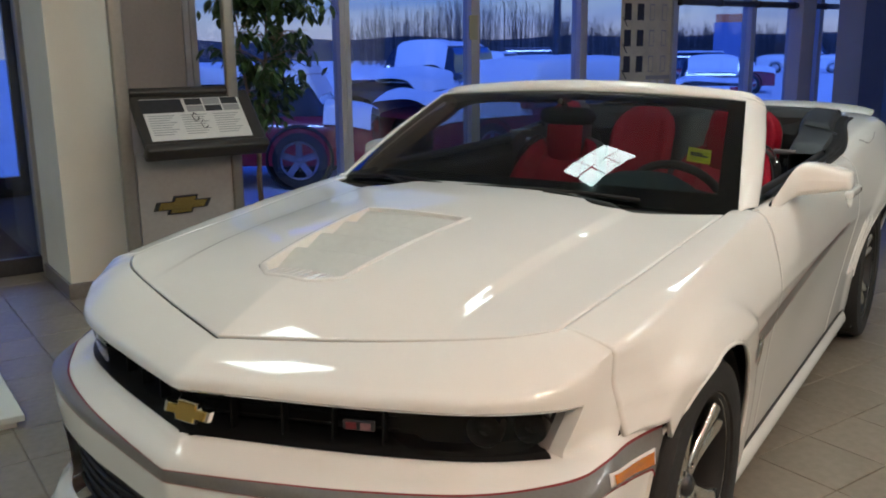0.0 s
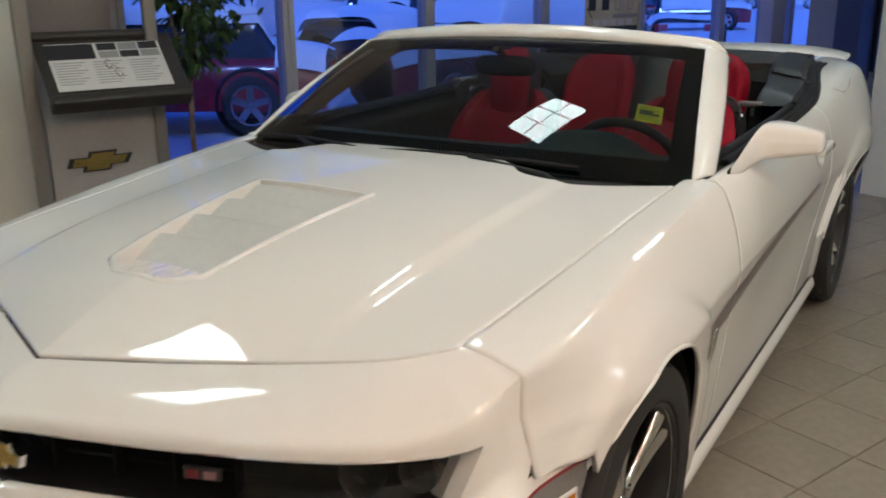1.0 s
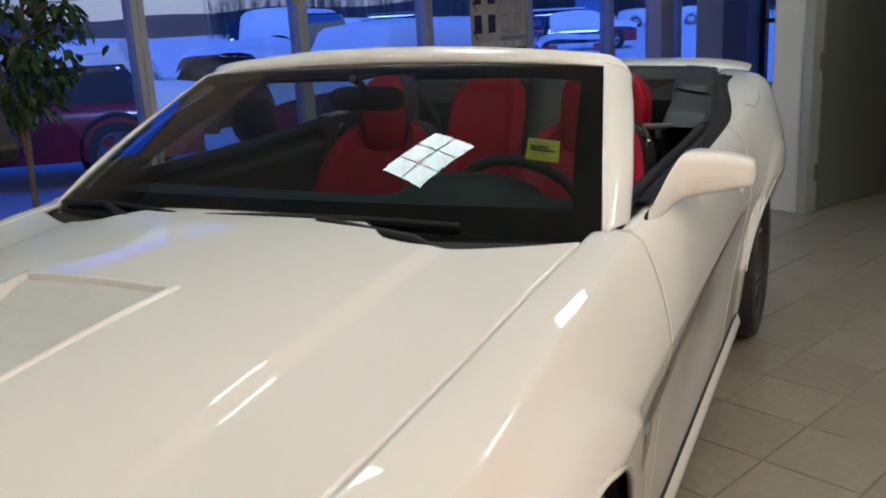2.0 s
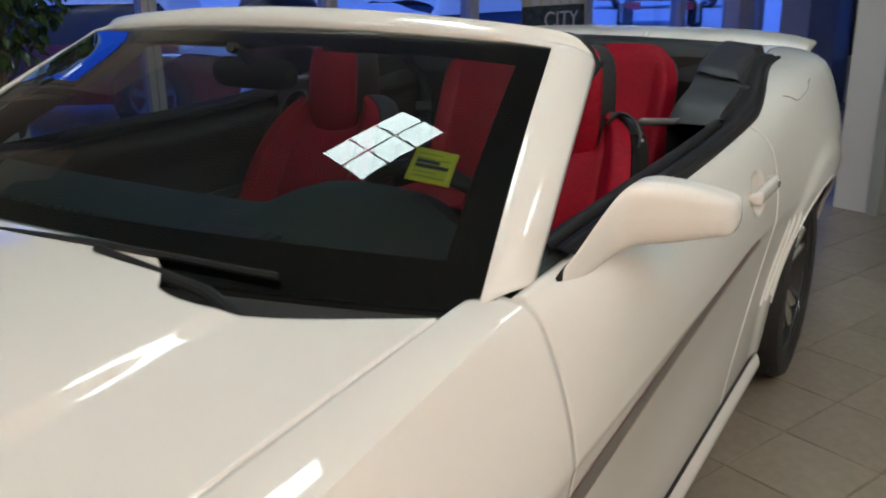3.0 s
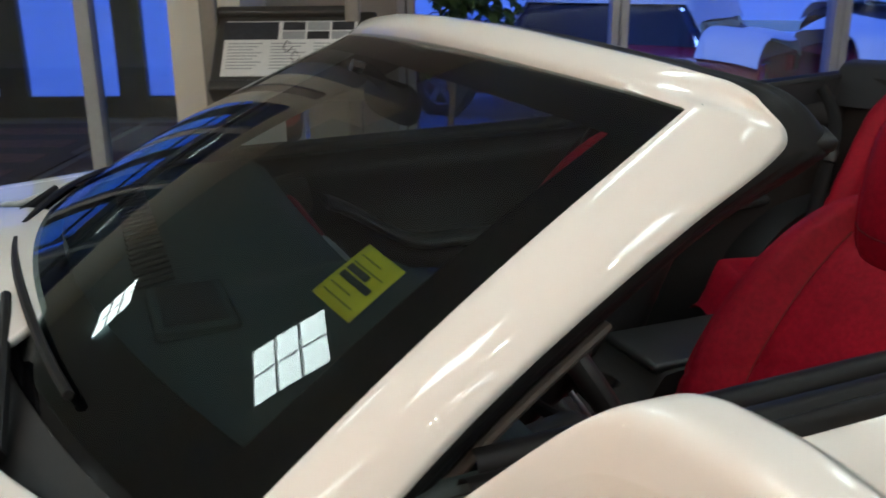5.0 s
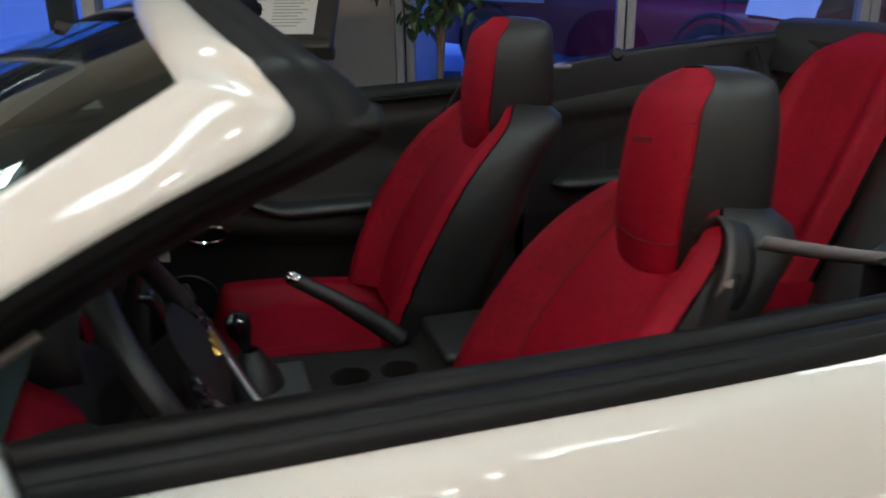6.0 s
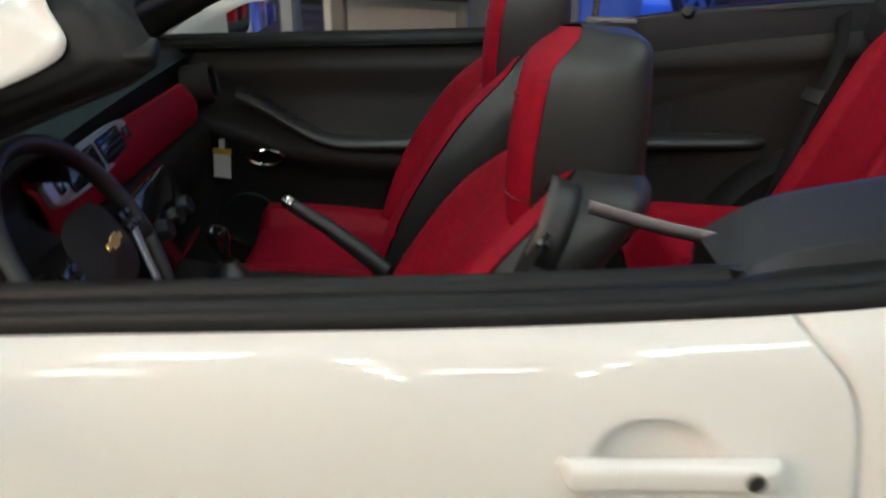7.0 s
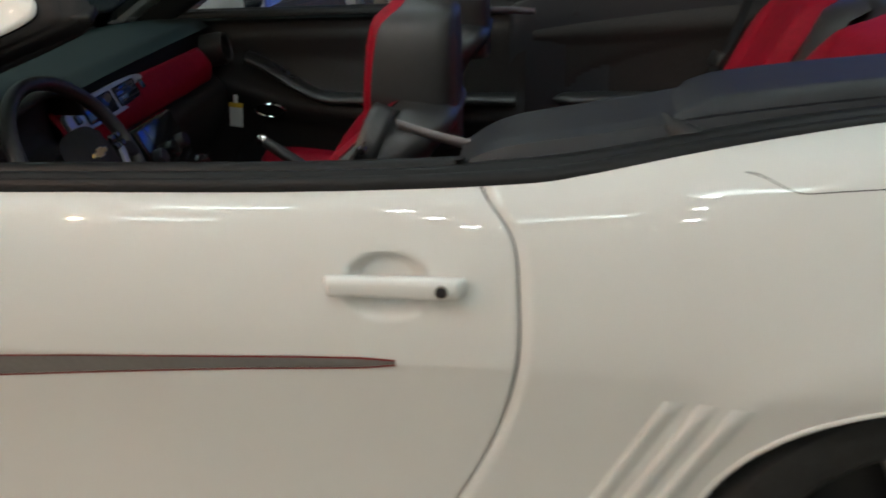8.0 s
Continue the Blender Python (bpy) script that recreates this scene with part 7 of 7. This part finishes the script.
# interior mirror on the glass
b = bmesh.new()
def imirror(u, v):
    a = 2 * math.pi * v
    x = (2 * u - 1) * 0.125
    e = max(0.0, 1 - abs(2 * u - 1) ** 6) ** 0.5
    return Vector((x, 1.10 + 0.022 * math.cos(a) * e, 1.262 + 0.036 * math.sin(a) * e))
part("inside_mirror", grid(imirror, 24, 16), TRIM, CAR, smooth=60)
b = bmesh.new()
tube(b, [(0, 1.10, 1.28), (0, 1.06, 1.315), (0, 1.03, 1.325)], 0.012, 8)
part("mirror_stem", b, TRIM, CAR)
for sd in (1, -1):
    part("sun_visor", boxed(sd * 0.10, sd * 0.58, 1.22, 1.35, 1.302, 1.316, None, 0.006) if sd > 0 else boxed(-0.58, -0.10, 1.22, 1.35, 1.302, 1.316, None, 0.006), TRIM, CAR)

# hang tag on the glove box side
htag = new("hang_tag")
tagged(htag, "white paper hang tag with a yellow band by the passenger door", "tag")
part("card", boxed(-0.028, 0.028, -0.001, 0.001, -0.05, 0.025, pose(-0.72, 1.097, 0.705, -8, 0, 72), 0.0), PAPER, htag, smooth=0)
part("band", boxed(-0.0285, 0.0285, -0.0018, 0.0018, 0.018, 0.034, pose(-0.72, 1.097, 0.705, -8, 0, 72)), material("tag_yellow", (0.75, 0.48, 0.04), 0.5), htag, smooth=0)
part("loop", boxed(-0.009, 0.009, -0.001, 0.001, 0.034, 0.075, pose(-0.72, 1.097, 0.705, -8, 0, 72)), PAPER, htag, smooth=0)

# ---- floor tiles ----
PITCH, T0D, T0S = 0.325, 4.862, 1.70
tb = bmesh.new()
box(tb, 0.003, PITCH - 0.003, 0.003, PITCH - 0.003, -0.008, 0.0)
bmesh.ops.bevel(tb, geom=[e for e in tb.edges if all(v.co.z > -0.001 for v in e.verts)], offset=0.002, segments=1, affect="EDGES")
tile_mesh = bpy.data.meshes.new("tile")
tb.to_mesh(tile_mesh)
tb.free()
tile_mesh.materials.append(TILE)
cells = []
for i in range(-16, 14):
    for j in range(-25, 27):
        d, s = T0D + i * PITCH, T0S + j * PITCH
        if d > -0.05 and d + PITCH < 9.2 and s > -6.2 and s + PITCH < 10.2:
            near = min(abs((d - 5.4) / 1.6) ** 2 + abs((s - 2.2) / 3.2) ** 2, abs((d - 1.8) / 1.6) ** 2 + abs((s + 0.3) / 1.6) ** 2)
            cells.append((near, d, s))
cells.sort()
for _, d, s in cells[:300]:
    ob = new("tile", tile_mesh)
    ob.parent = slab
    ob.matrix_basis = pose(d, s, 0)
rest = bmesh.new()
for _, d, s in cells[300:]:
    q = [rest.verts.new((d + a, s + c, 0)) for a, c in ((0.003, 0.003), (PITCH - 0.003, 0.003), (PITCH - 0.003, PITCH - 0.003), (0.003, PITCH - 0.003))]
    w = [rest.verts.new(v.co - Vector((0, 0, 0.008))) for v in q]
    rest.faces.new(q)
    for k in range(4):
        rest.faces.new((q[k], w[k], w[(k + 1) % 4], q[(k + 1) % 4]))
tagged(part("tile_field", rest, TILE, slab, smooth=0, recalc=False), kind="stuff")
